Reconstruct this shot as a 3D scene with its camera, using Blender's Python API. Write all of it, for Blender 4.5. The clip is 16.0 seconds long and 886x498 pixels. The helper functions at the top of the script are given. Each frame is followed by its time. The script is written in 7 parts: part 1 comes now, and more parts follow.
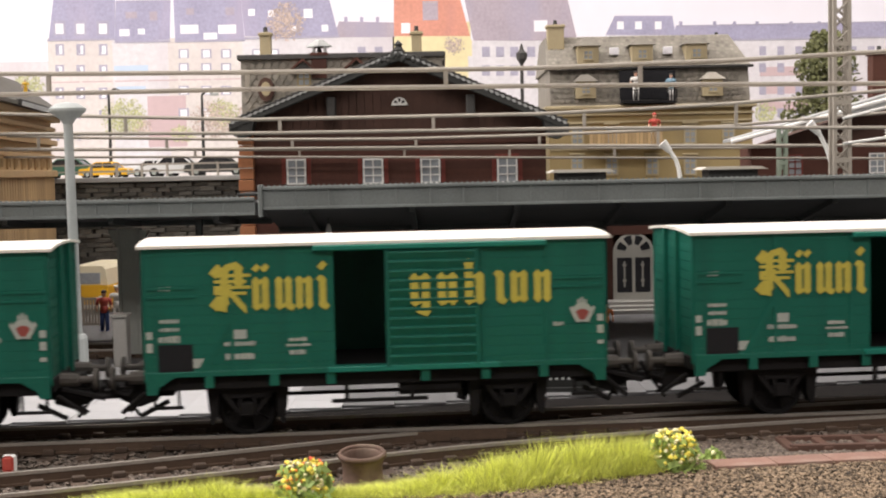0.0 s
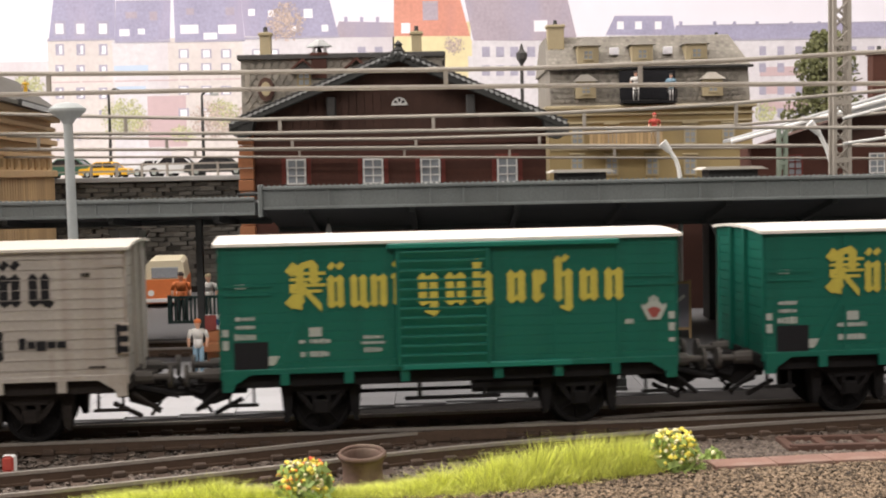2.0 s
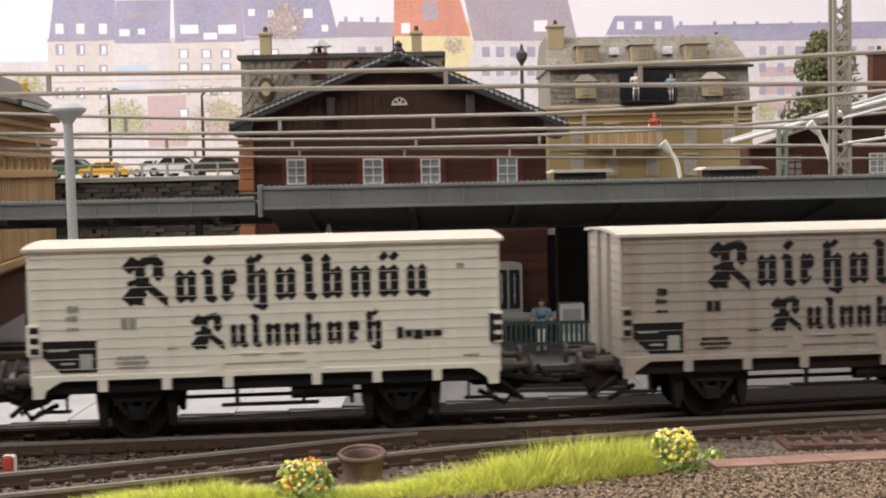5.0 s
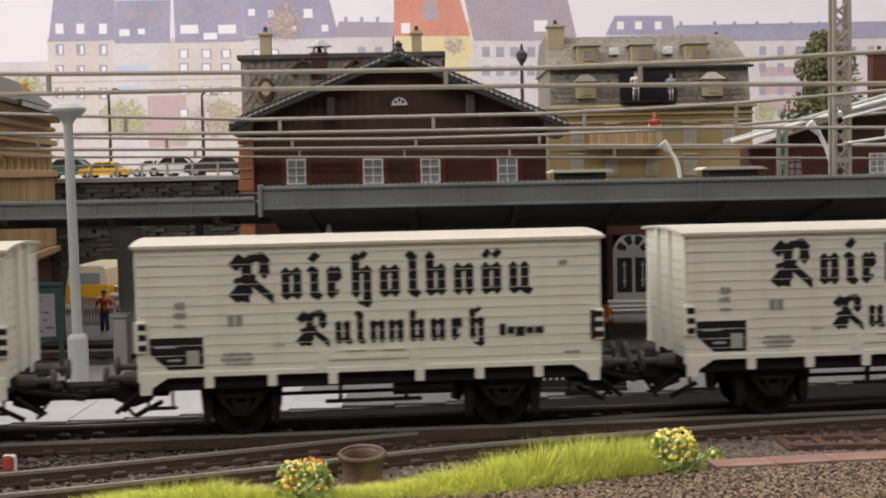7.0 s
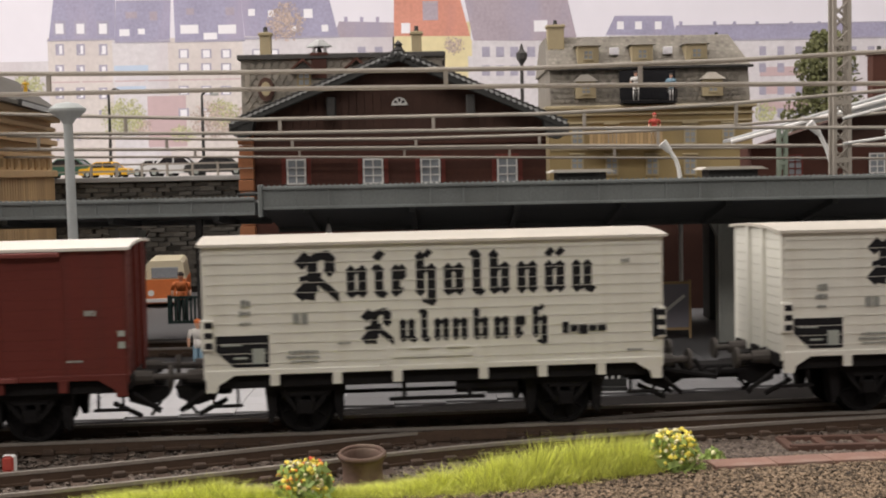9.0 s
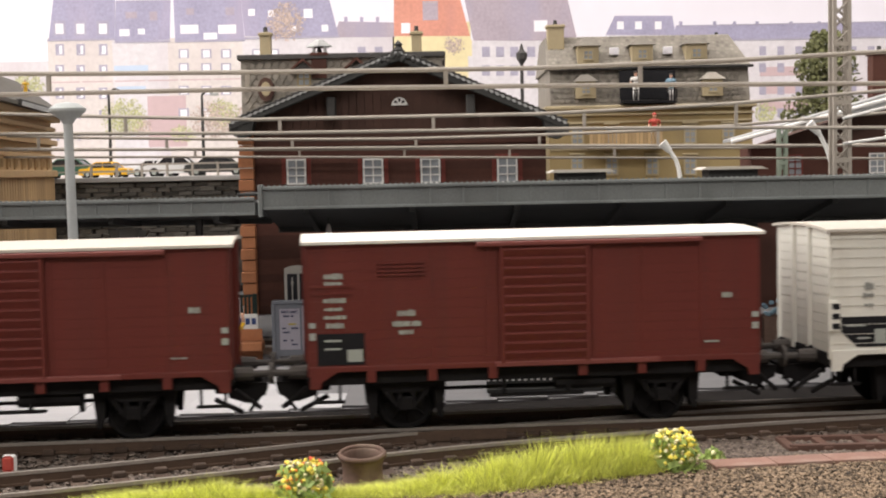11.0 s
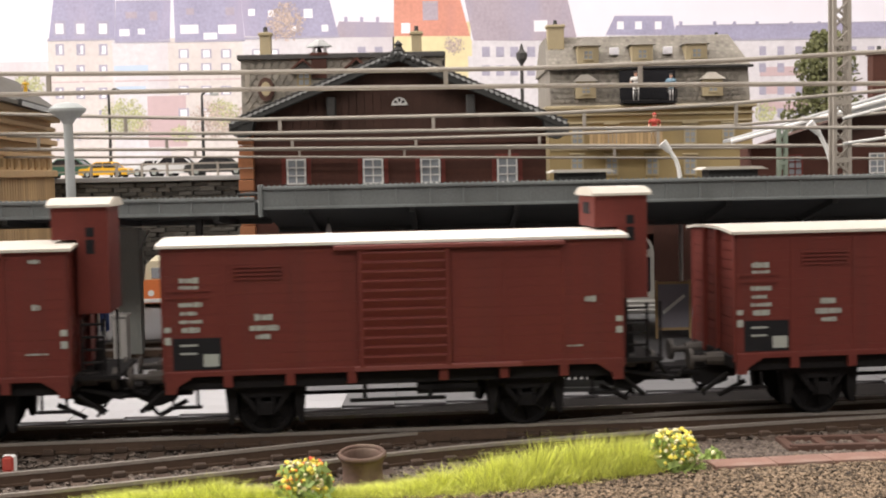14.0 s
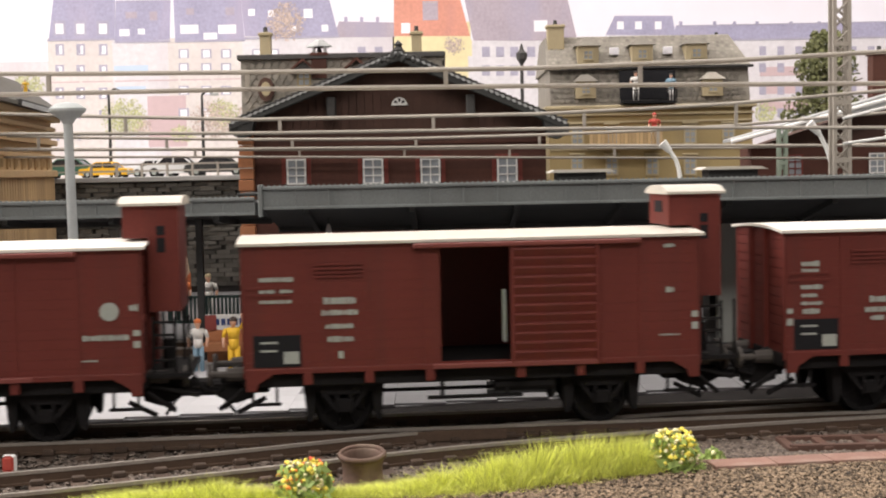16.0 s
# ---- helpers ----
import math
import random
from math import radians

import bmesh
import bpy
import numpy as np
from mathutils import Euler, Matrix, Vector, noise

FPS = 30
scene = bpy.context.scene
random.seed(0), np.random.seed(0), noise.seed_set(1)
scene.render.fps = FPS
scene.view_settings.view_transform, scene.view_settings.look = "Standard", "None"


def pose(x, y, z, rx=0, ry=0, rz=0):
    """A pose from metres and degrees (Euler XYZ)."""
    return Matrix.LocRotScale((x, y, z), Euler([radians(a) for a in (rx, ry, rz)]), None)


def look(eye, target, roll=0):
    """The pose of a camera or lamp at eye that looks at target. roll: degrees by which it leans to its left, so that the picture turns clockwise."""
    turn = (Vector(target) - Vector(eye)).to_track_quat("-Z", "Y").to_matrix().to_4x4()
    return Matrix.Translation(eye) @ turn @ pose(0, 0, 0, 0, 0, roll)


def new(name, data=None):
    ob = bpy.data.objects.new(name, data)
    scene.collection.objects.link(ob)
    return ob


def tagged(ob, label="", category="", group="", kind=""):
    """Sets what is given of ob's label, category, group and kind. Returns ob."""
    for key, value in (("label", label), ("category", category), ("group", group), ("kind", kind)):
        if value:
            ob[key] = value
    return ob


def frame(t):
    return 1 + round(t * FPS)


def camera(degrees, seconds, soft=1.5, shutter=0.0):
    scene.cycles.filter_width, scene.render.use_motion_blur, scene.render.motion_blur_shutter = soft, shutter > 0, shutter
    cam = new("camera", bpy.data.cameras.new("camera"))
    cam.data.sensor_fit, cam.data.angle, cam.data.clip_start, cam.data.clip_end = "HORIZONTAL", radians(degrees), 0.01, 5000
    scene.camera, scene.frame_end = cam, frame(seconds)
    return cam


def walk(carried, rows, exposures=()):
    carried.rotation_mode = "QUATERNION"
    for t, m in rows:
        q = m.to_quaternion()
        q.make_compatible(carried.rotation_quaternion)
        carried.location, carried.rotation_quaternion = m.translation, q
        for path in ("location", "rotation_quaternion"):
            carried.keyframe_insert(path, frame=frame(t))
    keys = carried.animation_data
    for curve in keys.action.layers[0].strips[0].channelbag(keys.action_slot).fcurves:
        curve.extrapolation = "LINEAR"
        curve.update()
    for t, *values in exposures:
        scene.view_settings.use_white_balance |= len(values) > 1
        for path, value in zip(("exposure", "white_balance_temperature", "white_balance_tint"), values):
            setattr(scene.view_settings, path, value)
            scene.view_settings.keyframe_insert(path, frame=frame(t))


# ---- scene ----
# All plan numbers below are millimetres of the model railway (scale 1:87); MM turns them into metres.
MM = 0.001
CAM_EYE = (0.0, -0.280, 0.052)
cam = camera(36.2, 16.0, soft=2.0, shutter=0.35)
CAM_POSE = look(CAM_EYE, (0.0, 0.720, 0.052 - 1.0 * 141 / 2400), -1.15)
walk(cam, [(0, CAM_POSE), (16, CAM_POSE)],
     exposures=[(0, 0.09, 6500, 14), (4, 0.03, 6500, 14), (5.2, -0.12, 6500, 14), (6.4, -0.4, 6500, 14), (9.0, -0.4, 6500, 14), (10.4, -0.1, 6500, 14), (11.6, 0.11, 6500, 14), (16, 0.11, 6500, 14)])

# ---- light: an exhibition room with ceiling lamps, a left lamp, an added front fill ----
world = bpy.data.worlds.new("world")
scene.world = world
world.use_nodes = True
world.node_tree.nodes["Background"].inputs[0].default_value = (1.0, 0.97, 0.93, 1)
world.node_tree.nodes["Background"].inputs[1].default_value = 0.25


def area(name, x, y, z, sx, sy, watts, target, col=(1, 0.95, 0.88)):
    d = bpy.data.lights.new(name, "AREA")
    d.shape, d.size, d.size_y, d.energy, d.color = "RECTANGLE", sx, sy, watts, col
    ob = new(name, d)
    ob.matrix_world = look((x, y, z), target)
    return ob


area("unseen_lamp", -1.15, 0.0, 0.85, 0.4, 1.4, 24, (0, 0.1, 0))
area("unseen_lamp", 0.2, -0.05, 1.3, 2.0, 0.25, 9.2, (0.1, 0.05, 0))
area("unseen_lamp", 0.0, 0.5, 1.3, 2.4, 0.25, 15.5, (0, 0.6, 0))
# Front fill added to brighten the wagon sides; no such lamp is known.
area("unseen_lamp", 0.1, -1.3, 1.15, 2.0, 0.3, 13, (0, 0.1, 0))


# ---- materials ----
def mat(name, col, rough=0.6, metal=0.0, var=0.25, scale=150.0, bump=0.15, fine=1500.0, dirt=None, rand=0.0, spec=0.4):
    m = bpy.data.materials.new(name)
    m.use_nodes = True
    n, l = m.node_tree.nodes, m.node_tree.links
    b = n["Principled BSDF"]
    b.inputs["Roughness"].default_value = rough
    b.inputs["Metallic"].default_value = metal
    b.inputs["Specular IOR Level"].default_value = spec
    co = n.new("ShaderNodeTexCoord")
    n1 = n.new("ShaderNodeTexNoise")
    n1.inputs["Scale"].default_value = scale
    n1.inputs["Detail"].default_value = 5
    l.new(co.outputs["Object"], n1.inputs["Vector"])
    n2 = n.new("ShaderNodeTexNoise")
    n2.inputs["Scale"].default_value = fine
    n2.inputs["Detail"].default_value = 3
    l.new(co.outputs["Object"], n2.inputs["Vector"])
    mx = n.new("ShaderNodeMix")
    mx.data_type = "RGBA"
    lo = tuple(c * (1 - var) for c in col)
    hi = tuple(min(1.0, c * (1 + var)) for c in col)
    mx.inputs[6].default_value = (*lo, 1)
    mx.inputs[7].default_value = (*hi, 1)
    mm = n.new("ShaderNodeMath")
    mm.operation = "MULTIPLY_ADD"
    l.new(n1.outputs["Fac"], mm.inputs[0])
    mm.inputs[1].default_value = 0.6
    h = n.new("ShaderNodeMath")
    h.operation = "MULTIPLY_ADD"
    l.new(n2.outputs["Fac"], h.inputs[0])
    h.inputs[1].default_value = 0.8
    h.inputs[2].default_value = -0.2
    l.new(h.outputs[0], mm.inputs[2])
    l.new(mm.outputs[0], mx.inputs[0])
    last = mx.outputs[2]
    if dirt:
        ramp = n.new("ShaderNodeMapRange")
        ramp.inputs[1].default_value, ramp.inputs[2].default_value = 0.5, 0.75
        n3 = n.new("ShaderNodeTexNoise")
        n3.inputs["Scale"].default_value = scale * 0.6
        n3.inputs["Detail"].default_value = 6
        mp = n.new("ShaderNodeMapping")
        mp.inputs["Scale"].default_value = (1.6, 1.6, 0.5)
        l.new(co.outputs["Object"], mp.inputs["Vector"])
        l.new(mp.outputs[0], n3.inputs["Vector"])
        l.new(n3.outputs["Fac"], ramp.inputs[0])
        m2 = n.new("ShaderNodeMix")
        m2.data_type = "RGBA"
        l.new(ramp.outputs[0], m2.inputs[0])
        l.new(last, m2.inputs[6])
        m2.inputs[7].default_value = (*dirt, 1)
        last = m2.outputs[2]
    if rand:
        oi = n.new("ShaderNodeObjectInfo")
        geo = n.new("ShaderNodeNewGeometry")
        ad = n.new("ShaderNodeMath")
        ad.operation = "ADD"
        l.new(oi.outputs["Random"], ad.inputs[0])
        l.new(geo.outputs["Random Per Island"], ad.inputs[1])
        fr = n.new("ShaderNodeMath")
        fr.operation = "FRACT"
        l.new(ad.outputs[0], fr.inputs[0])
        mr = n.new("ShaderNodeMapRange")
        mr.inputs[3].default_value, mr.inputs[4].default_value = 1 - rand, 1 + rand
        l.new(fr.outputs[0], mr.inputs[0])
        hs = n.new("ShaderNodeHueSaturation")
        l.new(mr.outputs[0], hs.inputs["Value"])
        l.new(last, hs.inputs["Color"])
        last = hs.outputs[0]
    l.new(last, b.inputs["Base Color"])
    if bump:
        bp = n.new("ShaderNodeBump")
        bp.inputs["Strength"].default_value = bump
        bp.inputs["Distance"].default_value = 0.0003
        l.new(n2.outputs["Fac"], bp.inputs["Height"])
        l.new(bp.outputs[0], b.inputs["Normal"])
    return m


GREEN = mat("green_wagon_paint", (0.004, 0.112, 0.078), 0.5, var=0.15, dirt=(0.005, 0.085, 0.062), spec=0.3)
GREEN_BRIGHT = mat("green_rail_paint", (0.004, 0.165, 0.12), 0.45, var=0.1)
RED = mat("red_brown_wagon_paint", (0.136, 0.027, 0.0205), 0.55, var=0.2, dirt=(0.105, 0.027, 0.0215), spec=0.3)
REDL = mat("worn_red_rail_paint", (0.19, 0.05, 0.042), 0.5, var=0.15)
CREAM = mat("cream_white_paint", (0.75, 0.745, 0.68), 0.5, var=0.06, dirt=(0.67, 0.65, 0.58))
GREYW = mat("weathered_grey_paint", (0.39, 0.36, 0.325), 0.75, var=0.25, dirt=(0.27, 0.22, 0.18))
ROOFW = mat("white_roof_sheet", (0.74, 0.71, 0.65), 0.6, var=0.05, scale=60)
ROOFG = mat("light_grey_roof_sheet", (0.55, 0.52, 0.46), 0.7, var=0.08, scale=60, dirt=(0.6, 0.55, 0.48))
YELLOW = mat("yellow_print", (0.5, 0.43, 0.07), 0.5, var=0.2)
BLACKP = mat("black_print", (0.013, 0.013, 0.0155), 0.7, var=0.2, spec=0.2)
GREYP = mat("pale_grey_print", (0.36, 0.39, 0.36), 0.6, var=0.1)
REDP = mat("red_print", (0.27, 0.06, 0.05), 0.5, var=0.1)
BLACK = mat("black_underframe", (0.014, 0.013, 0.0135), 0.85, var=0.5, bump=0.2, spec=0.15)
DIRTY = mat("dusty_underframe", (0.026, 0.022, 0.02), 0.9, var=0.5, bump=0.3, spec=0.15)
BUFFER = mat("dusty_buffer_steel", (0.07, 0.062, 0.056), 0.7, var=0.4)
RAILS = mat("rusty_rail_side", (0.10, 0.065, 0.045), 0.7, 0.2, var=0.3)
RAILT = mat("polished_rail_head", (0.31, 0.28, 0.25), 0.45, 0.25, var=0.3, scale=80)
SLEEPER = mat("brown_sleeper", (0.075, 0.05, 0.036), 0.8, var=0.35, rand=0.25, dirt=(0.12, 0.095, 0.075))
BALLAST = mat("ballast_stone", (0.135, 0.108, 0.09), 0.9, var=0.35, rand=0.5)
SOIL = mat("brown_grey_soil", (0.12, 0.10, 0.085), 0.95, var=0.5, scale=120, fine=1200, bump=1.0, dirt=(0.07, 0.055, 0.045))
GRAVEL = mat("coarse_tan_gravel", (0.19, 0.14, 0.095), 0.9, var=0.45, rand=0.85)
GRASS = mat("bright_static_grass", (0.70, 0.74, 0.17), 0.8, var=0.2, rand=0.4, bump=0)
LEAF = mat("green_bush_leaf", (0.34, 0.46, 0.14), 0.7, var=0.4, rand=0.4, bump=0)
FLOWY = mat("yellow_flower", (0.85, 0.72, 0.12), 0.7, var=0.15, rand=0.25, bump=0)
FLOWW = mat("cream_flower", (0.85, 0.8, 0.5), 0.7, var=0.1, rand=0.15, bump=0)
FLOWO = mat("orange_flower", (0.8, 0.3, 0.06), 0.7, var=0.2, rand=0.3, bump=0)
FLOWR = mat("red_flower", (0.65, 0.12, 0.08), 0.7, var=0.2, rand=0.3, bump=0)
POT = mat("brown_clay", (0.115, 0.07, 0.052), 0.75, var=0.4, scale=220, dirt=(0.2, 0.145, 0.11))
PLANK = mat("red_brown_planks", (0.28, 0.165, 0.13), 0.8, var=0.3, scale=120, rand=0.2, dirt=(0.34, 0.25, 0.21))
BROWNB = mat("dark_red_brown_wood", (0.11, 0.06, 0.045), 0.75, var=0.25, rand=0.15)
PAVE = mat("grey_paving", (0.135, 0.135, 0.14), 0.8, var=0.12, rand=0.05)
# Paler copy of the paving: the light at the left is put into its colour.
PAVEL = mat("lit_pale_paving", (0.40, 0.40, 0.415), 0.8, var=0.08, rand=0.05)
CANOPY = mat("grey_green_canopy_paint", (0.175, 0.192, 0.19), 0.6, var=0.3, scale=60, dirt=(0.115, 0.125, 0.12))
CANOPYD = mat("dark_grey_steelwork", (0.035, 0.036, 0.035), 0.6, var=0.25)
# Shade under the canopy is put into this dark colour.
SOFFIT = mat("shade_grey_soffit", (0.048, 0.05, 0.05), 0.8, var=0.3)
BOARDY = mat("faded_yellow_sheet", (0.27, 0.22, 0.045), 0.7, var=0.12)
SHEET = mat("lavender_grey_paper", (0.26, 0.25, 0.29), 0.7, var=0.1)
BOARDG = mat("blue_grey_board_paint", (0.12, 0.13, 0.15), 0.6, var=0.15)
NAVYD = mat("dark_blue_print", (0.035, 0.04, 0.075), 0.6, var=0.1)
NAVY = mat("navy_print", (0.04, 0.07, 0.2), 0.6, var=0.1)
POSTG = mat("grey_post_paint", (0.27, 0.28, 0.26), 0.6, var=0.12)
LAMPG = mat("pale_grey_lamp_paint", (0.40, 0.43, 0.43), 0.5, var=0.1)
WIREM = mat("tan_grey_wire", (0.37, 0.335, 0.29), 0.6, var=0.15)
BRICK = mat("dark_red_brown_brick", (0.085, 0.034, 0.024), 0.85, var=0.3, rand=0.25)
TIMBER = mat("dark_brown_timber", (0.075, 0.038, 0.028), 0.8, var=0.3, rand=0.1)
ORANGE = mat("orange_sandstone", (0.45, 0.19, 0.09), 0.8, var=0.2, rand=0.12)
WHITE = mat("white_window_paint", (0.8, 0.8, 0.78), 0.5, var=0.05)
SHUT = mat("red_window_shutter", (0.17, 0.035, 0.025), 0.6, var=0.2)
GLASSD = mat("dark_window_glass", (0.03, 0.03, 0.035), 0.12, var=0.3, bump=0, spec=0.6)
GLASSG = mat("pale_grey_window_glass", (0.32, 0.35, 0.38), 0.15, var=0.3, bump=0, spec=0.6)
SLATE = mat("brown_grey_slate", (0.235, 0.215, 0.185), 0.85, var=0.25, rand=0.3, dirt=(0.28, 0.26, 0.22))
SLATED = mat("dark_slate_edge", (0.06, 0.058, 0.056), 0.8, var=0.35, rand=0.3)
SLATEL = mat("pale_roof_grey", (0.40, 0.41, 0.41), 0.7, var=0.25)
OCHRE = mat("ochre_brown_plaster", (0.33, 0.25, 0.12), 0.85, var=0.2, scale=60, dirt=(0.24, 0.19, 0.11))
OCHREL = mat("pale_ochre_stone", (0.42, 0.35, 0.22), 0.85, var=0.15)
TANW = mat("tan_plank_wall", (0.46, 0.32, 0.17), 0.8, var=0.2, rand=0.15)
STONE = mat("dark_grey_wall_stone", (0.09, 0.085, 0.075), 0.9, var=0.35, rand=0.4)
BED = mat("dark_band_sheet", (0.02, 0.0185, 0.018), 1.0, var=0.5, spec=0.0)
MORTAR = mat("black_joint_mortar", (0.03, 0.028, 0.026), 0.95, var=0.3)
ROADM = mat("pale_grey_street", (0.33, 0.33, 0.32), 0.9, var=0.2)
DOORW = mat("grey_white_door_paint", (0.5, 0.49, 0.45), 0.6, var=0.08)
VANY = mat("yellow_van_plastic", (0.75, 0.42, 0.03), 0.35, var=0.08)
VANW = mat("cream_van_roof", (0.75, 0.68, 0.5), 0.4, var=0.06)
CARG = mat("green_car_plastic", (0.05, 0.13, 0.09), 0.3, var=0.1)
CARW = mat("white_car_plastic", (0.7, 0.7, 0.7), 0.3, var=0.05)
TYRE = mat("black_rubber", (0.02, 0.02, 0.02), 0.8, var=0.3)
FENCE = mat("dark_green_fence_paint", (0.03, 0.06, 0.055), 0.6, var=0.2)
FENCEL = mat("pale_green_mast_paint", (0.24, 0.30, 0.24), 0.6, var=0.2)
FIGR = mat("red_figure_paint", (0.5, 0.08, 0.06), 0.6, var=0.2)
FIGY = mat("yellow_figure_paint", (0.75, 0.45, 0.03), 0.6, var=0.15)
FIGW = mat("white_figure_paint", (0.7, 0.68, 0.65), 0.6, var=0.15)
FIGO = mat("orange_figure_paint", (0.7, 0.2, 0.06), 0.6, var=0.15)
HAIR = mat("dark_hair_paint", (0.05, 0.035, 0.03), 0.7, var=0.2)
SKIN = mat("figure_skin_paint", (0.62, 0.36, 0.25), 0.6, var=0.1)
FIGB = mat("blue_figure_paint", (0.22, 0.35, 0.45), 0.6, var=0.15)
CONC = mat("grey_concrete", (0.34, 0.33, 0.31), 0.85, var=0.12)
CROWN = mat("dark_olive_foliage", (0.21, 0.22, 0.105), 0.85, var=0.4, rand=0.5, bump=0)
BARK = mat("grey_brown_bark", (0.12, 0.09, 0.07), 0.9, var=0.3)
# printed backdrop inks
PSKY = mat("printed_pale_sky", (0.80, 0.78, 0.86), 0.7, var=0.05, scale=6, fine=40, bump=0)
PWALL1 = mat("printed_cream_house", (0.66, 0.61, 0.595), 0.7, var=0.22, scale=35, fine=260, bump=0, dirt=(0.60, 0.535, 0.54))
PWALL2 = mat("printed_white_house", (0.66, 0.635, 0.67), 0.7, var=0.22, scale=35, fine=260, bump=0, dirt=(0.60, 0.55, 0.59))
PWALL3 = mat("printed_yellow_house", (0.75, 0.66, 0.4), 0.7, var=0.16, scale=22, fine=160, bump=0)
PWALL4 = mat("printed_rose_house", (0.56, 0.42, 0.44), 0.7, var=0.08, scale=30, fine=250, bump=0)
PROOF = mat("printed_violet_slate", (0.36, 0.345, 0.48), 0.7, var=0.3, scale=45, fine=420, bump=0, dirt=(0.43, 0.38, 0.50))
PROOFR = mat("printed_red_roof", (0.64, 0.29, 0.22), 0.7, var=0.25, scale=45, fine=400, bump=0, dirt=(0.55, 0.27, 0.24))
PROOFB = mat("printed_mauve_roof", (0.42, 0.36, 0.42), 0.7, var=0.25, scale=45, fine=420, bump=0, dirt=(0.38, 0.35, 0.46))
PWIN = mat("printed_window", (0.38, 0.36, 0.46), 0.7, var=0.25, scale=50, fine=400, bump=0)
PWINL = mat("printed_pale_window", (0.84, 0.83, 0.88), 0.7, var=0.05, bump=0)
PBLUE = mat("printed_blue_balcony", (0.5, 0.6, 0.75), 0.7, var=0.1, bump=0)
PTREE = mat("printed_spring_tree", (0.50, 0.50, 0.29), 0.8, var=0.3, scale=60, fine=400, rand=0.3, bump=0)
PTREEB = mat("printed_brown_tree", (0.52, 0.42, 0.38), 0.8, var=0.3, scale=60, fine=400, rand=0.3, bump=0)
HALL = mat("room_paint", (0.75, 0.73, 0.7), 0.9, var=0.05, scale=3, fine=30, bump=0)
HALLF = mat("room_floor_cover", (0.25, 0.24, 0.23), 0.7, var=0.1, scale=3, fine=30, bump=0)


# ---- mesh helpers (millimetres) ----
def box(bm, x0, x1, y0, y1, z0, z1, bev=0.0):
    vs = [bm.verts.new(p) for p in ((x0, y0, z0), (x1, y0, z0), (x1, y1, z0), (x0, y1, z0), (x0, y0, z1), (x1, y0, z1), (x1, y1, z1), (x0, y1, z1))]
    fs = [bm.faces.new([vs[i] for i in q]) for q in ((0, 3, 2, 1), (4, 5, 6, 7), (0, 1, 5, 4), (1, 2, 6, 5), (2, 3, 7, 6), (3, 0, 4, 7))]
    if bev:
        es = list({e for f in fs for e in f.edges})
        bmesh.ops.bevel(bm, geom=es, offset=bev, segments=1, affect="EDGES", profile=0.5)
    return bm


def prism(bm, pts, a, b, axis="y"):
    """pts: outline in the other two axes, in order; pushed from a to b along axis."""
    def P(u, v, w):
        return {"y": (u, w, v), "x": (w, u, v), "z": (u, v, w)}[axis]
    A = [bm.verts.new(P(u, v, a)) for u, v in pts]
    B = [bm.verts.new(P(u, v, b)) for u, v in pts]
    n = len(pts)
    bm.faces.new(A)
    bm.faces.new(B[::-1])
    for i in range(n):
        bm.faces.new((A[i], B[i], B[(i + 1) % n], A[(i + 1) % n]))
    return bm


def rod(bm, p0, p1, r0, r1=None, seg=8):
    r1 = r0 if r1 is None else r1
    p0, p1 = Vector(p0), Vector(p1)
    q = (p1 - p0).to_track_quat("Z", "Y")
    A, B = [], []
    for i in range(seg):
        a = 2 * math.pi * (i + 0.5) / seg
        d = Vector((math.cos(a), math.sin(a), 0))
        A.append(bm.verts.new(p0 + q @ (d * r0)))
        B.append(bm.verts.new(p1 + q @ (d * r1)))
    bm.faces.new(A[::-1])
    bm.faces.new(B)
    for i in range(seg):
        bm.faces.new((A[i], A[(i + 1) % seg], B[(i + 1) % seg], B[i]))
    return bm


def tube(bm, pts, r, seg=8):
    """One continuous wire through the points."""
    rings = []
    for i, p in enumerate(pts):
        a, c = Vector(pts[max(0, i - 1)]), Vector(pts[min(len(pts) - 1, i + 1)])
        q = (c - a).to_track_quat("Z", "Y")
        rings.append([bm.verts.new(Vector(p) + q @ Vector((r * math.cos(2 * math.pi * k / seg), r * math.sin(2 * math.pi * k / seg), 0))) for k in range(seg)])
    for s, e in zip(rings, rings[1:]):
        for k in range(seg):
            bm.faces.new((s[k], s[(k + 1) % seg], e[(k + 1) % seg], e[k]))
    bm.faces.new(rings[0][::-1])
    bm.faces.new(rings[-1])
    return bm


def lathe(bm, prof, cx=0, cy=0, seg=20, caps=True):
    rings = []
    for r, z in prof:
        rings.append([bm.verts.new((cx + max(r, 0.02) * math.cos(2 * math.pi * i / seg), cy + max(r, 0.02) * math.sin(2 * math.pi * i / seg), z)) for i in range(seg)])
    for a, b in zip(rings, rings[1:]):
        for i in range(seg):
            bm.faces.new((a[i], a[(i + 1) % seg], b[(i + 1) % seg], b[i]))
    if caps:
        bm.faces.new(rings[0][::-1])
        bm.faces.new(rings[-1])
    return bm


def blob(bm, x, y, z, rx, ry, rz, sub=1, jit=0.0):
    m = Matrix.Translation((x, y, z)) @ Matrix.Diagonal((rx, ry, rz, 1))
    r = bmesh.ops.create_icosphere(bm, subdivisions=sub, radius=1.0, matrix=m)
    if jit:
        for v in r["verts"]:
            v.co += Vector((random.uniform(-jit, jit), random.uniform(-jit, jit), random.uniform(-jit, jit)))
    return bm


def BM():
    return bmesh.new()


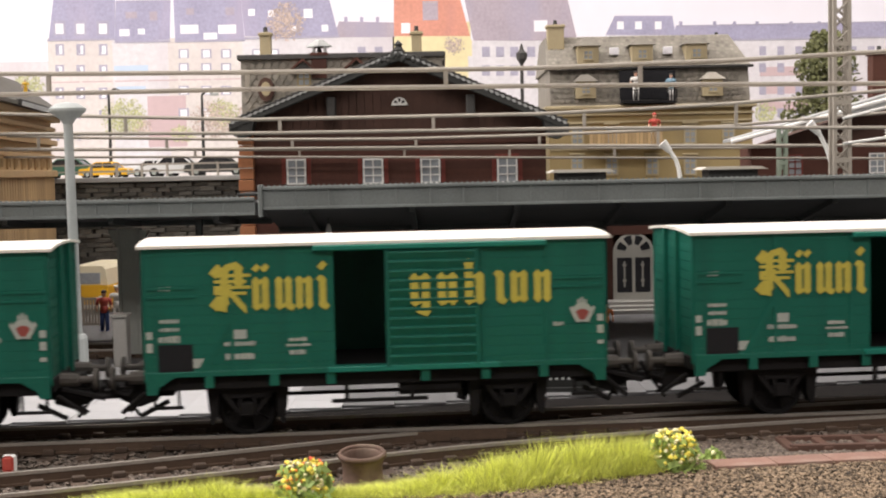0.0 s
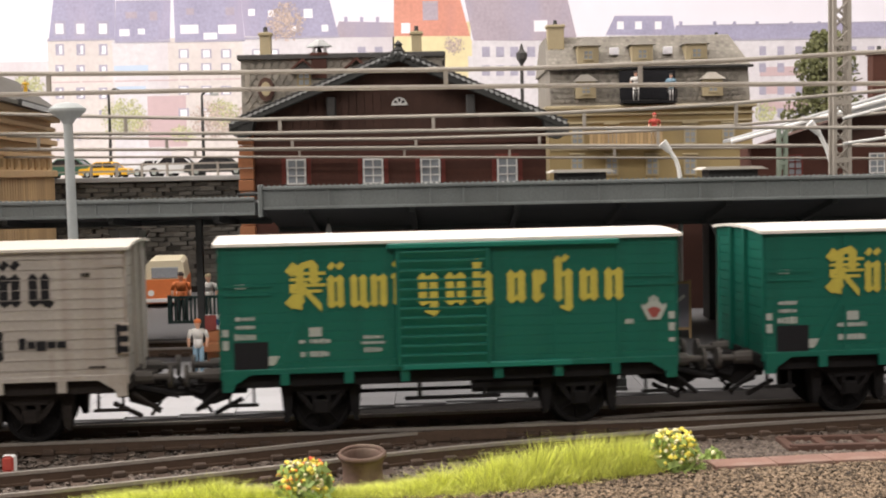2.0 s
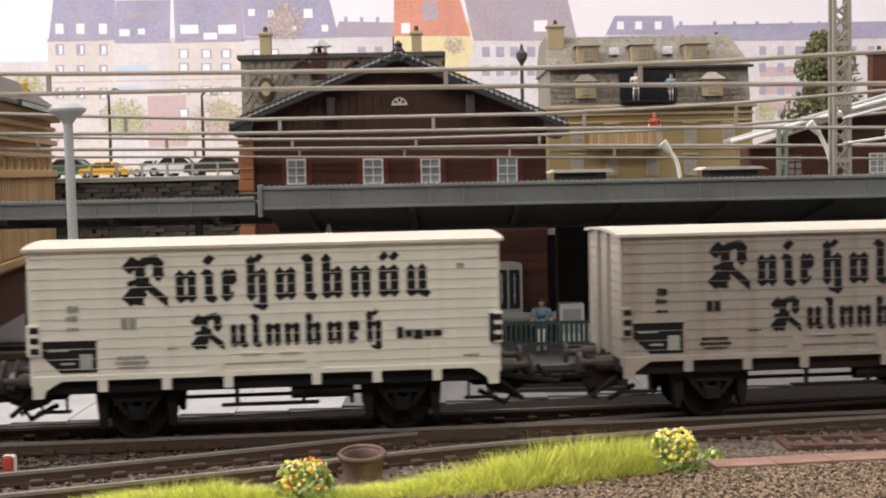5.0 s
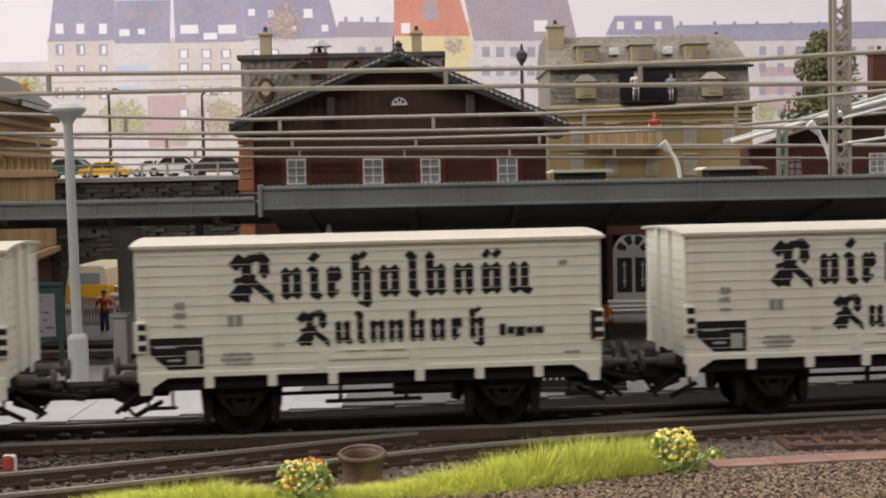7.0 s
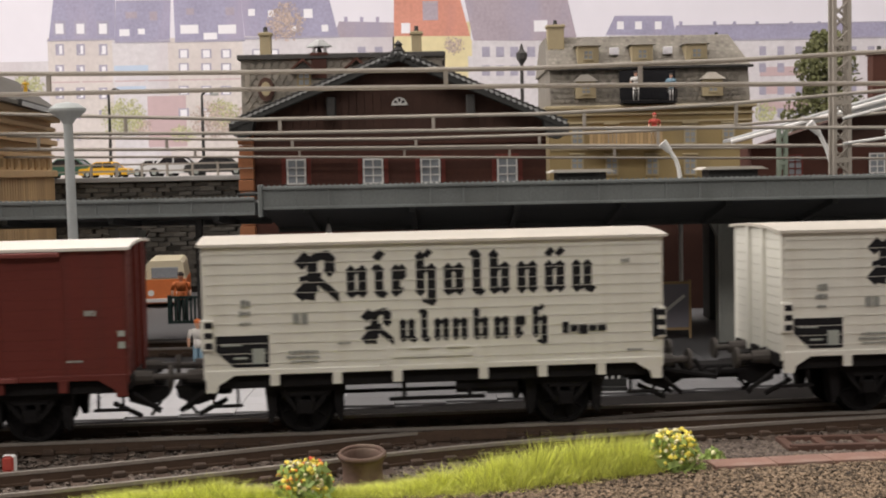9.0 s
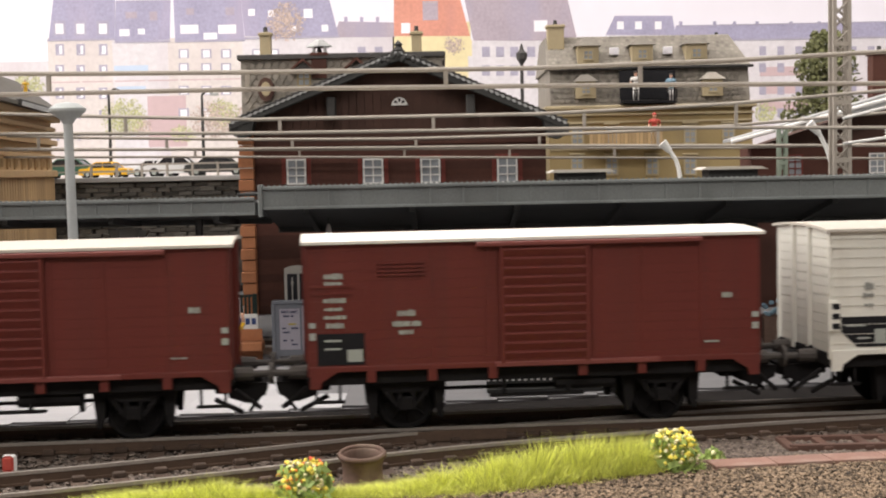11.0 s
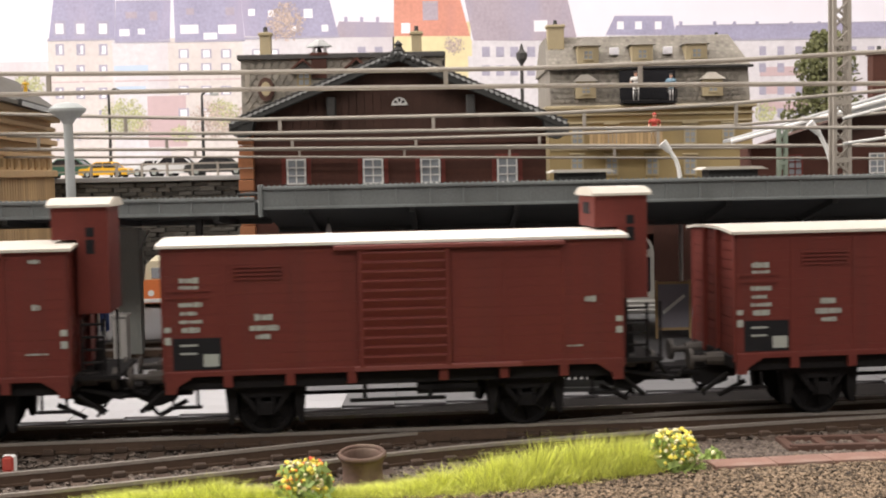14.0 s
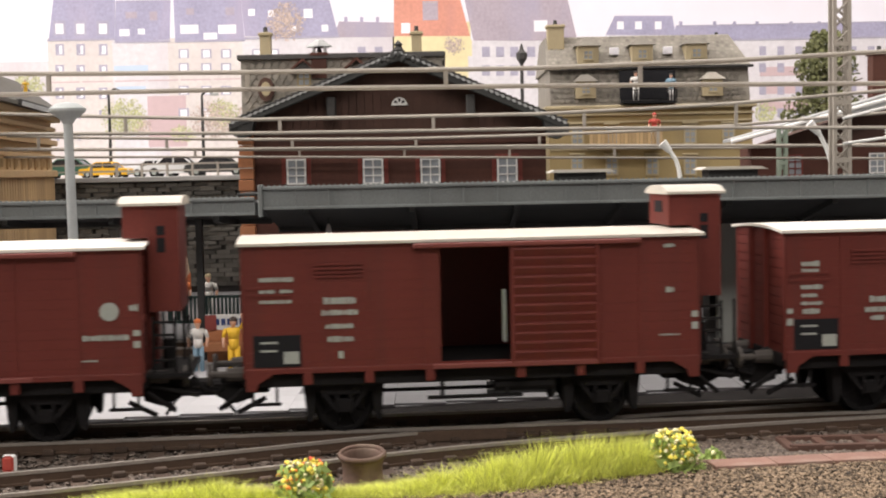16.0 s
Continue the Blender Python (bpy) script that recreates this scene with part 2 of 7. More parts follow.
def part(name, bm, material, parent=None, label="", smooth=False, at=None):
    bmesh.ops.recalc_face_normals(bm, faces=bm.faces)
    me = bpy.data.meshes.new(name)
    for v in bm.verts:
        v.co *= MM
    bm.to_mesh(me)
    bm.free()
    me.materials.append(material)
    if smooth:
        for p in me.polygons:
            p.use_smooth = True
    ob = new(name, me)
    if parent is not None:
        ob.parent = parent
    if at is not None:
        ob.location = Vector(at) * MM
    if label:
        ob["label"] = label
    return ob


def thing(name, label, category, x=0.0, y=0.0, z=0.0, rz=0.0, group="", kind=""):
    ob = new(name)
    ob.empty_display_size = 0.005
    ob.matrix_world = pose(x * MM, y * MM, z * MM, 0, 0, rz)
    return tagged(ob, label, category, group, kind)


def share(ob, name, parent, x, y, z, rz=0.0):
    o = new(name, ob.data)
    o.parent = parent
    o.matrix_basis = pose(x * MM, y * MM, z * MM, 0, 0, rz)
    return o


def struct(name, bm, material, label, x=0, y=0, z=0, rz=0.0, category="", smooth=False, kind="structure"):
    ob = part(name, bm, material, None, "", smooth)
    ob.matrix_world = pose(x * MM, y * MM, z * MM, 0, 0, rz)
    return tagged(ob, label, category, "", kind)


# ---- the line of the main track ----
YAW = math.degrees(math.atan(0.095))


def on_track(s, y=0.0, z=0.0):
    """A pose s mm along the main track and y mm to its far side."""
    c, n = math.cos(radians(YAW)), math.sin(radians(YAW))
    return pose((s * c - y * n) * MM, (0.5 + s * n + y * c) * MM, z * MM, 0, 0, YAW)


# ---- large structure ----
b = BM()
for x0, x1, y0, y1, z0, z1 in ((-2600, 2600, -2600, -2500, -1150, 1450), (-2600, 2600, 1700, 1800, -1150, 1450), (-2700, -2600, -2600, 1800, -1150, 1450), (2600, 2700, -2600, 1800, -1150, 1450)):
    box(b, x0, x1, y0, y1, z0, z1)
struct("wall_room", b, HALL, "plain pale walls of the exhibition room", category="wall")
struct("ceiling", box(BM(), -2700, 2700, -2600, 1800, 1450, 1550), HALL, "plain pale ceiling of the exhibition room", category="ceiling")
struct("floor", box(BM(), -2700, 2700, -2600, 1800, -1250, -1150), HALLF, "plain grey floor of the exhibition room", category="floor")

b = BM()
nx, ny = 150, 60
grid = []
for j in range(ny + 1):
    row = []
    for i in range(nx + 1):
        x, y = -600 + 1200 * i / nx, -330 + 380 * j / ny
        row.append(b.verts.new((x, y, -3.2 + 0.35 * noise.noise((x * 0.08, y * 0.08, 0)))))
    grid.append(row)
for j in range(ny):
    for i in range(nx):
        b.faces.new((grid[j][i], grid[j][i + 1], grid[j + 1][i + 1], grid[j + 1][i]))
struct("ground", b, SOIL, "brown-grey soil and ballast bed of the model railway", category="ground", smooth=True)
struct("ground_base", box(BM(), -1500, 1500, -330, 830, -14, -4.6), SOIL, "brown base board beneath the model railway", category="ground")


tb = thing("layout_table", "plain wooden table carrying the model railway", "table")
for sx in (-1450, 0, 1450):
    for sy in (-290, 790):
        part("leg", box(BM(), sx - 30, sx + 30, sy - 30, sy + 30, -1150, -100, 3), TANW, tb, "square wooden leg")
part("frame_rail", box(BM(), -1490, 1490, -325, -285, -100, -14, 2), TANW, tb, "wooden frame rail")
part("frame_rail", box(BM(), -1490, 1490, 785, 825, -100, -14, 2), TANW, tb, "wooden frame rail")


# rails and sleepers
def rail_run(bm, pts, z0, z1, w):
    n = len(pts)
    rows = []
    for i, (x, y) in enumerate(pts):
        a, c = pts[max(0, i - 1)], pts[min(n - 1, i + 1)]
        d = Vector((c[0] - a[0], c[1] - a[1])).normalized()
        nn = Vector((-d.y, d.x)) * w / 2
        rows.append([bm.verts.new((x + nn.x, y + nn.y, z0)), bm.verts.new((x - nn.x, y - nn.y, z0)), bm.verts.new((x - nn.x, y - nn.y, z1)), bm.verts.new((x + nn.x, y + nn.y, z1))])
    for p, q in zip(rows, rows[1:]):
        for k in range(4):
            bm.faces.new((p[k], p[(k + 1) % 4], q[(k + 1) % 4], q[k]))
    bm.faces.new(rows[0][::-1])
    bm.faces.new(rows[-1])


def offset_line(pts, d):
    out = []
    for i, (x, y) in enumerate(pts):
        a, c = pts[max(0, i - 1)], pts[min(len(pts) - 1, i + 1)]
        t = Vector((c[0] - a[0], c[1] - a[1])).normalized()
        out.append((x - t.y * d, y + t.x * d))
    return out


def smooth_line(ctrl, step=4.0):
    out = []
    for k in range(len(ctrl) - 1):
        p0, p1, p2, p3 = (Vector(ctrl[min(max(k + q, 0), len(ctrl) - 1)]) for q in (-1, 0, 1, 2))
        n = max(2, int((p2 - p1).length / step))
        for i in range(n):
            t = i / n
            v = 0.5 * (2 * p1 + (p2 - p0) * t + (2 * p0 - 5 * p1 + 4 * p2 - p3) * t * t + (3 * p1 - p0 - 3 * p2 + p3) * t ** 3)
            out.append((v.x, v.y))
    out.append(tuple(ctrl[-1]))
    return out


def track(name, label, line, zt=0.0, pitch=7.0, half=15.0):
    t = thing(name, label, "railway track", 0, 0, zt)
    for d in (-8.4, 8.4):
        ln = offset_line(line, d)
        bm = BM()
        rail_run(bm, ln, -2.4, -2.0, 2.2)
        rail_run(bm, ln, -2.0, -0.6, 0.5)
        r = part("rail", bm, RAILS, t, "rusty steel rail")
        bm = BM()
        rail_run(bm, ln, -0.6, 0.0, 1.0)
        part("rail_head", bm, RAILT, r, "worn shiny rail head")
    proto = None
    dist, last = 0.0, line[0]
    for a, c in zip(line, line[1:]):
        v = Vector((c[0] - a[0], c[1] - a[1]))
        dist += v.length
        if dist >= pitch and abs(c[0]) < 150:
            dist = 0.0
            ang = math.degrees(math.atan2(v.y, v.x))
            if proto is None:
                bm = box(BM(), -1.5, 1.5, -half, half, -4.4, -2.4, 0.15)
                for sy in (-8.4, 8.4):
                    for k in (-1.5, 1.5):
                        box(bm, -1.2, 1.2, sy + k * 1.25 - 0.75, sy + k * 1.25 + 0.75, -2.4, -1.35, 0.2)
                proto = part("sleeper", bm, SLEEPER, t)
                proto.matrix_basis = pose(c[0] * MM, c[1] * MM, 0, 0, 0, ang)
            else:
                share(proto, "sleeper", t, c[0], c[1], 0, ang)
    return t


MAIN = [(x, 0.5 + 0.095 * x) for x in np.arange(-1300.0, 1301.0, 1.0)]
SIDE = smooth_line([(-420, -170), (-200, -93), (-130, -68), (-76.5, -50.5), (-45, -38.0), (-5, -20.5), (30, -9.5), (75, 1.5), (130, 10.5), (200, 19.0)], 1.0)
track("main_track", "brown weathered model railway track under the goods wagons", MAIN)
track("turnout_track", "curved brown model railway track joining the main line", SIDE, zt=-0.15)
BACK = [(x, 142 + 0.03 * x) for x in np.arange(-400.0, -20.0, 1.0)]
track("platform_track", "weathered track in front of the far platform", BACK, zt=-0.6)

# Matt dark sheet added to darken the ground between track and platform.
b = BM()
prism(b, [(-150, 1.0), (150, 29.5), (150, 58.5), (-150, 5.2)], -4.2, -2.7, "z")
struct("ground_dark_band", b, BED, "flat dark sheet added beside the platform edge", category="ground")

# ---- platform, station and town ----
FLOOR = -2.0
b = BM()
prism(b, [(-420, -15), (-150, 6), (420, 108), (420, 330), (-20, 330), (-20, 124), (-420, 112)], -6, FLOOR - 0.5, "z")
plat = struct("pavement_platform", b, PAVE, "pale paved station platform behind the train", category="platform")
bm = box(BM(), -5.95, 5.95, -4.95, 4.95, -0.6, 0.0, 0.03)
slab = part("paving_slab", bm, PAVE, plat)
slab.matrix_basis = pose(-114 * MM, 17.7 * MM, FLOOR * MM)
slab_lit = part("paving_slab", box(BM(), -5.95, 5.95, -4.95, 4.95, -0.6, 0.0, 0.03), PAVEL, plat)
slab_lit.matrix_basis = pose(-126 * MM, 15.5 * MM, FLOOR * MM)
for i in range(22):
    for j in range(11):
        x = -114 + 12 * i
        y = 38.2 + 0.18 * x + 10.0 * j
        if (i or j) and y < 112 + 0.03 * x:
            # slabs left of a slanting limit take the lit colour
            share(slab_lit if x < -26 - 2.5 * j else slab, "paving_slab", plat, x, y, FLOOR + 0.05 * ((i * 7 + j * 3) % 3))
b = BM()
prism(b, [(-420, 148), (-20, 160), (-20, 333), (-420, 333)], -6, FLOOR + 0.6, "z")
struct("pavement_far", b, PAVE, "pale paved far platform and yard by the stone wall", category="platform")


def window(parent, x0, x1, z0, z1, y, cols=2, rows=3, frame_m=WHITE, glass=GLASSG, bar=0.7, name="window"):
    """Frame with bars standing proud of the wall plane y; the pane set back."""
    w = part(name, box(BM(), x0, x1, y - 0.3, y + 0.05, z0, z1), glass, parent, "barred window")
    for k in range(cols + 1):
        x = x0 + (x1 - x0) * k / cols
        h = bar * (0.7 if 0 < k < cols else 1.0)
        part("glazing_bar" if 0 < k < cols else "window_frame", box(BM(), x - h / 2, x + h / 2, y - 0.7, y + 0.1, z0, z1), frame_m, w)
    for k in range(rows + 1):
        z = z0 + (z1 - z0) * k / rows
        h = bar * (0.7 if 0 < k < rows else 1.0)
        part("glazing_bar" if 0 < k < rows else "window_frame", box(BM(), x0 - bar / 2, x1 + bar / 2, y - 0.72, y + 0.1, z - h / 2, z + h / 2), frame_m, w)
    return w


# station with its front gable
YS = 230.0
st = thing("station_building", "dark red-brown brick station house with a broad gable roof", "station", 0, 0, 0)
xl, xr = -70.4, 39.4
bm = box(BM(), xl, xr, YS, YS + 110, -3, 66)
part("wall", bm, BRICK, st, "dark red-brown brick wall")
bm = BM()
prism(bm, [(xl, 66), (xr, 66), (xr, 70), (-15.3, 93.5), (xl, 71)], YS, YS + 110)
part("gable_wall", bm, TIMBER, st, "dark brown boarded gable")
for k in range(36):
    bm = BM()
    x = xl + 1.5 + 3.02 * k
    zt = 70.5 + 23 * (1 - abs(x - -15.3) / 56)
    part("gable_board", box(bm, x - 1.35, x + 1.35, YS - 0.5, YS, 62, zt), TIMBER, st)
for z in (45.2, 62.0):
    part("string_course", box(BM(), xl, xr, YS - 1.0, YS + 0.2, z - 0.5, z + 0.5, 0.1), BRICK, st)
# brick courses as thin raised rows
for k in range(22):
    z = -1 + 2.95 * k
    part("brick_course", box(BM(), xl + 0.2, xr - 0.2, YS - 0.3, YS + 0.1, z, z + 2.84), BRICK, st)
for xa, xb, za, zb in ((-57.7, -51.1, 48.7, 56.7), (-29.1, -22.1, 48.3, 56.3), (-7.5, -0.7, 48.1, 56.1), (21.2, 28.2, 47.7, 56.0)):
    w = window(st, xa, xb, za - 1, zb, YS - 0.5, 2, 3)
    for sx0, sx1 in ((xa - 2.2, xa - 0.6), (xb + 0.6, xb + 2.2)):
        part("shutter", box(BM(), sx0, sx1, YS - 0.8, YS, za - 1, zb + 0.5), SHUT, st, "red shutter")
    part("lintel", box(BM(), xa - 1, xb + 1, YS - 1.0, YS, zb + 0.4, zb + 1.4), SHUT, st)
for xa, xb, za, zb in ((-32.1, -19.3, 4.0, 23.4), (-11.2, -4.6, 3.6, 23.7)):
    window(st, xa, xb, za, zb, YS - 0.5, 4 if xb - xa > 9 else 2, 5, bar=0.95)
part("wall_pilaster", box(BM(), -16.4, -12.0, YS - 3.0, YS, -3, 44, 0.2), TIMBER, st, "dark wall pilaster")
bm = BM()
lathe_pts = [(-15.2 + 3.0 * math.cos(a), 76.2 + 3.0 * math.sin(a)) for a in [math.pi * k / 10 for k in range(11)]]
prism(bm, lathe_pts, YS - 1.2, YS - 0.3)
fan = part("fan_window", bm, WHITE, st, "white half-round fan window")
bm = BM()
for a0 in (0.12, 0.42, 0.72):
    q = [(-15.2 + r * math.cos(math.pi * (a0 + k)), 76.5 + r * math.sin(math.pi * (a0 + k))) for r, k in ((1.0, 0), (2.3, 0), (2.4, .08), (2.3, .16), (1.0, .16))]
    prism(bm, q, YS - 1.35, YS - 1.1)
part("pane", bm, GLASSD, fan)
for x in (-40.5, 11.3):
    part("roof_bracket", box(BM(), x - 1.6, x + 1.6, YS - 6, YS, 71.5, 79.5, 0.3), SLATED, st, "blue-grey roof bracket")
# roof slopes with overhang and lapped slates along the verge
apx, apz = -15.0, 95.0
elx, elz, erx, erz = -77.4, 71.2, 46.8, 68.8
for ex, ez in ((elx, elz), (erx, erz)):
    bm = BM()
    prism(bm, [(ex, ez - 1.6), (ex, ez), (apx, apz + 1.2), (apx, apz - 1.0)], YS - 8, YS + 116)
    sl = part("roof_slope", bm, SLATED, st, "dark slate roof slope")
    n = 30
    proto = None
    for k in range(n):
        u = (k + 0.5) / n
        x, z = ex + (apx - ex) * u, ez + (apz + 1.2 - ez) * u
        a = math.degrees(math.atan2(apz + 1.2 - ez, apx - ex)) if apx > ex else math.degrees(math.atan2(ez - apz - 1.2, ex - apx))
        bm = box(BM(), -1.25, 1.25, -0.5, 4.0, -0.25, 0.35, 0.1)
        if proto is None:
            proto = part("verge_slate", bm, SLATED, sl, "dark lapped slate")
            o = proto
        else:
            bm.free()
            o = new("verge_slate", proto.data)
            o.parent = sl
        o.matrix_basis = pose(x * MM, (YS - 8.4) * MM, (z + 0.2) * MM, 0, -a + (14 if apx > ex else -14), 0)
        # Pale patches added for the bright gaps between the verge slates.
        lean = 0.45 if apx > ex else -0.45
        bm = prism(BM(), [(x - 0.7 - lean, z - 1.35), (x + 0.5 - lean, z - 1.35), (x + 0.7 + lean, z - 0.2), (x - 0.5 + lean, z - 0.2)], YS - 9.1, YS - 8.5)
        if k == 0:
            pp = part("verge_gap_patch", bm, SLATEL, sl, "pale patch for a bright gap")
            px0, pz0 = x, z
        else:
            bm.free()
            o2 = new("verge_gap_patch", pp.data)
            o2.parent = sl
            o2.location = ((x - px0) * MM, 0, (z - pz0) * MM)
    bm = BM()
    prism(bm, [(ex, ez - 3.4), (ex, ez - 0.6), (apx, apz + 0.2), (apx, apz - 3.0)], YS - 8.6, YS - 7.9)
    part("bargeboard", bm, CANOPYD, st, "dark bargeboard")
    bm = BM()
    prism(bm, [(ex, ez - 3.0), (ex, ez - 1.7), (apx, apz - 1.2), (apx, apz - 2.6)], YS - 9.4, YS - 8.6)
    part("verge_rail", bm, CANOPYD, st, "dark moulded verge rail")
    g = 1 if apx > ex else -1
    bm = BM()
    prism(bm, [(ex - g * 0.6, ez - 4.4), (ex + g * 3.4, ez - 6.4), (ex + g * 7.0, ez - 5.6), (ex + g * 9.0, ez + 0.4), (ex - g * 0.6, ez - 0.8)], YS - 8.8, YS - 1)
    part("eaves_bracket", bm, CANOPYD, st, "dark carved eaves bracket")
bm = BM()
for k in range(9):
    u = k / 8 * 2 - 1
    blob(bm, apx + 7.6 * u, YS - 9.2, apz - 1.0 - 2.6 * abs(u) + 0.8 * math.sin(k * 2.3), 1.3, 0.7, 1.5 - 0.5 * abs(u), 1, 0.2)
part("gable_crest", bm, CANOPYD, st, "dark carved crest at the gable top")
part("finial", lathe(BM(), [(0.6, apz), (1.8, apz + 1.5), (1.2, apz + 2.5), (1.6, apz + 3.4), (0.3, apz + 4.8)], apx, YS - 6, 10), SLATED, st, "dark roof finial")
bm = BM()
for k in range(16):
    z0 = -2 + 4.3 * k
    d = 0.4 if k % 2 else 0.0
    box(bm, -75.2 - d, -70.0, YS - 4 - d, YS + 4, z0 + 0.15, z0 + 4.15, 0.2)
part("corner_pillar", bm, ORANGE, st, "orange sandstone corner pillar")
# low annex with the arched door
bm = BM()
dxa, dxb = 64.2, 79.9
box(bm, xr, dxa, YS + 2, YS + 80, -3, 43)
box(bm, dxb, 140, YS + 2, YS + 80, -3, 43)
box(bm, dxa, dxb, YS + 2, YS + 80, 26, 43)
box(bm, dxa, dxb, YS + 6, YS + 80, -3, 26)
part("annex_wall", bm, BRICK, st, "low brick annex under the canopy")
# Black panel on the wall, for the shade inside the doorway.
part("annex_shade_panel", box(BM(), 40.4, 57.5, YS + 1.4, YS + 2.2, -3, 27), BLACKP, st, "black panel for the shaded doorway")
part("annex_lintel", box(BM(), 39.5, 58.6, YS, YS + 2, 26.5, 29.0, 0.2), CONC, st, "pale stone lintel")


def double_door(parent, x0, x1, z0, z1, y, arch=True):
    bm = BM()
    w = x1 - x0
    c = (x0 + x1) / 2
    rv = w * 0.5 if arch else w * 0.14
    zs = z1 - rv
    pts = [(x0, z0), (x1, z0)] + [(c + w / 2 * math.cos(a), zs + rv * math.sin(a)) for a in [math.pi * k / 10 for k in range(11)]]
    prism(bm, pts, y - 0.4, y + 0.4)
    d = part("door", bm, DOORW, parent, "grey-white panelled double door")
    zb = z0 + (zs - z0) * 0.36
    for k in (0, 1):
        xa = x0 + w * (0.1 if k == 0 else 0.54)
        part("door_pane", box(BM(), xa, xa + w * 0.36, y - 0.5, y - 0.35, zb, zs - 1.6), GLASSD, d, "dark door glass")
        bm = BM()
        box(bm, xa + w * .16, xa + w * .2, y - 0.62, y - 0.4, zb + 2, zs - 3)
        for q in (0.3, 0.7):
            z = zb + (zs - zb) * q
            prism(bm, [(xa + w * .12, z), (xa + w * .18, z - .9), (xa + w * .24, z), (xa + w * .18, z + .9)], y - 0.62, y - 0.4)
        part("door_grille", bm, DOORW, d)
    if arch:
        bm = BM()
        for a0 in (0.06, 0.30, 0.54, 0.78):
            q = [(c + r * w * math.cos(math.pi * (a0 + k)), zs + 0.4 + r * w * math.sin(math.pi * (a0 + k))) for r, k in ((.2, 0), (.41, 0), (.42, .08), (.41, .16), (.2, .16))]
            prism(bm, q, y - 0.5, y - 0.35)
        part("fanlight", bm, GLASSD, d, "dark fanlight panes")
    return d


double_door(st, dxa, dxb, -4.2, 26.7, YS + 2.6)
double_door(st, 18.9, 29.7, -10.2, 16.9, YS - 0.6, False)
double_door(st, -60.0, -49.4, -10.8, 17.0, YS - 0.6, False)
bm = BM()
for k, (y, z) in enumerate(((215, -1.0), (219, 0.2), (223, 1.4))):
    box(bm, 61.4 , 79.8, y, YS + 6, FLOOR - 1, z, 0.12)
stp = tagged(part("door_steps", bm, CONC), "pale stone steps before the arched door", "steps")

# block behind the station
hb = thing("town_house", "grey slate-hung house behind the station gable", "house")
x0, x1 = -91.7, 1.4
part("wall", box(BM(), x0, x1, 350, 420, 40, 104), SLATE, hb, "slate-hung wall")
part("roof", box(BM(), x0 - 1.5, x1 + 1.5, 348, 422, 104, 106.4, 0.3), SLATED, hb, "flat roof edge")
rowsl = BM()
for j in range(14):
    for i in range(26):
        x = x0 + (x1 - x0) * (i + (j % 2) * 0.5) / 26
        z = 68 + 2.6 * j
        prism(rowsl, [(x, z + 2.4), (x + 1.7, z), (x + 3.4, z + 2.4), (x + 1.7, z + 3.4)], 349.4, 350.1)
tagged(part("slate_cladding", rowsl, SLATE, hb), kind="stuff")
window(hb, -65.3, -59.8, 91.8, 98.0, 349.2, 2, 2, OCHRE, GLASSG)
bm = BM()
prism(bm, [(-68.1, 98.4), (-57.0, 98.2), (-62.5, 102.4)], 345.5, 350)
part("dormer_roof", bm, SLATED, hb)
bm = BM()
prism(bm, [(-80.0 + 3.8 * math.cos(a), 90.4 + 5.5 * math.sin(a)) for a in [2 * math.pi * k / 14 for k in range(14)]], 347, 350)
part("round_dormer", bm, TIMBER, hb, "round dark dormer")
bm = BM()
prism(bm, [(-80.0 + 2.2 * math.cos(a), 90.6 + 3.3 * math.sin(a)) for a in [2 * math.pi * k / 14 for k in range(14)]], 346.4, 347.1)
part("round_pane", bm, OCHREL, hb, "pale round pane")


def chimney(parent, x, y, z0, z1, w, material):
    bm = box(BM(), x - w / 2, x + w / 2, y - w / 2, y + w / 2, z0, z1, 0.2)
    box(bm, x - w / 2 - 0.7, x + w / 2 + 0.7, y - w / 2 - 0.7, y + w / 2 + 0.7, z1 - 1.6, z1 - 0.2, 0.15)
    c = part("chimney", bm, material, parent, "plastered chimney")
    part("chimney_pot", rod(BM(), (x, y, z1 - 0.4), (x, y, z1 + 2.6), 1.2, 0.9, 10), SLATED, c, "dark chimney pot")


chimney(hb, -82.4, 370, 100, 118.6, 5.2, OCHREL)
chimney(hb, -55.4, 352, 95, 107.0, 7.0, BRICK)
bm = BM()
for sx in (-2.6, 2.6):
    for sy in (-2.6, 2.6):
        box(bm, -55.4 + sx - 0.5, -55.4 + sx + 0.5, 352 + sy - 0.5, 352 + sy + 0.5, 106.5, 109.6)
lathe(bm, [(6.0, 109.5), (6.0, 110.0), (1.6, 113.0)], -55.4, 352, 4)
part("chimney_hood", bm, SLATEL, hb, "pale pyramid hood over the chimney")
for dx in (-62.5, -38.0):
    bm = BM()
    for g in (-1, 1):
        prism(bm, [(dx, 104.2), (dx, 102.9), (dx + g * 6.6, 97.6), (dx + g * 6.6, 98.6)], 344.5, 350)
    part("dormer_gable", bm, BRICK, hb, "red-brown dormer gable")
chimney(hb, -10.8, 380, 100, 118.7, 4.8, OCHREL)

# mansard house
YM = 420.0
mh = thing("mansard_house", "ochre town house with a grey slate mansard roof and dormers", "house")
x0, x1 = 55.8, 160.5
zc = 82.3
part("wall", box(BM(), x0, x1, YM, YM + 90, 20, zc), OCHRE, mh, "ochre plastered wall")
part("cornice", box(BM(), x0 - 2, x1 + 2, YM - 3, YM + 92, zc - 1.2, zc + 0.8, 0.4), OCHREL, mh, "pale stone cornice")
part("cornice", box(BM(), x0 - 1, x1 + 1, YM - 1.5, YM + 91, zc - 4.6, zc - 3.4, 0.3), OCHREL, mh, "pale stone cornice")
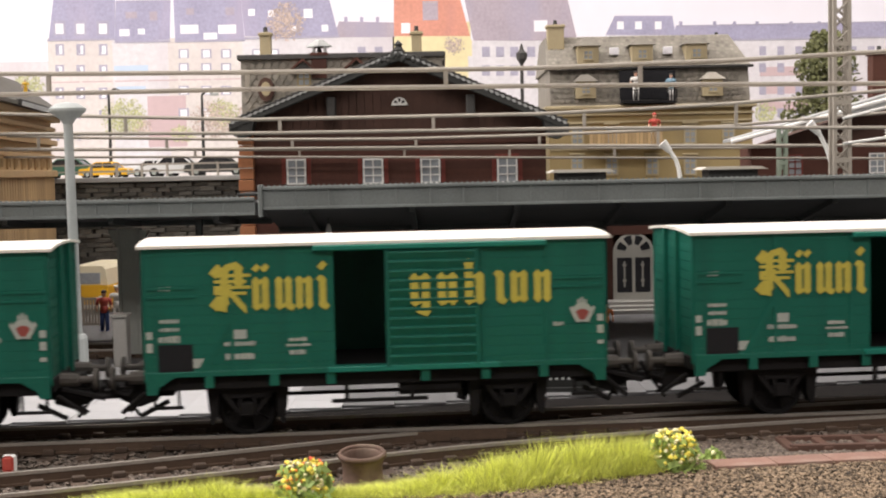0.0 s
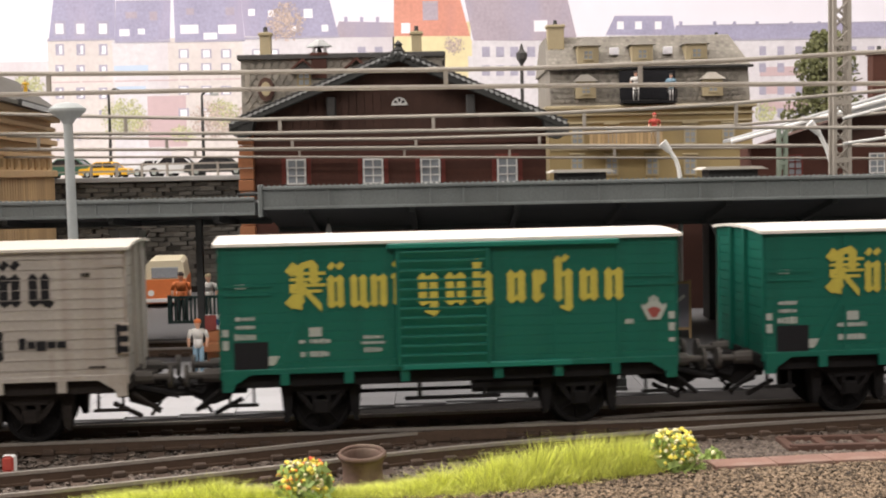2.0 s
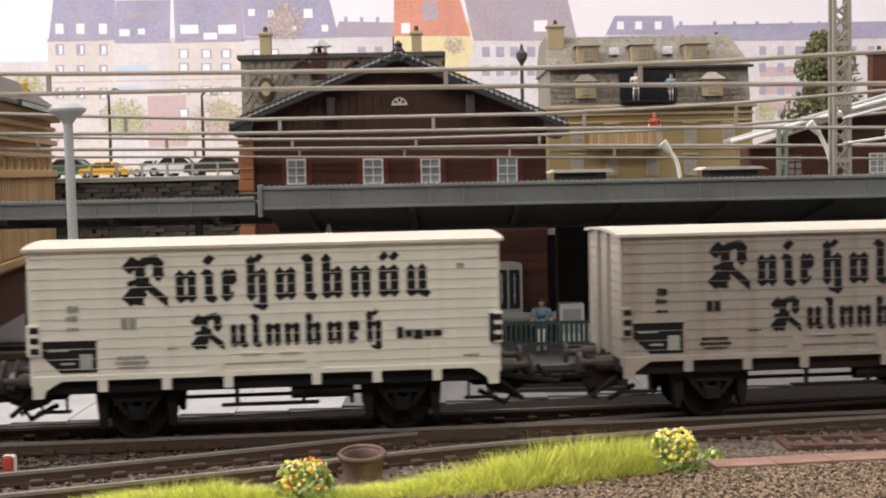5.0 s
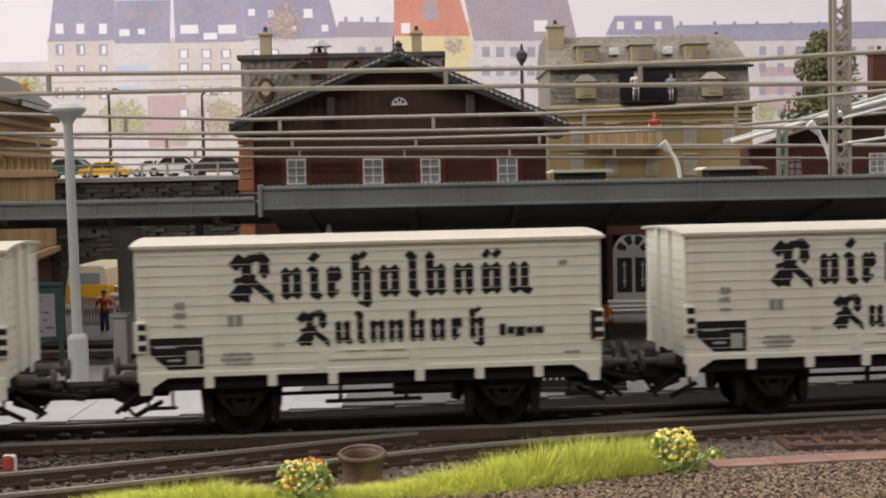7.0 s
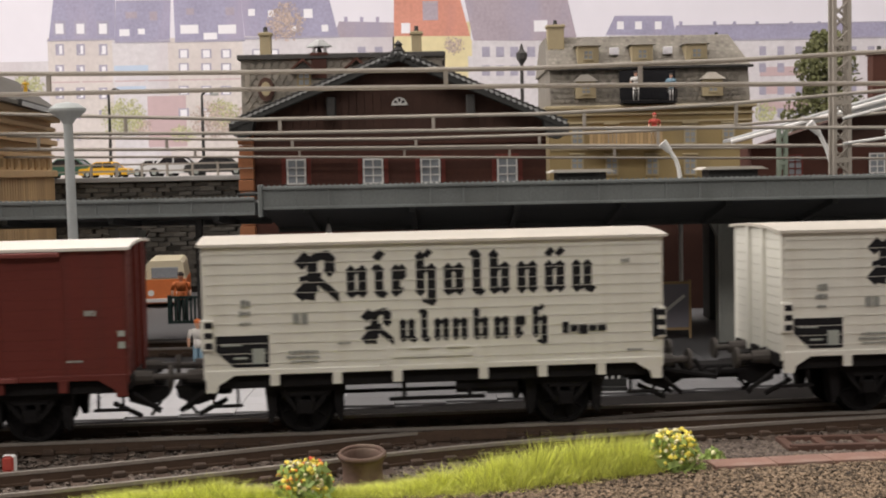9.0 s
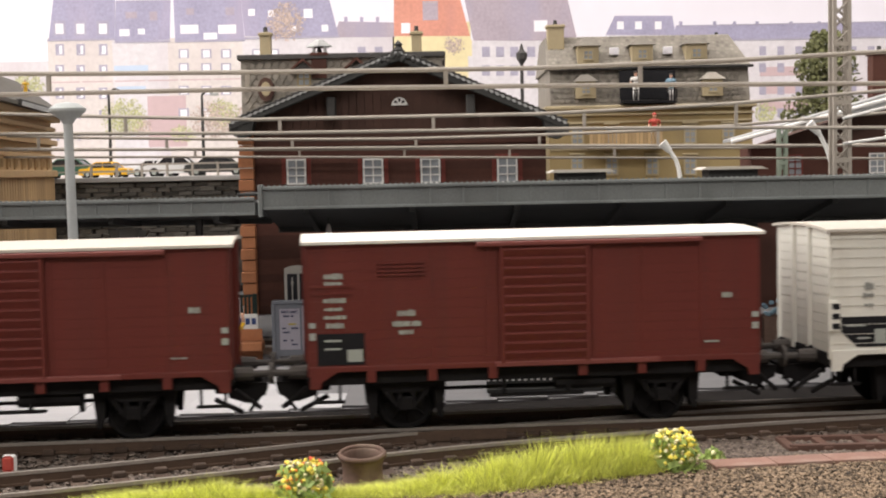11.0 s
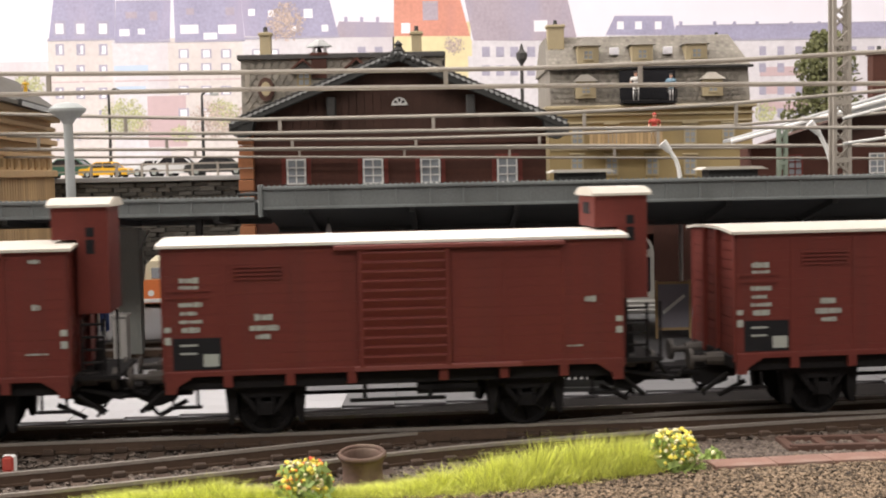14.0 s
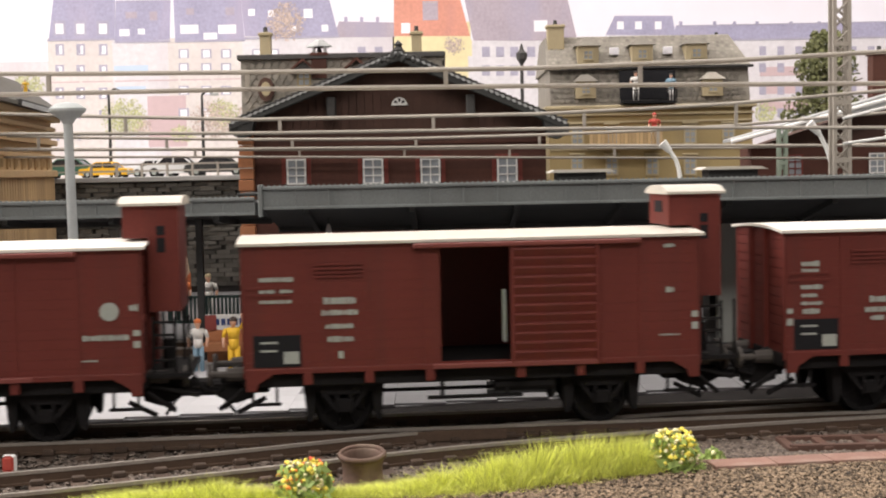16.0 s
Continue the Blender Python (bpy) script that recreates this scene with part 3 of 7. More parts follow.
zm, zr = 102.5, 120.5
bm = BM()
prism(bm, [(YM, zc + 0.6), (YM + 5, zm), (YM + 85, zm), (YM + 90, zc + 0.6)], x0 + 1, x1 - 1, "x")
part("mansard_slope", bm, SLATE, mh, "steep slate mansard")
bm = BM()
A = [bm.verts.new(p) for p in ((x0 - 0.5, YM + 3, zm), (x1 + 0.5, YM + 3, zm), (x1 + 0.5, YM + 87, zm), (x0 - 0.5, YM + 87, zm), (x0 + 0.5, YM + 24, zr), (x1 - 7, YM + 24, zr), (x1 - 7, YM + 66, zr), (x0 + 0.5, YM + 66, zr))]
for q in ((0, 1, 5, 4), (1, 2, 6, 5), (2, 3, 7, 6), (3, 0, 4, 7), (4, 5, 6, 7), (3, 2, 1, 0)):
    bm.faces.new([A[i] for i in q])
part("upper_roof", bm, SLATE, mh, "upper slate roof")
bm = BM()
for j in range(9):
    for i in range(40):
        u = (i + 0.5 * (j % 2)) / 40
        v0, v1 = j / 9, (j + 1) / 9
        xa = x0 + 2 + (x1 - x0 - 4 - 7 * v0) * u
        y, z = YM + 3 + 21 * v0, zm + (zr - zm) * v0
        y2, z2 = YM + 3 + 21 * v1, zm + (zr - zm) * v1
        w = (x1 - x0) / 40 * 0.46
        q = [bm.verts.new(p) for p in ((xa - w, (y + y2) / 2, (z + z2) / 2 + 0.35), (xa, y, z + 0.5), (xa + w, (y + y2) / 2, (z + z2) / 2 + 0.35), (xa, y2, z2 + 0.3))]
        bm.faces.new(q)
        if j < 7:
            zz = zc + 2 + j * (zm - zc - 3) / 7
            yy = YM - 0.4 + 5 * j / 7
            prism(bm, [(xa - w, zz + 1.6), (xa, zz), (xa + w, zz + 1.6), (xa, zz + 2.6)], yy, yy + 0.5)
tagged(part("slate_cladding", bm, SLATE, mh), kind="stuff")
part("roof_gutter", box(BM(), x0 - 1, x1 + 1, YM + 0.5, YM + 4, zm - 0.9, zm + 0.4, 0.2), SLATED, mh, "dark roof gutter")


def dormer(parent, x, y, z0, w, h, material):
    bm = box(BM(), x - w / 2, x + w / 2, y, y + 16, z0, z0 + h)
    d = part("dormer", bm, material, parent, "ochre dormer")
    bm = BM()
    zt = z0 + h
    q = [bm.verts.new(p) for p in ((x - w / 2 - 1.4, y - 1.4, zt), (x + w / 2 + 1.4, y - 1.4, zt), (x + w / 2 + 1.4, y + 16, zt), (x - w / 2 - 1.4, y + 16, zt), (x - 1.8, y + 3, zt + 3.8), (x + 1.8, y + 3, zt + 3.8), (x + 1.8, y + 16, zt + 3.8), (x - 1.8, y + 16, zt + 3.8))]
    for f in ((0, 1, 5, 4), (1, 2, 6, 5), (3, 0, 4, 7), (4, 5, 6, 7), (3, 2, 1, 0), (2, 3, 7, 6)):
        bm.faces.new([q[i] for i in f])
    part("dormer_roof", bm, SLATE, d, "hipped slate dormer roof")
    window(parent, x - w * 0.22, x + w * 0.22, z0 + h * 0.25, z0 + h * 0.75, y - 0.1, 2, 2, OCHREL, GLASSG, 0.7)


for x in (76.9, 104.9, 132.9):
    dormer(mh, x, 424, 104.6, 10.8, 9.5, OCHREL)
for x in (74.8, 139.9):
    dormer(mh, x, 417.5, 86.9, 10.2, 8.5, OCHREL)
for x in (91.0, 118.8):
    part("skylight", box(BM(), x - 2.3, x + 2.3, 428, 431, 109.5, 113.3, 0.2), PWINL, mh, "pale roof light")
# Solid black box gives the shade of the balcony opening.
bm = box(BM(), 92.5, 120.9, 419, 424, 85.7, 100.7)
bl = part("balcony_shade_panel", bm, BLACKP, mh, "black panel for the shaded balcony opening")
bm = BM()
xa, xb, za, zb = 92.4, 120.5, 84.6, 90.6
box(bm, xa, xb, 413, 420, za - 0.8, za)
box(bm, xa, xb, 412.8, 413.4, zb - 0.5, zb)
for k in range(22):
    x = xa + (xb - xa) * k / 21
    box(bm, x - 0.25, x + 0.25, 412.9, 413.3, za, zb)
part("balcony", bm, BLACKP, mh, "black balcony railing")
for x, z in ((70.3, 68.6), (88.0, 68.2), (128.3, 68.0), (148.1, 67.6), (70.0, 52.9), (87.8, 52.6), (108.7, 52.2), (128.2, 51.8)):
    window(mh, x - 2.9, x + 2.9, z - 5, z + 4, YM - 0.3, 2, 3, OCHREL, GLASSG, 0.8)
    part("window_hood", box(BM(), x - 4, x + 4, YM - 1.6, YM, z + 5, z + 6, 0.2), OCHREL, mh, "pale window hood")
for z in (60.9, 74.5):
    part("string_course", box(BM(), x0, x1, YM - 1.0, YM, z - 0.5, z + 0.5, 0.1), OCHREL, mh, "pale string course")
xa, xb = 75.1, 98.8
xb = 112.0
bc = part("balcony", box(BM(), xa, xb, 406, YM, 60.6, 62.4, 0.3), TANW, mh, "orange-tan timber balcony")
part("balcony_rail", box(BM(), xa, xb, 406, 407, 68.6, 69.6, 0.15), TANW, bc)
first = None
for k in range(19):
    x = xa + 0.9 + (xb - xa - 1.8) * k / 18
    if first is None:
        first = part("baluster", box(BM(), -0.75, 0.75, 406.1, 406.9, 62.3, 68.8), TANW, bc)
        first.location = (x * MM, 0, 0)
    else:
        share(first, "baluster", bc, x, 0, 0)
chimney(mh, 61.4, 440, 110, 126.6, 8.6, OCHREL)
chimney(mh, 148.4, 450, 105, 119.6, 9, OCHREL)

# tan plank house, its long side running away from the viewer
th_ = thing("plank_house", "tan plank-walled house with a dark slate roof", "house", -160, 210, 0, 97)
part("wall", box(BM(), -150, 121, 0, 70, 17, 79), TANW, th_, "tan plank wall")
part("plinth", box(BM(), -150, 114, 0.6, 70, FLOOR, 17), BRICK, th_, "red-brown brick plinth")
proto = None
for k in range(26):
    x = 118.5 - 5.2 * k
    if proto is None:
        proto = part("plank", box(BM(), -2.0, 2.0, -0.9, 0.2, 22, 52, 0.15), TANW, th_)
        proto.location = (x * MM, 0, 0)
    else:
        share(proto, "plank", th_, x, 0, 0)
for z, d, h in ((53.5, 2.2, 1.5), (61, 1.4, 0.8), (67, 2.6, 1.2), (73, 2.0, 1.0), (77.5, 4.0, 1.4), (20, 2.4, 1.4)):
    part("ledge", box(BM(), -150, 121 + d * 0.4, -d, 0.2, z - h, z + h, 0.3), TANW, th_, "moulded ledge")
for k in range(8):
    x = 108 - 15 * k
    window(th_, x - 2.6, x + 2.6, 55.6, 59.6, -0.2, 2, 1, TANW, GLASSD, 0.7)
bm = BM()
prism(bm, [(-6, 79), (-6, 80.4), (14, 95), (58, 95), (76, 80.4), (76, 79)], -150, 122, "x")
part("roof", bm, STONE, th_, "dark brown slate roof")
proto = None
for k in range(30):
    x = 120.4 - 3.7 * k
    if proto is None:
        proto = part("eaves_slate", box(BM(), -1.6, 1.6, -7.2, -4.0, 79.2, 81.2, 0.25), SLATED, th_)
        proto.location = (x * MM, 0, 0)
    else:
        share(proto, "eaves_slate", th_, x, 0, 0)
# bright gaps along the eaves, put in as pale patches
tip = part("eaves_gap_patch", prism(BM(), [(-1.0, 78.6), (0.2, 78.6), (1.0, 80.4), (-0.2, 80.4)], -7.6, -7.1), SLATEL, th_, "pale patch for a bright gap")
tip.location = (120.4 * MM, 0, 0)
for k in range(1, 30):
    share(tip, "eaves_gap_patch", th_, 120.4 - 3.7 * k, 0, 0)
part("roof_turret", box(BM(), -60, 62, 18, 50, 92, 103, 0.6), OCHREL, th_, "tan roof turret")
part("turret_edge", box(BM(), -62, 64, 16, 52, 103, 105, 0.3), SLATED, th_, "dark turret edge")

# retaining wall with street above
b = box(BM(), -420, xl, 334, 345, -4, 49.1)
rw = struct("wall_retaining", b, MORTAR, "dark rough stone retaining wall below the street", category="wall")
protos = []
for k in range(4):
    bm = BM()
    box(bm, -2.7 - 0.7 * (k % 2), 2.7 + 0.6 * (k % 3), -1.2, 0.5, -0.98, 0.98, 0.3)
    for v in bm.verts:
        v.co += Vector((random.uniform(-.3, .3), random.uniform(-.4, .2), random.uniform(-.16, .16)))
    protos.append(part("wall_stone", bm, STONE, rw))
first = [True] * 4
cnt = 0
rest = BM()
for j in range(23):
    z = 47.6 - 2.06 * j
    for i in range(20):
        k = (i * 3 + j * 5 + (i * j) % 3) % 4
        x = -200 + 6.5 * i + (3.2 if j % 2 else 0) + random.uniform(-.6, .6)
        if x > xl - 4:
            continue
        cnt += 1
        if first[k]:
            first[k] = False
            protos[k].matrix_basis = pose(x * MM, 334 * MM, z * MM)
        elif cnt < 295:
            share(protos[k], "wall_stone", rw, x, 334, z)
        else:
            box(rest, x - 3.1, x + 3.1, 333 + random.uniform(-.4, .3), 334.5, z - 0.95, z + 0.95)
tagged(part("lower_stones", rest, STONE, rw, "dark rough stones low on the wall"), kind="stuff")
part("coping", box(BM(), -420, xl, 331, 346, 49.1, 51.4, 0.3), ROADM, rw, "pale coping slab")
ZST = 51.4
struct("road_street", box(BM(), -420, xl, 346, 830, ZST - 4, ZST - 0.4), ROADM, "pale street on top of the retaining wall", category="street")
struct("road_street_east", box(BM(), xl, 420, 350, 830, 8, 20), ROADM, "ground below the town houses", category="street")
rl = thing("street_railing", "grey street railing along the retaining wall", "railing")
for z in (ZST + 2.6, ZST + 5.6):
    part("railing_bar", box(BM(), -210, xl, 336.4, 337.2, z - 0.4, z + 0.4), WIREM, rl)
proto = None
for k in range(12):
    if proto is None:
        proto = part("railing_post", box(BM(), -0.5, 0.5, -0.5, 0.5, -0.4, 6.2), WIREM, rl)
        proto.location = (-205 * MM, 336.8 * MM, ZST * MM)
    else:
        share(proto, "railing_post", rl, -205 + 11.5 * k, 336.8, ZST)


# ---- platform canopy ----
ca = thing("platform_canopy", "grey-green butterfly platform canopy with corrugated edge", "canopy")
for xa, xb, zt, zb in ((-49.3, 190, 48.6, 42.0), (-190, -51.1, 45.8, 40.6)):
    n = 26 if xa > -100 else 16
    bm = box(BM(), xa, xb, 90, 91, zb, zt - 0.8)
    f = part("fascia", bm, CANOPY, ca, "grey-green fascia board")
    for k in range(n):
        x = xa + (xb - xa) * k / n
        if k == 0:
            pr = part("fascia_joint", box(BM(), x - 0.3, x + 0.3, 89.6, 90.1, zb, zt - 0.8, 0.08), CANOPY, f)
        else:
            share(pr, "fascia_joint", f, x - xa, 0, 0)
    part("fascia_rail", box(BM(), xa, xb, 89.3, 90.1, zb - 0.1, zb + 0.7, 0.15), CANOPY, f)
    part("fascia_rail", box(BM(), xa, xb, 89.2, 90.1, zt - 1.3, zt - 0.35, 0.15), CANOPY, f)
    bm = BM()
    m = int((xb - xa) / 1.5)
    for k in range(m):
        x = xa + 1.5 * k
        prism(bm, [(x, zt - 0.9), (x + 1.5, zt - 0.9), (x + 1.45, zt - 0.4), (x + 0.75, zt + 0.1), (x + 0.05, zt - 0.4)], 89.4, 131)
    for v in bm.verts:
        v.co.z -= max(0.0, (v.co.y - 90)) * 0.16
    tagged(part("roof_sheet", bm, CANOPY, ca, "corrugated canopy sheet"), kind="stuff")
    bm = BM()
    prism(bm, [(130, zt - 7.4), (130, zt - 6.4), (172, zt - 2.6), (172, zt - 3.6)], xa, xb, "x")
    part("roof_half", bm, CANOPYD, ca, "far canopy half")
    if zt > 47:
        # Hidden slab, added only to keep overhead light off the station front.
        part("unseen_shade_slab", box(BM(), -68, 138, 170, 202, 44.4, 45.4, 0.2), CANOPYD, ca, "unseen flat slab added to shade the station front")
    dr = 8.0 if zt > 47 else 3.9
    # soffit, beam and brackets wear the colour darkened for canopy shade
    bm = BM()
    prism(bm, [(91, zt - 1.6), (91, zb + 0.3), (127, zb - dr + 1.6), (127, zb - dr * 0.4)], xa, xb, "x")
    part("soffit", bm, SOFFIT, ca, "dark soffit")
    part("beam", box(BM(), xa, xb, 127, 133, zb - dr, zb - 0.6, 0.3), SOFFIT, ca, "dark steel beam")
    k = 0
    x = xa + 12
    while x < xb:
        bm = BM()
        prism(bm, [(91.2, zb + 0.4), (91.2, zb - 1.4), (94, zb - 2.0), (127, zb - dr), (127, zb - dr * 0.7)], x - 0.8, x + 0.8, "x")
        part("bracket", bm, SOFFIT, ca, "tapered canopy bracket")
        x += 29.0
part("end_board", box(BM(), -50.1, -48.9, 88.6, 92, 40.0, 48.8, 0.15), CANOPY, ca, "canopy end board")
for x in (-94.9, -1.6, 86.2, -190, 185):
    bm = box(BM(), x - 2.9, x + 2.9, 128.2, 131.8, FLOOR, 36)
    box(bm, x - 3.3, x - 2.3, 127.6, 132.4, FLOOR, 36, 0.1)
    box(bm, x + 2.3, x + 3.3, 127.6, 132.4, FLOOR, 36, 0.1)
    prism(bm, [(x - 3.3, 30), (x + 3.3, 30), (x + 6, 35.5), (x - 6, 35.5)], 128.4, 131.6)
    part("post", bm, POSTG, ca, "grey steel canopy post")

pl = thing("pendant_lamp", "white slim pendant lamp under the canopy edge", "lamp", -32.8, 110, 0)
part("stem", rod(BM(), (0, 0, 36.4), (0, 0, 40.5), 0.3, 0.3, 8), CANOPYD, pl, "dark stem")
part("shade", lathe(BM(), [(0.5, 28.9), (1.0, 30.0), (1.1, 33.0), (0.7, 36.0), (0.3, 37.0)], 0, 0, 12), WHITE, pl, "white shade", smooth=True)

# ---- printed backdrop ----
YB = 800.0
bd = struct("backdrop", box(BM(), -900, 900, YB, YB + 6, -4, 420), PSKY, "printed backdrop board showing pale sky and town houses", category="backdrop")


def flat(name, pts, material, lift):
    bm = BM()
    prism(bm, pts, YB - lift * 0.16, YB - lift * 0.16 + 0.06)
    return part(name, bm, material, bd)


def printed_tree(cx, cz, rx, rz, n, material, lift):
    """A loose print of many small leaf dabs with an uneven outline."""
    dice = random.Random(int(cx * 7 + cz))
    bm = BM()
    for k in range(n * 3):
        a, q = dice.uniform(0, 6.283), dice.random() ** 0.6 * dice.uniform(0.75, 1.1)
        x, z, r = cx + rx * q * math.cos(a), cz + rz * q * math.sin(a), dice.uniform(0.3, 0.95)
        w = [dice.uniform(0.6, 1.2) * r for j in range(6)]
        y = YB - (lift + 0.0015 * k) * 0.16
        bm.faces.new([bm.verts.new((x + w[j] * math.cos(j * 1.047), y, z + w[j] * math.sin(j * 1.047))) for j in range(6)])
    o = part("printed_tree", bm, material, bd)
    o["kind"] = "stuff"


def rect(name, x0, x1, z0, z1, material, lift):
    return flat(name, [(x0, z0), (x1, z0), (x1, z1), (x0, z1)], material, lift)


rect("printed_wall", -309.4, -258.4, 48.8, 162.0, PWALL1, 0.6)
rect("printed_wall", -258.4, -214.6, 47.8, 159.3, PWALL2, 0.6)
rect("printed_wall", -214.5, -155.4, 46.8, 160.0, PWALL1, 0.7)
rect("printed_wall", -155.4, -80.2, 45.4, 161.4, PWALL2, 0.6)
rect("printed_wall", -84.6, -35.4, 44.3, 160.2, PWALL2, 0.7)
rect("printed_wall", -36.6, 25.2, 43.2, 168.0, PWALL3, 0.7)
rect("printed_wall", 22.8, 107.9, 41.7, 153.3, PWALL2, 0.8)
rect("printed_wall", 134.9, 184.2, 39.9, 155.8, PWALL2, 0.6)
rect("printed_wall", 184.2, 385.8, 37.3, 157.8, PWALL2, 0.6)
rect("printed_wall", -376.1, -308.9, 49.9, 143.6, PWALL2, 0.5)
rect("printed_wall", -231.9, -201.4, 74.3, 114.5, PWALL4, 0.9)
rect("printed_wall", 256.1, 296.4, 124.7, 144.7, PWALL2, 1.2)
rect("printed_balcony", 253.8, 291.8, 120.7, 127.8, PWALL4, 1.3)
rect("printed_balcony", 253.7, 291.8, 106.5, 113.6, PWALL4, 1.3)
rect("printed_balcony", 253.6, 291.7, 93.1, 100.2, PWALL4, 1.3)
flat("printed_roof", [(-308.3, 160.7), (-303.0, 196.0), (-254.9, 195.1), (-256.1, 159.7)], PROOF, 1.2)
flat("printed_roof", [(-256.2, 157.2), (-254.3, 190.2), (-211.1, 189.4), (-212.8, 158.8)], PROOF, 1.3)
for x0, x1, z0, z1 in ((-247, -238, 176, 181), (-228, -222, 174, 181), (-199, -193, 178, 183), (-168, -161, 177, 183)):
    rect("printed_window", x0, x1, z0, z1, PROOFB, 1.9)
for k in range(9):
    rect("printed_band", -309 + 26 * k, -285 + 26 * k, 126.4, 127.3, PWALL4, 0.9)
flat("printed_roof", [(-208.4, 157.9), (-209.0, 194.2), (-156.0, 193.1), (-153.4, 156.8)], PROOF, 1.2)
flat("printed_roof", [(-153.3, 160.3), (-156.0, 193.1), (-86.9, 191.7), (-78.8, 157.9)], PROOF, 1.2)
flat("printed_roof", [(-83.3, 158.0), (-78.5, 170.3), (-34.8, 168.6), (-34.2, 157.1)], PROOFB, 1.1)
flat("printed_roof", [(-35.5, 158.0), (-34.7, 190.7), (16.5, 189.7), (24.8, 156.8)], PROOFR, 1.3)
flat("printed_roof", [(27.4, 153.2), (20.1, 189.6), (101.2, 188.0), (109.6, 151.5)], PROOFB, 1.4)
flat("printed_roof", [(132.0, 155.5), (139.4, 170.4), (184.9, 169.5), (187.4, 154.4)], PROOF, 1.1)
flat("printed_roof", [(184.7, 150.0), (187.5, 161.5), (385.8, 162.0), (385.8, 149.6)], PROOF, 1.2)
rect("printed_dormer", -12.3, -0.2, 169.8, 184.8, PROOFB, 1.8)
rect("printed_wall", -0.8, 26.0, 141.0, 154.3, PWALL3, 1.0)
rect("printed_window", -302.7, -296.4, 165.0, 173.0, PWINL, 1.8)
rect("printed_window", -303.3, -296.6, 148.2, 157.0, PWIN, 1.5)
rect("printed_window", -301.9, -297.9, 149.0, 155.7, PWINL, 1.9)
rect("printed_window", -303.9, -297.2, 131.7, 140.6, PWIN, 1.5)
rect("printed_window", -302.5, -298.5, 132.6, 139.3, PWINL, 1.9)
rect("printed_window", -304.5, -297.8, 113.9, 122.8, PWIN, 1.5)
rect("printed_window", -303.2, -299.2, 114.8, 121.5, PWINL, 1.9)
rect("printed_dormer", -304.4, -294.6, 163.7, 175.2, PWIN, 1.5)
rect("printed_window", -286.1, -279.9, 164.7, 172.6, PWINL, 1.8)
rect("printed_window", -286.7, -280.0, 147.8, 156.7, PWIN, 1.5)
rect("printed_window", -285.4, -281.4, 148.7, 155.4, PWINL, 1.9)
rect("printed_window", -287.3, -280.6, 131.4, 140.3, PWIN, 1.5)
rect("printed_window", -286.0, -282.0, 132.3, 138.9, PWINL, 1.9)
rect("printed_window", -288.0, -281.2, 113.6, 122.5, PWIN, 1.5)
rect("printed_window", -286.6, -282.6, 114.5, 121.2, PWINL, 1.9)
rect("printed_dormer", -287.9, -278.1, 163.3, 174.9, PWIN, 1.5)
rect("printed_window", -268.3, -262.1, 164.3, 172.3, PWINL, 1.8)
rect("printed_window", -268.9, -262.2, 147.5, 156.3, PWIN, 1.5)
rect("printed_window", -267.5, -263.5, 148.4, 155.0, PWINL, 1.9)
rect("printed_window", -269.4, -262.7, 131.0, 139.9, PWIN, 1.5)
rect("printed_window", -268.1, -264.1, 131.9, 138.6, PWINL, 1.9)
rect("printed_window", -270.1, -263.4, 113.2, 122.1, PWIN, 1.5)
rect("printed_window", -268.7, -264.7, 114.1, 120.8, PWINL, 1.9)
rect("printed_dormer", -270.1, -260.3, 163.0, 174.5, PWIN, 1.5)
rect("printed_window", -252.3, -244.3, 162.2, 167.5, PWINL, 1.9)
rect("printed_window", -237.6, -232.2, 163.3, 167.7, PWINL, 1.9)
rect("printed_window", -204.1, -189.8, 163.0, 170.0, PWINL, 1.9)
rect("printed_window", -174.2, -159.9, 162.4, 169.5, PWINL, 1.9)
rect("printed_window", -185.9, -175.2, 158.2, 163.5, PWINL, 1.9)
rect("printed_window", -150.1, -144.8, 176.1, 181.5, PWINL, 1.9)
rect("printed_window", -106.4, -99.3, 173.5, 180.6, PWINL, 1.9)
rect("printed_window", -92.5, -87.1, 162.6, 167.9, PWINL, 1.9)
rect("printed_window", -134.5, -129.2, 175.0, 180.3, PWINL, 1.9)
rect("printed_window", -117.0, -111.7, 163.5, 168.0, PWINL, 1.9)
rect("printed_window", 75.4, 86.1, 159.2, 168.1, PWINL, 1.9)
rect("printed_window", -29.5, -22.4, 160.0, 168.0, PWINL, 1.9)
rect("printed_balcony", -257.3, -230.5, 133.7, 139.0, PBLUE, 1.6)
rect("printed_balcony", -256.1, -232.8, 118.1, 122.6, PBLUE, 1.6)
rect("printed_window", -206.0, -198.0, 144.0, 151.1, PWIN, 1.5)
rect("printed_window", -204.7, -199.3, 144.4, 150.2, PWINL, 1.9)
rect("printed_window", -206.3, -198.3, 132.9, 140.0, PWIN, 1.5)
rect("printed_window", -205.0, -199.7, 133.3, 139.1, PWINL, 1.9)
rect("printed_window", -206.9, -198.9, 115.1, 122.2, PWIN, 1.5)
rect("printed_window", -205.6, -200.2, 115.5, 121.3, PWINL, 1.9)
rect("printed_window", -207.5, -199.4, 97.3, 104.4, PWIN, 1.5)
rect("printed_window", -206.1, -200.8, 97.7, 103.5, PWINL, 1.9)
rect("printed_window", -188.1, -180.1, 143.6, 150.7, PWIN, 1.5)
rect("printed_window", -186.8, -181.4, 144.1, 149.8, PWINL, 1.9)
rect("printed_window", -188.5, -180.4, 132.5, 139.6, PWIN, 1.5)
rect("printed_window", -187.1, -181.8, 133.0, 138.7, PWINL, 1.9)
rect("printed_window", -189.0, -181.0, 114.7, 121.8, PWIN, 1.5)
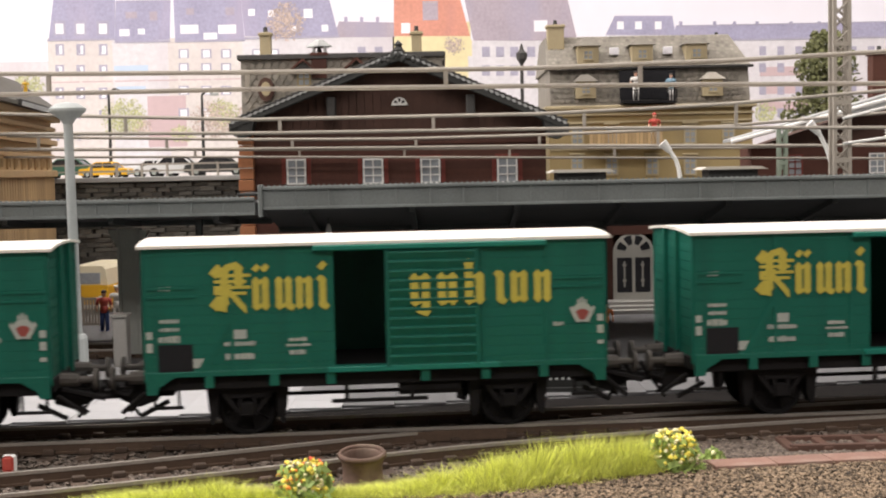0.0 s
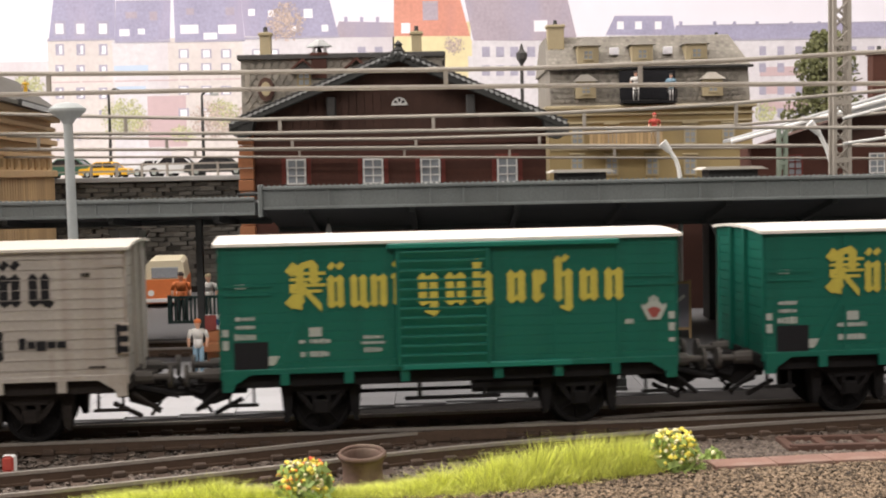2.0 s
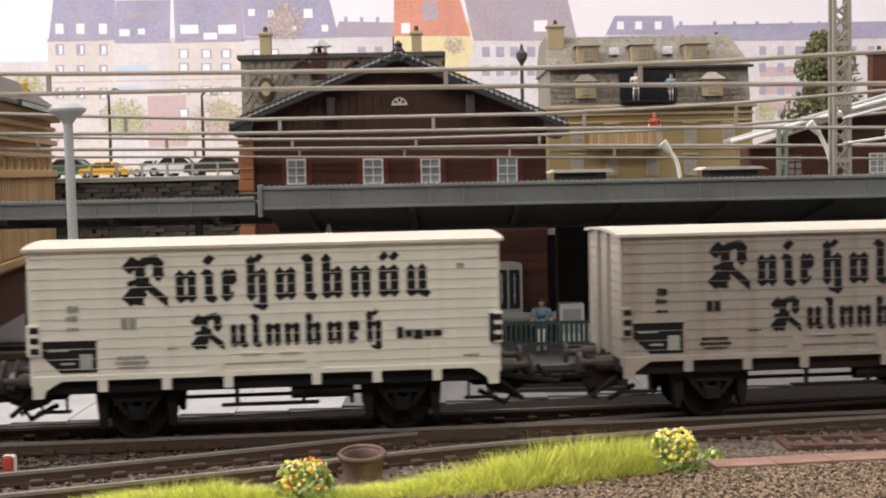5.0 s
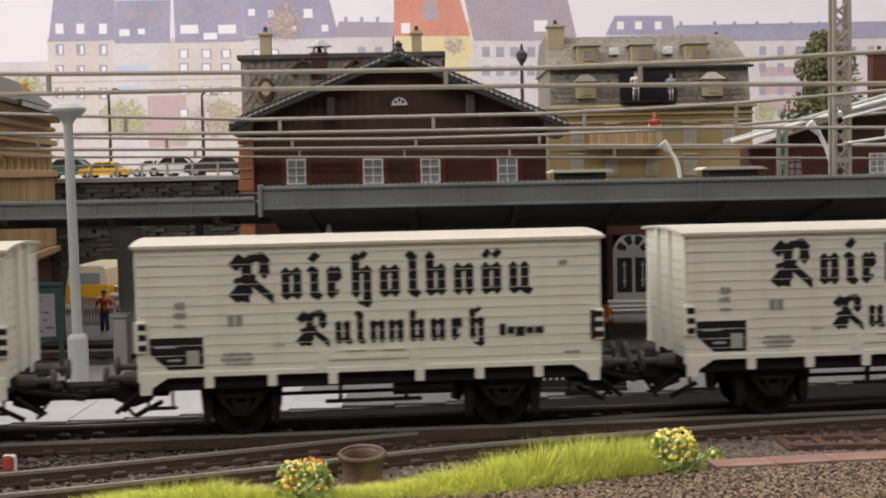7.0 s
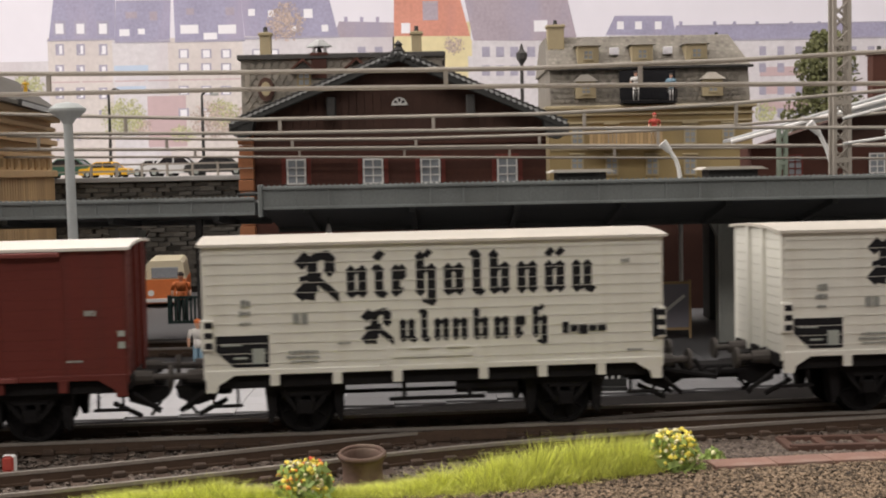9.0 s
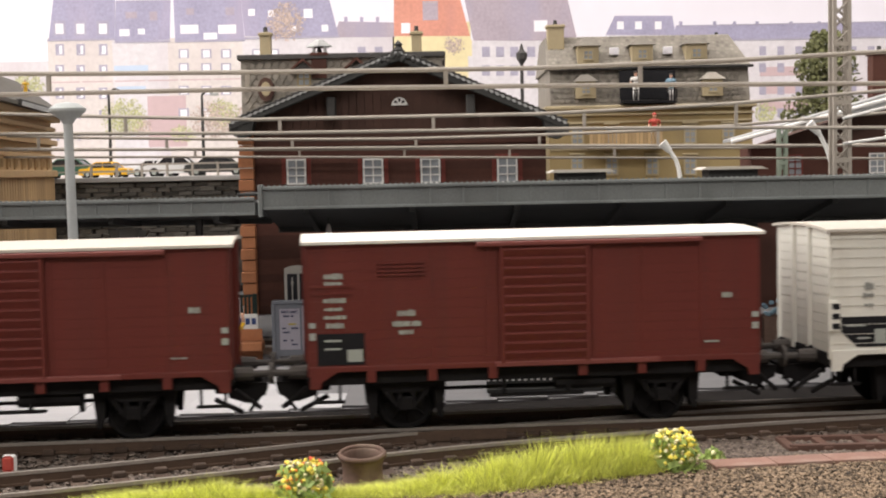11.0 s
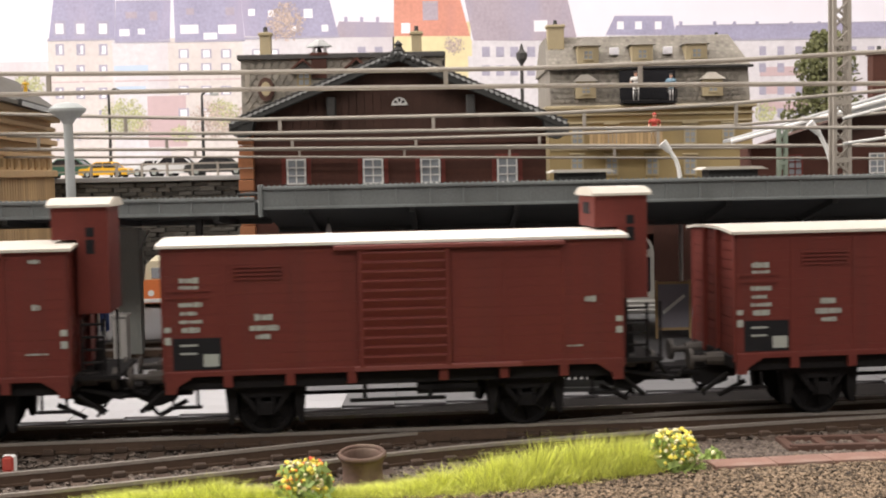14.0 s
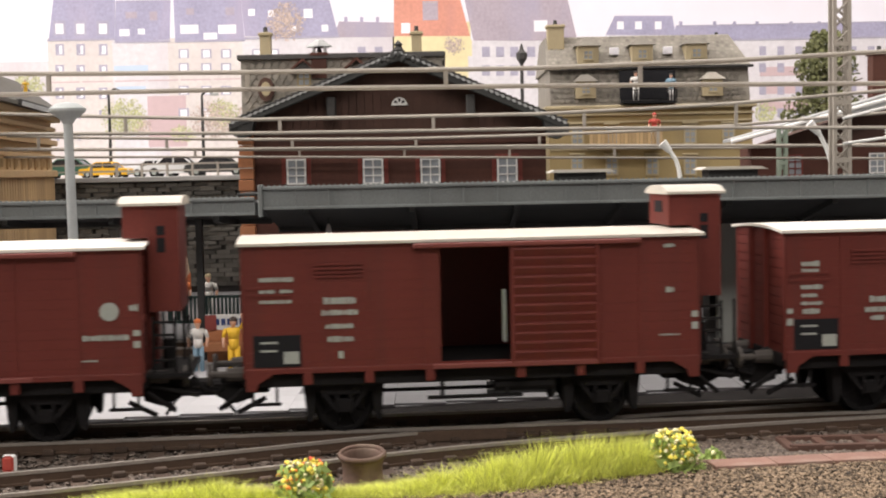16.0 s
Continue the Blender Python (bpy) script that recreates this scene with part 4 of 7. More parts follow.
rect("printed_window", -187.7, -182.3, 115.2, 121.0, PWINL, 1.9)
rect("printed_window", -189.6, -181.5, 96.9, 104.0, PWIN, 1.5)
rect("printed_window", -188.2, -182.8, 97.3, 103.1, PWINL, 1.9)
rect("printed_window", -172.5, -164.5, 143.3, 150.4, PWIN, 1.5)
rect("printed_window", -171.2, -165.8, 143.8, 149.5, PWINL, 1.9)
rect("printed_window", -172.8, -164.8, 132.2, 139.3, PWIN, 1.5)
rect("printed_window", -171.5, -166.1, 132.7, 138.4, PWINL, 1.9)
rect("printed_window", -173.4, -165.3, 114.4, 121.5, PWIN, 1.5)
rect("printed_window", -172.0, -166.6, 114.9, 120.6, PWINL, 1.9)
rect("printed_window", -173.9, -165.8, 96.6, 103.7, PWIN, 1.5)
rect("printed_window", -172.5, -167.2, 97.0, 102.8, PWINL, 1.9)
rect("printed_window", -147.9, -139.9, 142.8, 149.9, PWIN, 1.5)
rect("printed_window", -146.6, -141.2, 143.3, 149.0, PWINL, 1.9)
rect("printed_window", -148.2, -140.2, 131.7, 138.8, PWIN, 1.5)
rect("printed_window", -146.9, -141.5, 132.2, 137.9, PWINL, 1.9)
rect("printed_window", -148.7, -140.7, 113.9, 121.0, PWIN, 1.5)
rect("printed_window", -147.4, -142.0, 114.4, 120.2, PWINL, 1.9)
rect("printed_window", -149.2, -141.2, 96.1, 103.2, PWIN, 1.5)
rect("printed_window", -147.9, -142.5, 96.5, 102.3, PWINL, 1.9)
rect("printed_window", -134.5, -126.5, 142.6, 149.7, PWIN, 1.5)
rect("printed_window", -133.2, -127.8, 143.0, 148.8, PWINL, 1.9)
rect("printed_window", -134.8, -126.8, 131.5, 138.6, PWIN, 1.5)
rect("printed_window", -133.5, -128.1, 131.9, 137.7, PWINL, 1.9)
rect("printed_window", -135.3, -127.3, 113.7, 120.8, PWIN, 1.5)
rect("printed_window", -134.0, -128.6, 114.1, 119.9, PWINL, 1.9)
rect("printed_window", -135.8, -127.7, 95.8, 103.0, PWIN, 1.5)
rect("printed_window", -134.5, -129.1, 96.3, 102.1, PWINL, 1.9)
rect("printed_window", -64.3, -58.1, 142.1, 150.1, PWIN, 1.6)
rect("printed_window", -64.7, -58.4, 127.4, 135.4, PWIN, 1.6)
rect("printed_window", -50.9, -44.7, 141.8, 149.8, PWIN, 1.6)
rect("printed_window", -51.3, -45.0, 127.1, 135.1, PWIN, 1.6)
rect("printed_window", 34.0, 40.2, 140.1, 148.1, PWIN, 1.6)
rect("printed_window", 33.7, 40.0, 125.4, 133.4, PWIN, 1.6)
rect("printed_window", 45.1, 51.4, 139.9, 147.9, PWIN, 1.6)
rect("printed_window", 44.9, 51.1, 125.2, 133.2, PWIN, 1.6)
rect("printed_window", 56.3, 62.6, 139.7, 147.6, PWIN, 1.6)
rect("printed_window", 56.1, 62.3, 125.0, 133.0, PWIN, 1.6)
rect("printed_window", 69.7, 76.0, 139.4, 147.4, PWIN, 1.6)
rect("printed_window", 69.5, 75.7, 124.7, 132.7, PWIN, 1.6)
rect("printed_window", 253.5, 258.8, 137.1, 144.2, PWIN, 1.5)
rect("printed_window", 253.4, 258.7, 123.7, 130.8, PWIN, 1.5)
rect("printed_window", 253.3, 258.6, 105.9, 113.0, PWIN, 1.5)
rect("printed_window", 253.1, 258.5, 88.1, 95.2, PWIN, 1.5)
rect("printed_window", 267.8, 273.1, 136.8, 143.9, PWIN, 1.5)
rect("printed_window", 267.7, 273.1, 123.4, 130.6, PWIN, 1.5)
rect("printed_window", 267.6, 273.0, 105.6, 112.8, PWIN, 1.5)
rect("printed_window", 267.5, 272.9, 87.8, 94.9, PWIN, 1.5)
rect("printed_window", 282.1, 287.4, 136.5, 143.6, PWIN, 1.5)
rect("printed_window", 282.0, 287.4, 123.2, 130.3, PWIN, 1.5)
rect("printed_window", 281.9, 287.3, 105.3, 112.5, PWIN, 1.5)
rect("printed_window", 281.8, 287.2, 87.5, 94.6, PWIN, 1.5)
rect("printed_window", 296.4, 301.7, 136.2, 143.3, PWIN, 1.5)
rect("printed_window", 296.3, 301.7, 122.9, 130.0, PWIN, 1.5)
rect("printed_window", 296.2, 301.6, 105.1, 112.2, PWIN, 1.5)
rect("printed_window", 296.2, 301.6, 87.2, 94.4, PWIN, 1.5)
rect("printed_window", 310.7, 316.0, 135.9, 143.0, PWIN, 1.5)
rect("printed_window", 310.6, 316.0, 122.6, 129.7, PWIN, 1.5)
rect("printed_window", 310.6, 316.0, 104.8, 111.9, PWIN, 1.5)
rect("printed_window", 310.5, 315.9, 86.9, 94.1, PWIN, 1.5)
rect("printed_window", 325.0, 330.4, 135.6, 142.7, PWIN, 1.5)
rect("printed_window", 325.0, 330.3, 122.3, 129.4, PWIN, 1.5)
rect("printed_window", 324.9, 330.3, 104.5, 111.6, PWIN, 1.5)
rect("printed_window", 324.9, 330.3, 86.6, 93.8, PWIN, 1.5)
rect("printed_window", 339.3, 344.7, 135.4, 142.5, PWIN, 1.5)
rect("printed_window", 339.3, 344.6, 122.0, 129.1, PWIN, 1.5)
rect("printed_window", 339.2, 344.6, 104.2, 111.3, PWIN, 1.5)
rect("printed_window", 339.2, 344.6, 86.3, 93.5, PWIN, 1.5)
rect("printed_window", 353.6, 359.0, 135.1, 142.2, PWIN, 1.5)
rect("printed_window", 353.6, 359.0, 121.7, 128.8, PWIN, 1.5)
rect("printed_window", 353.6, 359.0, 103.9, 111.0, PWIN, 1.5)
rect("printed_window", 353.6, 358.9, 86.1, 93.2, PWIN, 1.5)
rect("printed_window", 367.9, 373.3, 134.8, 141.9, PWIN, 1.5)
rect("printed_window", 367.9, 373.3, 121.4, 128.6, PWIN, 1.5)
rect("printed_window", 367.9, 373.3, 103.6, 110.8, PWIN, 1.5)
rect("printed_window", 367.9, 373.3, 85.8, 92.9, PWIN, 1.5)
rect("printed_window", 141.0, 146.4, 159.7, 165.9, PWINL, 1.8)
rect("printed_window", 155.3, 160.7, 159.4, 165.6, PWINL, 1.8)
rect("printed_window", 171.0, 176.3, 159.1, 165.3, PWINL, 1.8)
rect("printed_chimney", 190.2, 192.8, 159.7, 165.0, PROOF, 1.0)
rect("printed_chimney", 217.0, 219.6, 159.1, 164.4, PROOF, 1.0)
rect("printed_chimney", 232.6, 235.3, 158.8, 164.1, PROOF, 1.0)
rect("printed_chimney", 250.5, 253.1, 158.5, 163.8, PROOF, 1.0)
rect("printed_chimney", 277.3, 279.9, 157.9, 163.2, PROOF, 1.0)
rect("printed_chimney", 299.6, 302.3, 157.5, 162.8, PROOF, 1.0)
rect("printed_chimney", 321.9, 324.6, 157.0, 162.3, PROOF, 1.0)
rect("printed_chimney", 342.0, 344.7, 156.6, 161.9, PROOF, 1.0)
rect("printed_chimney", -74.5, -71.8, 167.6, 173.8, PROOF, 1.0)
rect("printed_chimney", -62.0, -59.3, 167.3, 173.5, PROOF, 1.0)
rect("printed_chimney", -49.5, -46.8, 167.1, 173.3, PROOF, 1.0)
for x0, x1, z in ((-309.5, -256, 160.2), (-256.2, -212.6, 157.6), (-208.6, -153.2, 157.2), (-153.4, -78.6, 158.6), (184.5, 385.8, 149.8)):
    rect("printed_eaves", x0, x1, z - 0.9, z + 0.7, PWIN, 1.95)
for x0, x1, z in ((-303, -255, 195.4), (-254.3, -211, 189.6), (187.4, 385.8, 161.4)):
    rect("printed_ridge", x0, x1, z - 0.5, z + 0.5, PWIN, 1.95)
for k in range(14):
    rect("printed_window_shade", -302.4 + 16.9 * (k % 3) - (k // 3) * 0.6, -300.4 + 16.9 * (k % 3) - (k // 3) * 0.6, 149.2 - 17.1 * (k // 3), 155.6 - 17.1 * (k // 3), PWIN, 2.1)
for cx, cz, rx, rz, n, m in ((-121, 171, 15, 15, 260, PTREEB), (-251, 98, 18, 15, 300, PTREE), (-238, 90, 9, 7, 90, PTREEB), (-180, 95, 18, 15, 260, PTREEB), (-172, 99, 12, 12, 170, PTREE),
                              (-152, 92, 12, 14, 150, PTREEB), (-326, 125, 15, 8, 140, PTREE), (-205, 84, 10, 7, 90, PTREE), (258, 92, 9, 8, 80, PTREE), (12, 150, 8, 7, 60, PTREEB)):
    printed_tree(cx, cz, rx, rz, n, m, 2.2)

# ---- goods wagons ----
def strokes(bm, x0, x1, z, h, y, code):
    """Plain painted shapes between x0 and x1, standing for ornamental writing.
    Each sign is one cell: o ring, n arch, u cup, i stem, d stem under a lozenge, a ring under two lozenges, c open ring, t tall stem, T tall ring, f tall arch with a tail, g ring with a tail, b wide crossed emblem, - gap."""
    size = {"i": 0.55, "d": 0.55, "t": 0.6, "c": 0.85, "b": 1.75, "-": 0.13}
    step = (x1 - x0) / sum(size.get(ch, 1.0) for ch in code)
    ya, yb = y - 0.06, y + 0.05

    def stem(x, lo, hi, w):
        prism(bm, [(x - w * .62, lo + w * .4), (x, lo - w * .25), (x + w * .62, lo + w * .4), (x + w * .5, lo + w * .7), (x + w * .5, hi - w * .7), (x + w * .62, hi - w * .4), (x, hi + w * .25), (x - w * .62, hi - w * .4), (x - w * .5, hi - w * .7), (x - w * .5, lo + w * .7)], ya, yb)

    def link(xa, za, xb, zb, w):
        prism(bm, [(xa, za - w * .5), (xb, zb - w * .5), (xb, zb + w * .5), (xa, za + w * .5)], ya - 0.01, yb)

    def lozenge(x, zc, r):
        prism(bm, [(x - r, zc - r * .2), (x - r * .1, zc - r), (x + r, zc + r * .2), (x + r * .1, zc + r)], ya, yb)

    x = x0
    for ch in code:
        wide = step * size.get(ch, 1.0)
        w = step * 0.34
        xl_, xr_ = x + w * 0.75, x + wide - w * 0.85
        xm = (xl_ + xr_) / 2
        top, lo = z + h, z
        if ch in "idt":
            hi = z + h * 1.42 if ch == "t" else top
            stem(xm, lo, hi, w)
            lozenge(xm + w * 0.5, lo + w * 0.15, w * 0.55)
            lozenge(xm - w * 0.45, hi - w * 0.2, w * 0.5)
            if ch == "d":
                lozenge(xm, z + h * 1.36, w * 0.75)
        elif ch == "b":
            hi = z + h * 1.45
            stem(x + wide * 0.34, lo + h * 0.1, hi - h * 0.1, w * 1.2)
            stem(x + wide * 0.74, lo + h * 0.75, hi, w * 1.2)
            link(x + wide * 0.36, z + h * 0.72, x + wide * 0.94, z - h * 0.02, w * 1.2)
            link(x + wide * 0.36, hi - h * 0.12, x + wide * 0.72, hi, w)
            lozenge(x + wide * 0.14, hi - h * 0.2, w * 1.1)
            lozenge(x + wide * 0.14, lo + h * 0.22, w * 1.2)
            link(x + wide * 0.08, lo + h * 0.12, x + wide * 0.4, lo + h * 0.04, w)
            link(x + wide * 0.05, z + h * 0.62, x + wide * 0.55, z + h * 0.78, w * 0.6)
        elif ch != "-":
            left_top = z + h * 1.42 if ch in "Tf" else top
            right_lo = z - h * 0.34 if ch in "fg" else lo
            stem(xl_, lo, left_top, w)
            stem(xr_ - (w * 0.2 if ch == "c" else 0), right_lo if ch != "c" else top - w * 1.6, top, w)
            if ch != "u":
                link(xl_, top - w * 0.9, xr_, top - w * 0.2, w * 0.6)
            if ch in "oaugTc":
                link(xl_, lo + w * 0.1, xr_, lo + w * 0.8, w * 0.6)
            if ch in "fg":
                link(xl_ + w * 0.2, right_lo + w * 0.6, xr_, right_lo + w * 0.1, w * 0.5)
            if ch == "f":
                lozenge(xl_ + w * 0.9, left_top - w * 0.1, w * 0.6)
            if ch == "u":
                lozenge(xr_ + w * 0.5, lo + w * 0.15, w * 0.55)
            if ch == "a":
                lozenge(xl_ + w * 0.1, z + h * 1.33, w * 0.65)
                lozenge(xr_, z + h * 1.33, w * 0.65)
        x += wide


L2, W2 = 45.0, 15.2
Z0, Z1 = 13.2, 38.3


def wheelset(parent, x):
    bm = BM()
    for sy in (-7.6, 7.6):
        m0 = len(bm.verts)
        prof = [(5.7, -1.4), (6.3, -1.2), (6.3, -0.9), (5.6, -0.7), (5.5, 1.3), (4.8, 1.4), (4.6, 0.9), (1.6, 0.9), (1.5, 1.6), (0.3, 1.6)]
        sg = -1 if sy < 0 else 1
        seg = 20
        rings = []
        for r, a in prof:
            rings.append([bm.verts.new((r * math.cos(2 * math.pi * i / seg), sy + a * sg, r * math.sin(2 * math.pi * i / seg))) for i in range(seg)])
        for p, q in zip(rings, rings[1:]):
            for i in range(seg):
                bm.faces.new((p[i], p[(i + 1) % seg], q[(i + 1) % seg], q[i]))
        bm.faces.new(rings[0])
        bm.faces.new(rings[-1])
        for k in range(8):
            a = k * math.pi / 4
            rod(bm, (1.2 * math.cos(a), sy + sg * 1.0, 1.2 * math.sin(a)), (4.9 * math.cos(a), sy + sg * 1.0, 4.9 * math.sin(a)), 0.3, 0.25, 5)
    rod(bm, (0, -9.5, 0), (0, 9.5, 0), 0.7)
    w = part("wheelset", bm, BLACK, parent, "black spoked steel wheelset")
    w.location = (x * MM, 0, 5.5 * MM)
    return w


def underframe(t, frame_mat, gear_mat, brake=False):
    bm = box(BM(), -L2 + 1, L2 - 1, -13.9, 13.9, 10.0, 12.6, 0.2)
    box(bm, -L2 - 0.6, -L2 + 1.0, -14.5, 14.5, 10.6, 13.2, 0.15)
    box(bm, L2 - 1.0, L2 + 0.6, -14.5, 14.5, 10.6, 13.2, 0.15)
    part("underframe", bm, gear_mat, t, "black steel underframe")
    wheels = []
    for sx in (-26.0, 26.0):
        wheels.append(wheelset(t, sx))
        for sy in (-1, 1):
            bm = BM()
            y = sy * 11.6
            for k in (-1, 1):
                prism(bm, [(sx + k * 1.2, 5.0), (sx + k * 2.2, 5.0), (sx + k * 6.8, 10.9), (sx + k * 5.4, 10.9)], y - 0.4, y + 0.4)
                box(bm, sx + k * 1.4 - 0.4, sx + k * 1.4 + 0.4, y - 0.5, y + 0.5, 4.2, 10.9)
            guard = part("axle_guard", bm, gear_mat, t, "black W-shaped axle guard")
            part("axle_box", box(BM(), sx - 1.5, sx + 1.5, y - 1.1, y + 1.1, 4.3, 7.0, 0.25), gear_mat, guard)
            for q in range(4):
                part("spring_leaf", box(BM(), sx - 7.5 + q * 1.4, sx + 7.5 - q * 1.4, y - 0.6, y + 0.6, 9.6 - q * 0.55, 10.1 - q * 0.55), gear_mat, guard)
            bm = BM()
            for k in (-1, 1):
                prism(bm, [(sx + k * 5.9, 4.2), (sx + k * 6.5, 2.6), (sx + k * 7.3, 2.4), (sx + k * 8.1, 10.8), (sx + k * 5.2, 10.8), (sx + k * 5.6, 8.6)], y - sy * 2.2 - 1.6, y - sy * 2.2 + 1.8)
            box(bm, sx - 8.0, sx + 8.0, y - sy * 2.5 - 0.3, y - sy * 2.5 + 0.3, 8.2, 11.0)
            part("brake_block", bm, gear_mat, t, "black brake shoes and hanger")
    for sx in (-1, 1):
        for sy in (-7.8, 7.8):
            bm = BM()
            rod(bm, (sx * (L2 + 0.4), sy, 12.0), (sx * (L2 + 4.2), sy, 12.0), 1.5, 1.3, 10)
            rod(bm, (sx * (L2 + 4.0), sy, 12.0), (sx * (L2 + 7.3), sy, 12.0), 0.7, 0.7, 8)
            rod(bm, (sx * (L2 + 7.2), sy, 12.0), (sx * (L2 + 7.9), sy, 12.0), 2.3, 2.1, 14)
            part("buffer", bm, BUFFER, t, "round dusty steel buffer", smooth=False)
        bm = box(BM(), sx * (L2 - 3) - 5, sx * (L2 - 3) + 5, -1.5, 1.5, 8.2, 9.4)
        box(bm, sx * (L2 + 4.4) - 2.2, sx * (L2 + 4.4) + 2.2, -3.0, 3.0, 7.6, 8.3)
        rod(bm, (sx * (L2 + 6), -3.0, 8.0), (sx * (L2 + 3), -3.0, 3.6), 0.35)
        rod(bm, (sx * (L2 + 1), -3.6, 8.0), (sx * (L2 + 5), -3.6, 4.6), 0.45)
        rod(bm, (sx * (L2 + 1), 2, 10), (sx * (L2 + 4), 2, 5.5), 0.4)
        rod(bm, (sx * (L2 + 1), -5, 10.5), (sx * (L2 + 4.5), -5, 6.5), 0.35)
        box(bm, *sorted((sx * (L2 + 0.4), sx * (L2 + 5.6))), -5.2, -1.0, 8.6, 11.4, 0.3)
        box(bm, *sorted((sx * (L2 + 0.4), sx * (L2 + 3.6))), 1.0, 6.0, 7.4, 11.8, 0.3)
        box(bm, *sorted((sx * (L2 - 4), sx * (L2 + 6.6))), -2.2, 2.2, 7.2, 9.4, 0.3)
        prism(bm, [(sx * (L2 - 1.0), 10.2), (sx * (L2 + 7.0), 9.8), (sx * (L2 + 6.4), 7.4), (sx * (L2 + 2.6), 5.8), (sx * (L2 - 1.0), 7.0)], -6.0, 6.0)
        rod(bm, (sx * (L2 + 0.6), -11.5, 9.5), (sx * (L2 + 5.5), -9.5, 5.4), 0.5)
        rod(bm, (sx * (L2 + 0.6), -6.5, 13.4), (sx * (L2 + 3.4), -6.5, 12.4), 0.6)
        rod(bm, (sx * (L2 + 2.0), -9.5, 4.6), (sx * (L2 - 3.5), -9.5, 7.4), 0.5)
        part("coupler", bm, gear_mat, t, "black loop coupler and hoses")
    for sy in (-1, 1):
        bm = box(BM(), -9.5, 9.5, sy * 13.2 - 0.9, sy * 13.2 + 0.9, 6.6, 7.1)
        for k in (-6.5, 6.5):
            box(bm, k - 0.4, k + 0.4, sy * 12.7 - 0.3, sy * 12.7 + 0.3, 7.0, 11.0)
        part("footboard", bm, gear_mat, t, "narrow step board on hangers")
        for sx in (-1, 1):
            bm = box(BM(), sx * 41.5 - 3.2, sx * 41.5 + 3.2, sy * 13.4 - 0.7, sy * 13.4 + 0.7, 6.4, 6.9)
            box(bm, sx * 41.5 - 2.6, sx * 41.5 - 2.1, sy * 13.0 - 0.2, sy * 13.0 + 0.2, 6.8, 11.0)
            box(bm, sx * 41.5 + 2.1, sx * 41.5 + 2.6, sy * 13.0 - 0.2, sy * 13.0 + 0.2, 6.8, 11.0)
            part("corner_step", bm, gear_mat, t, "black corner step")
    bm = BM()
    rod(bm, (-20, -3, 7), (20, -3, 7), 0.4)
    rod(bm, (4, -11.5, 9.0), (16, -11.5, 9.0), 1.6, 1.6, 10)
    rod(bm, (-20, 2, 8.2), (20, 2, 8.2), 0.5)
    box(bm, 15.6, 16.4, -12, -10, 6.2, 11)
    part("brake_rod", bm, gear_mat, t, "brake rodding and air cylinder")
    return wheels


def roof(t, material):
    bm = BM()
    n = 14
    top, bot = [], []
    R = 16.3
    pr = []
    for i in range(n + 1):
        u = -1 + 2 * i / n
        pr.append((u * R, 38.4 + 0.8 * (1 - abs(u) ** 2.2)))
    pts = pr + [(u, z - 0.55) for u, z in pr[::-1]]
    prism(bm, pts, -46.2, 46.2, "x")
    return part("roof", bm, material, t, "pale arched sheet roof")


def end_posts(wall, sx, material):
    """Upright posts and top board of the end wall."""
    for y in (-4.6, 4.6):
        part("end_post", box(BM(), *sorted((sx * L2, sx * (L2 + 1.1))), y - 0.7, y + 0.7, 12.0, 38.8, 0.15), material, wall)
    for y in (-W2 + 0.4, W2 - 0.4):
        part("corner_post", box(BM(), *sorted((sx * L2, sx * (L2 + 0.45))), y - 0.5, y + 0.5, 12.0, 38.0, 0.1), material, wall)
    bm = BM()
    prism(bm, [(-W2, 38.2), (W2, 38.2), (W2 - 4, 38.5), (4, 38.8), (-4, 38.8), (-W2 + 4, 38.5)], *sorted((sx * (L2 - 0.4), sx * L2)), "x")
    part("top_board", bm, material, wall)


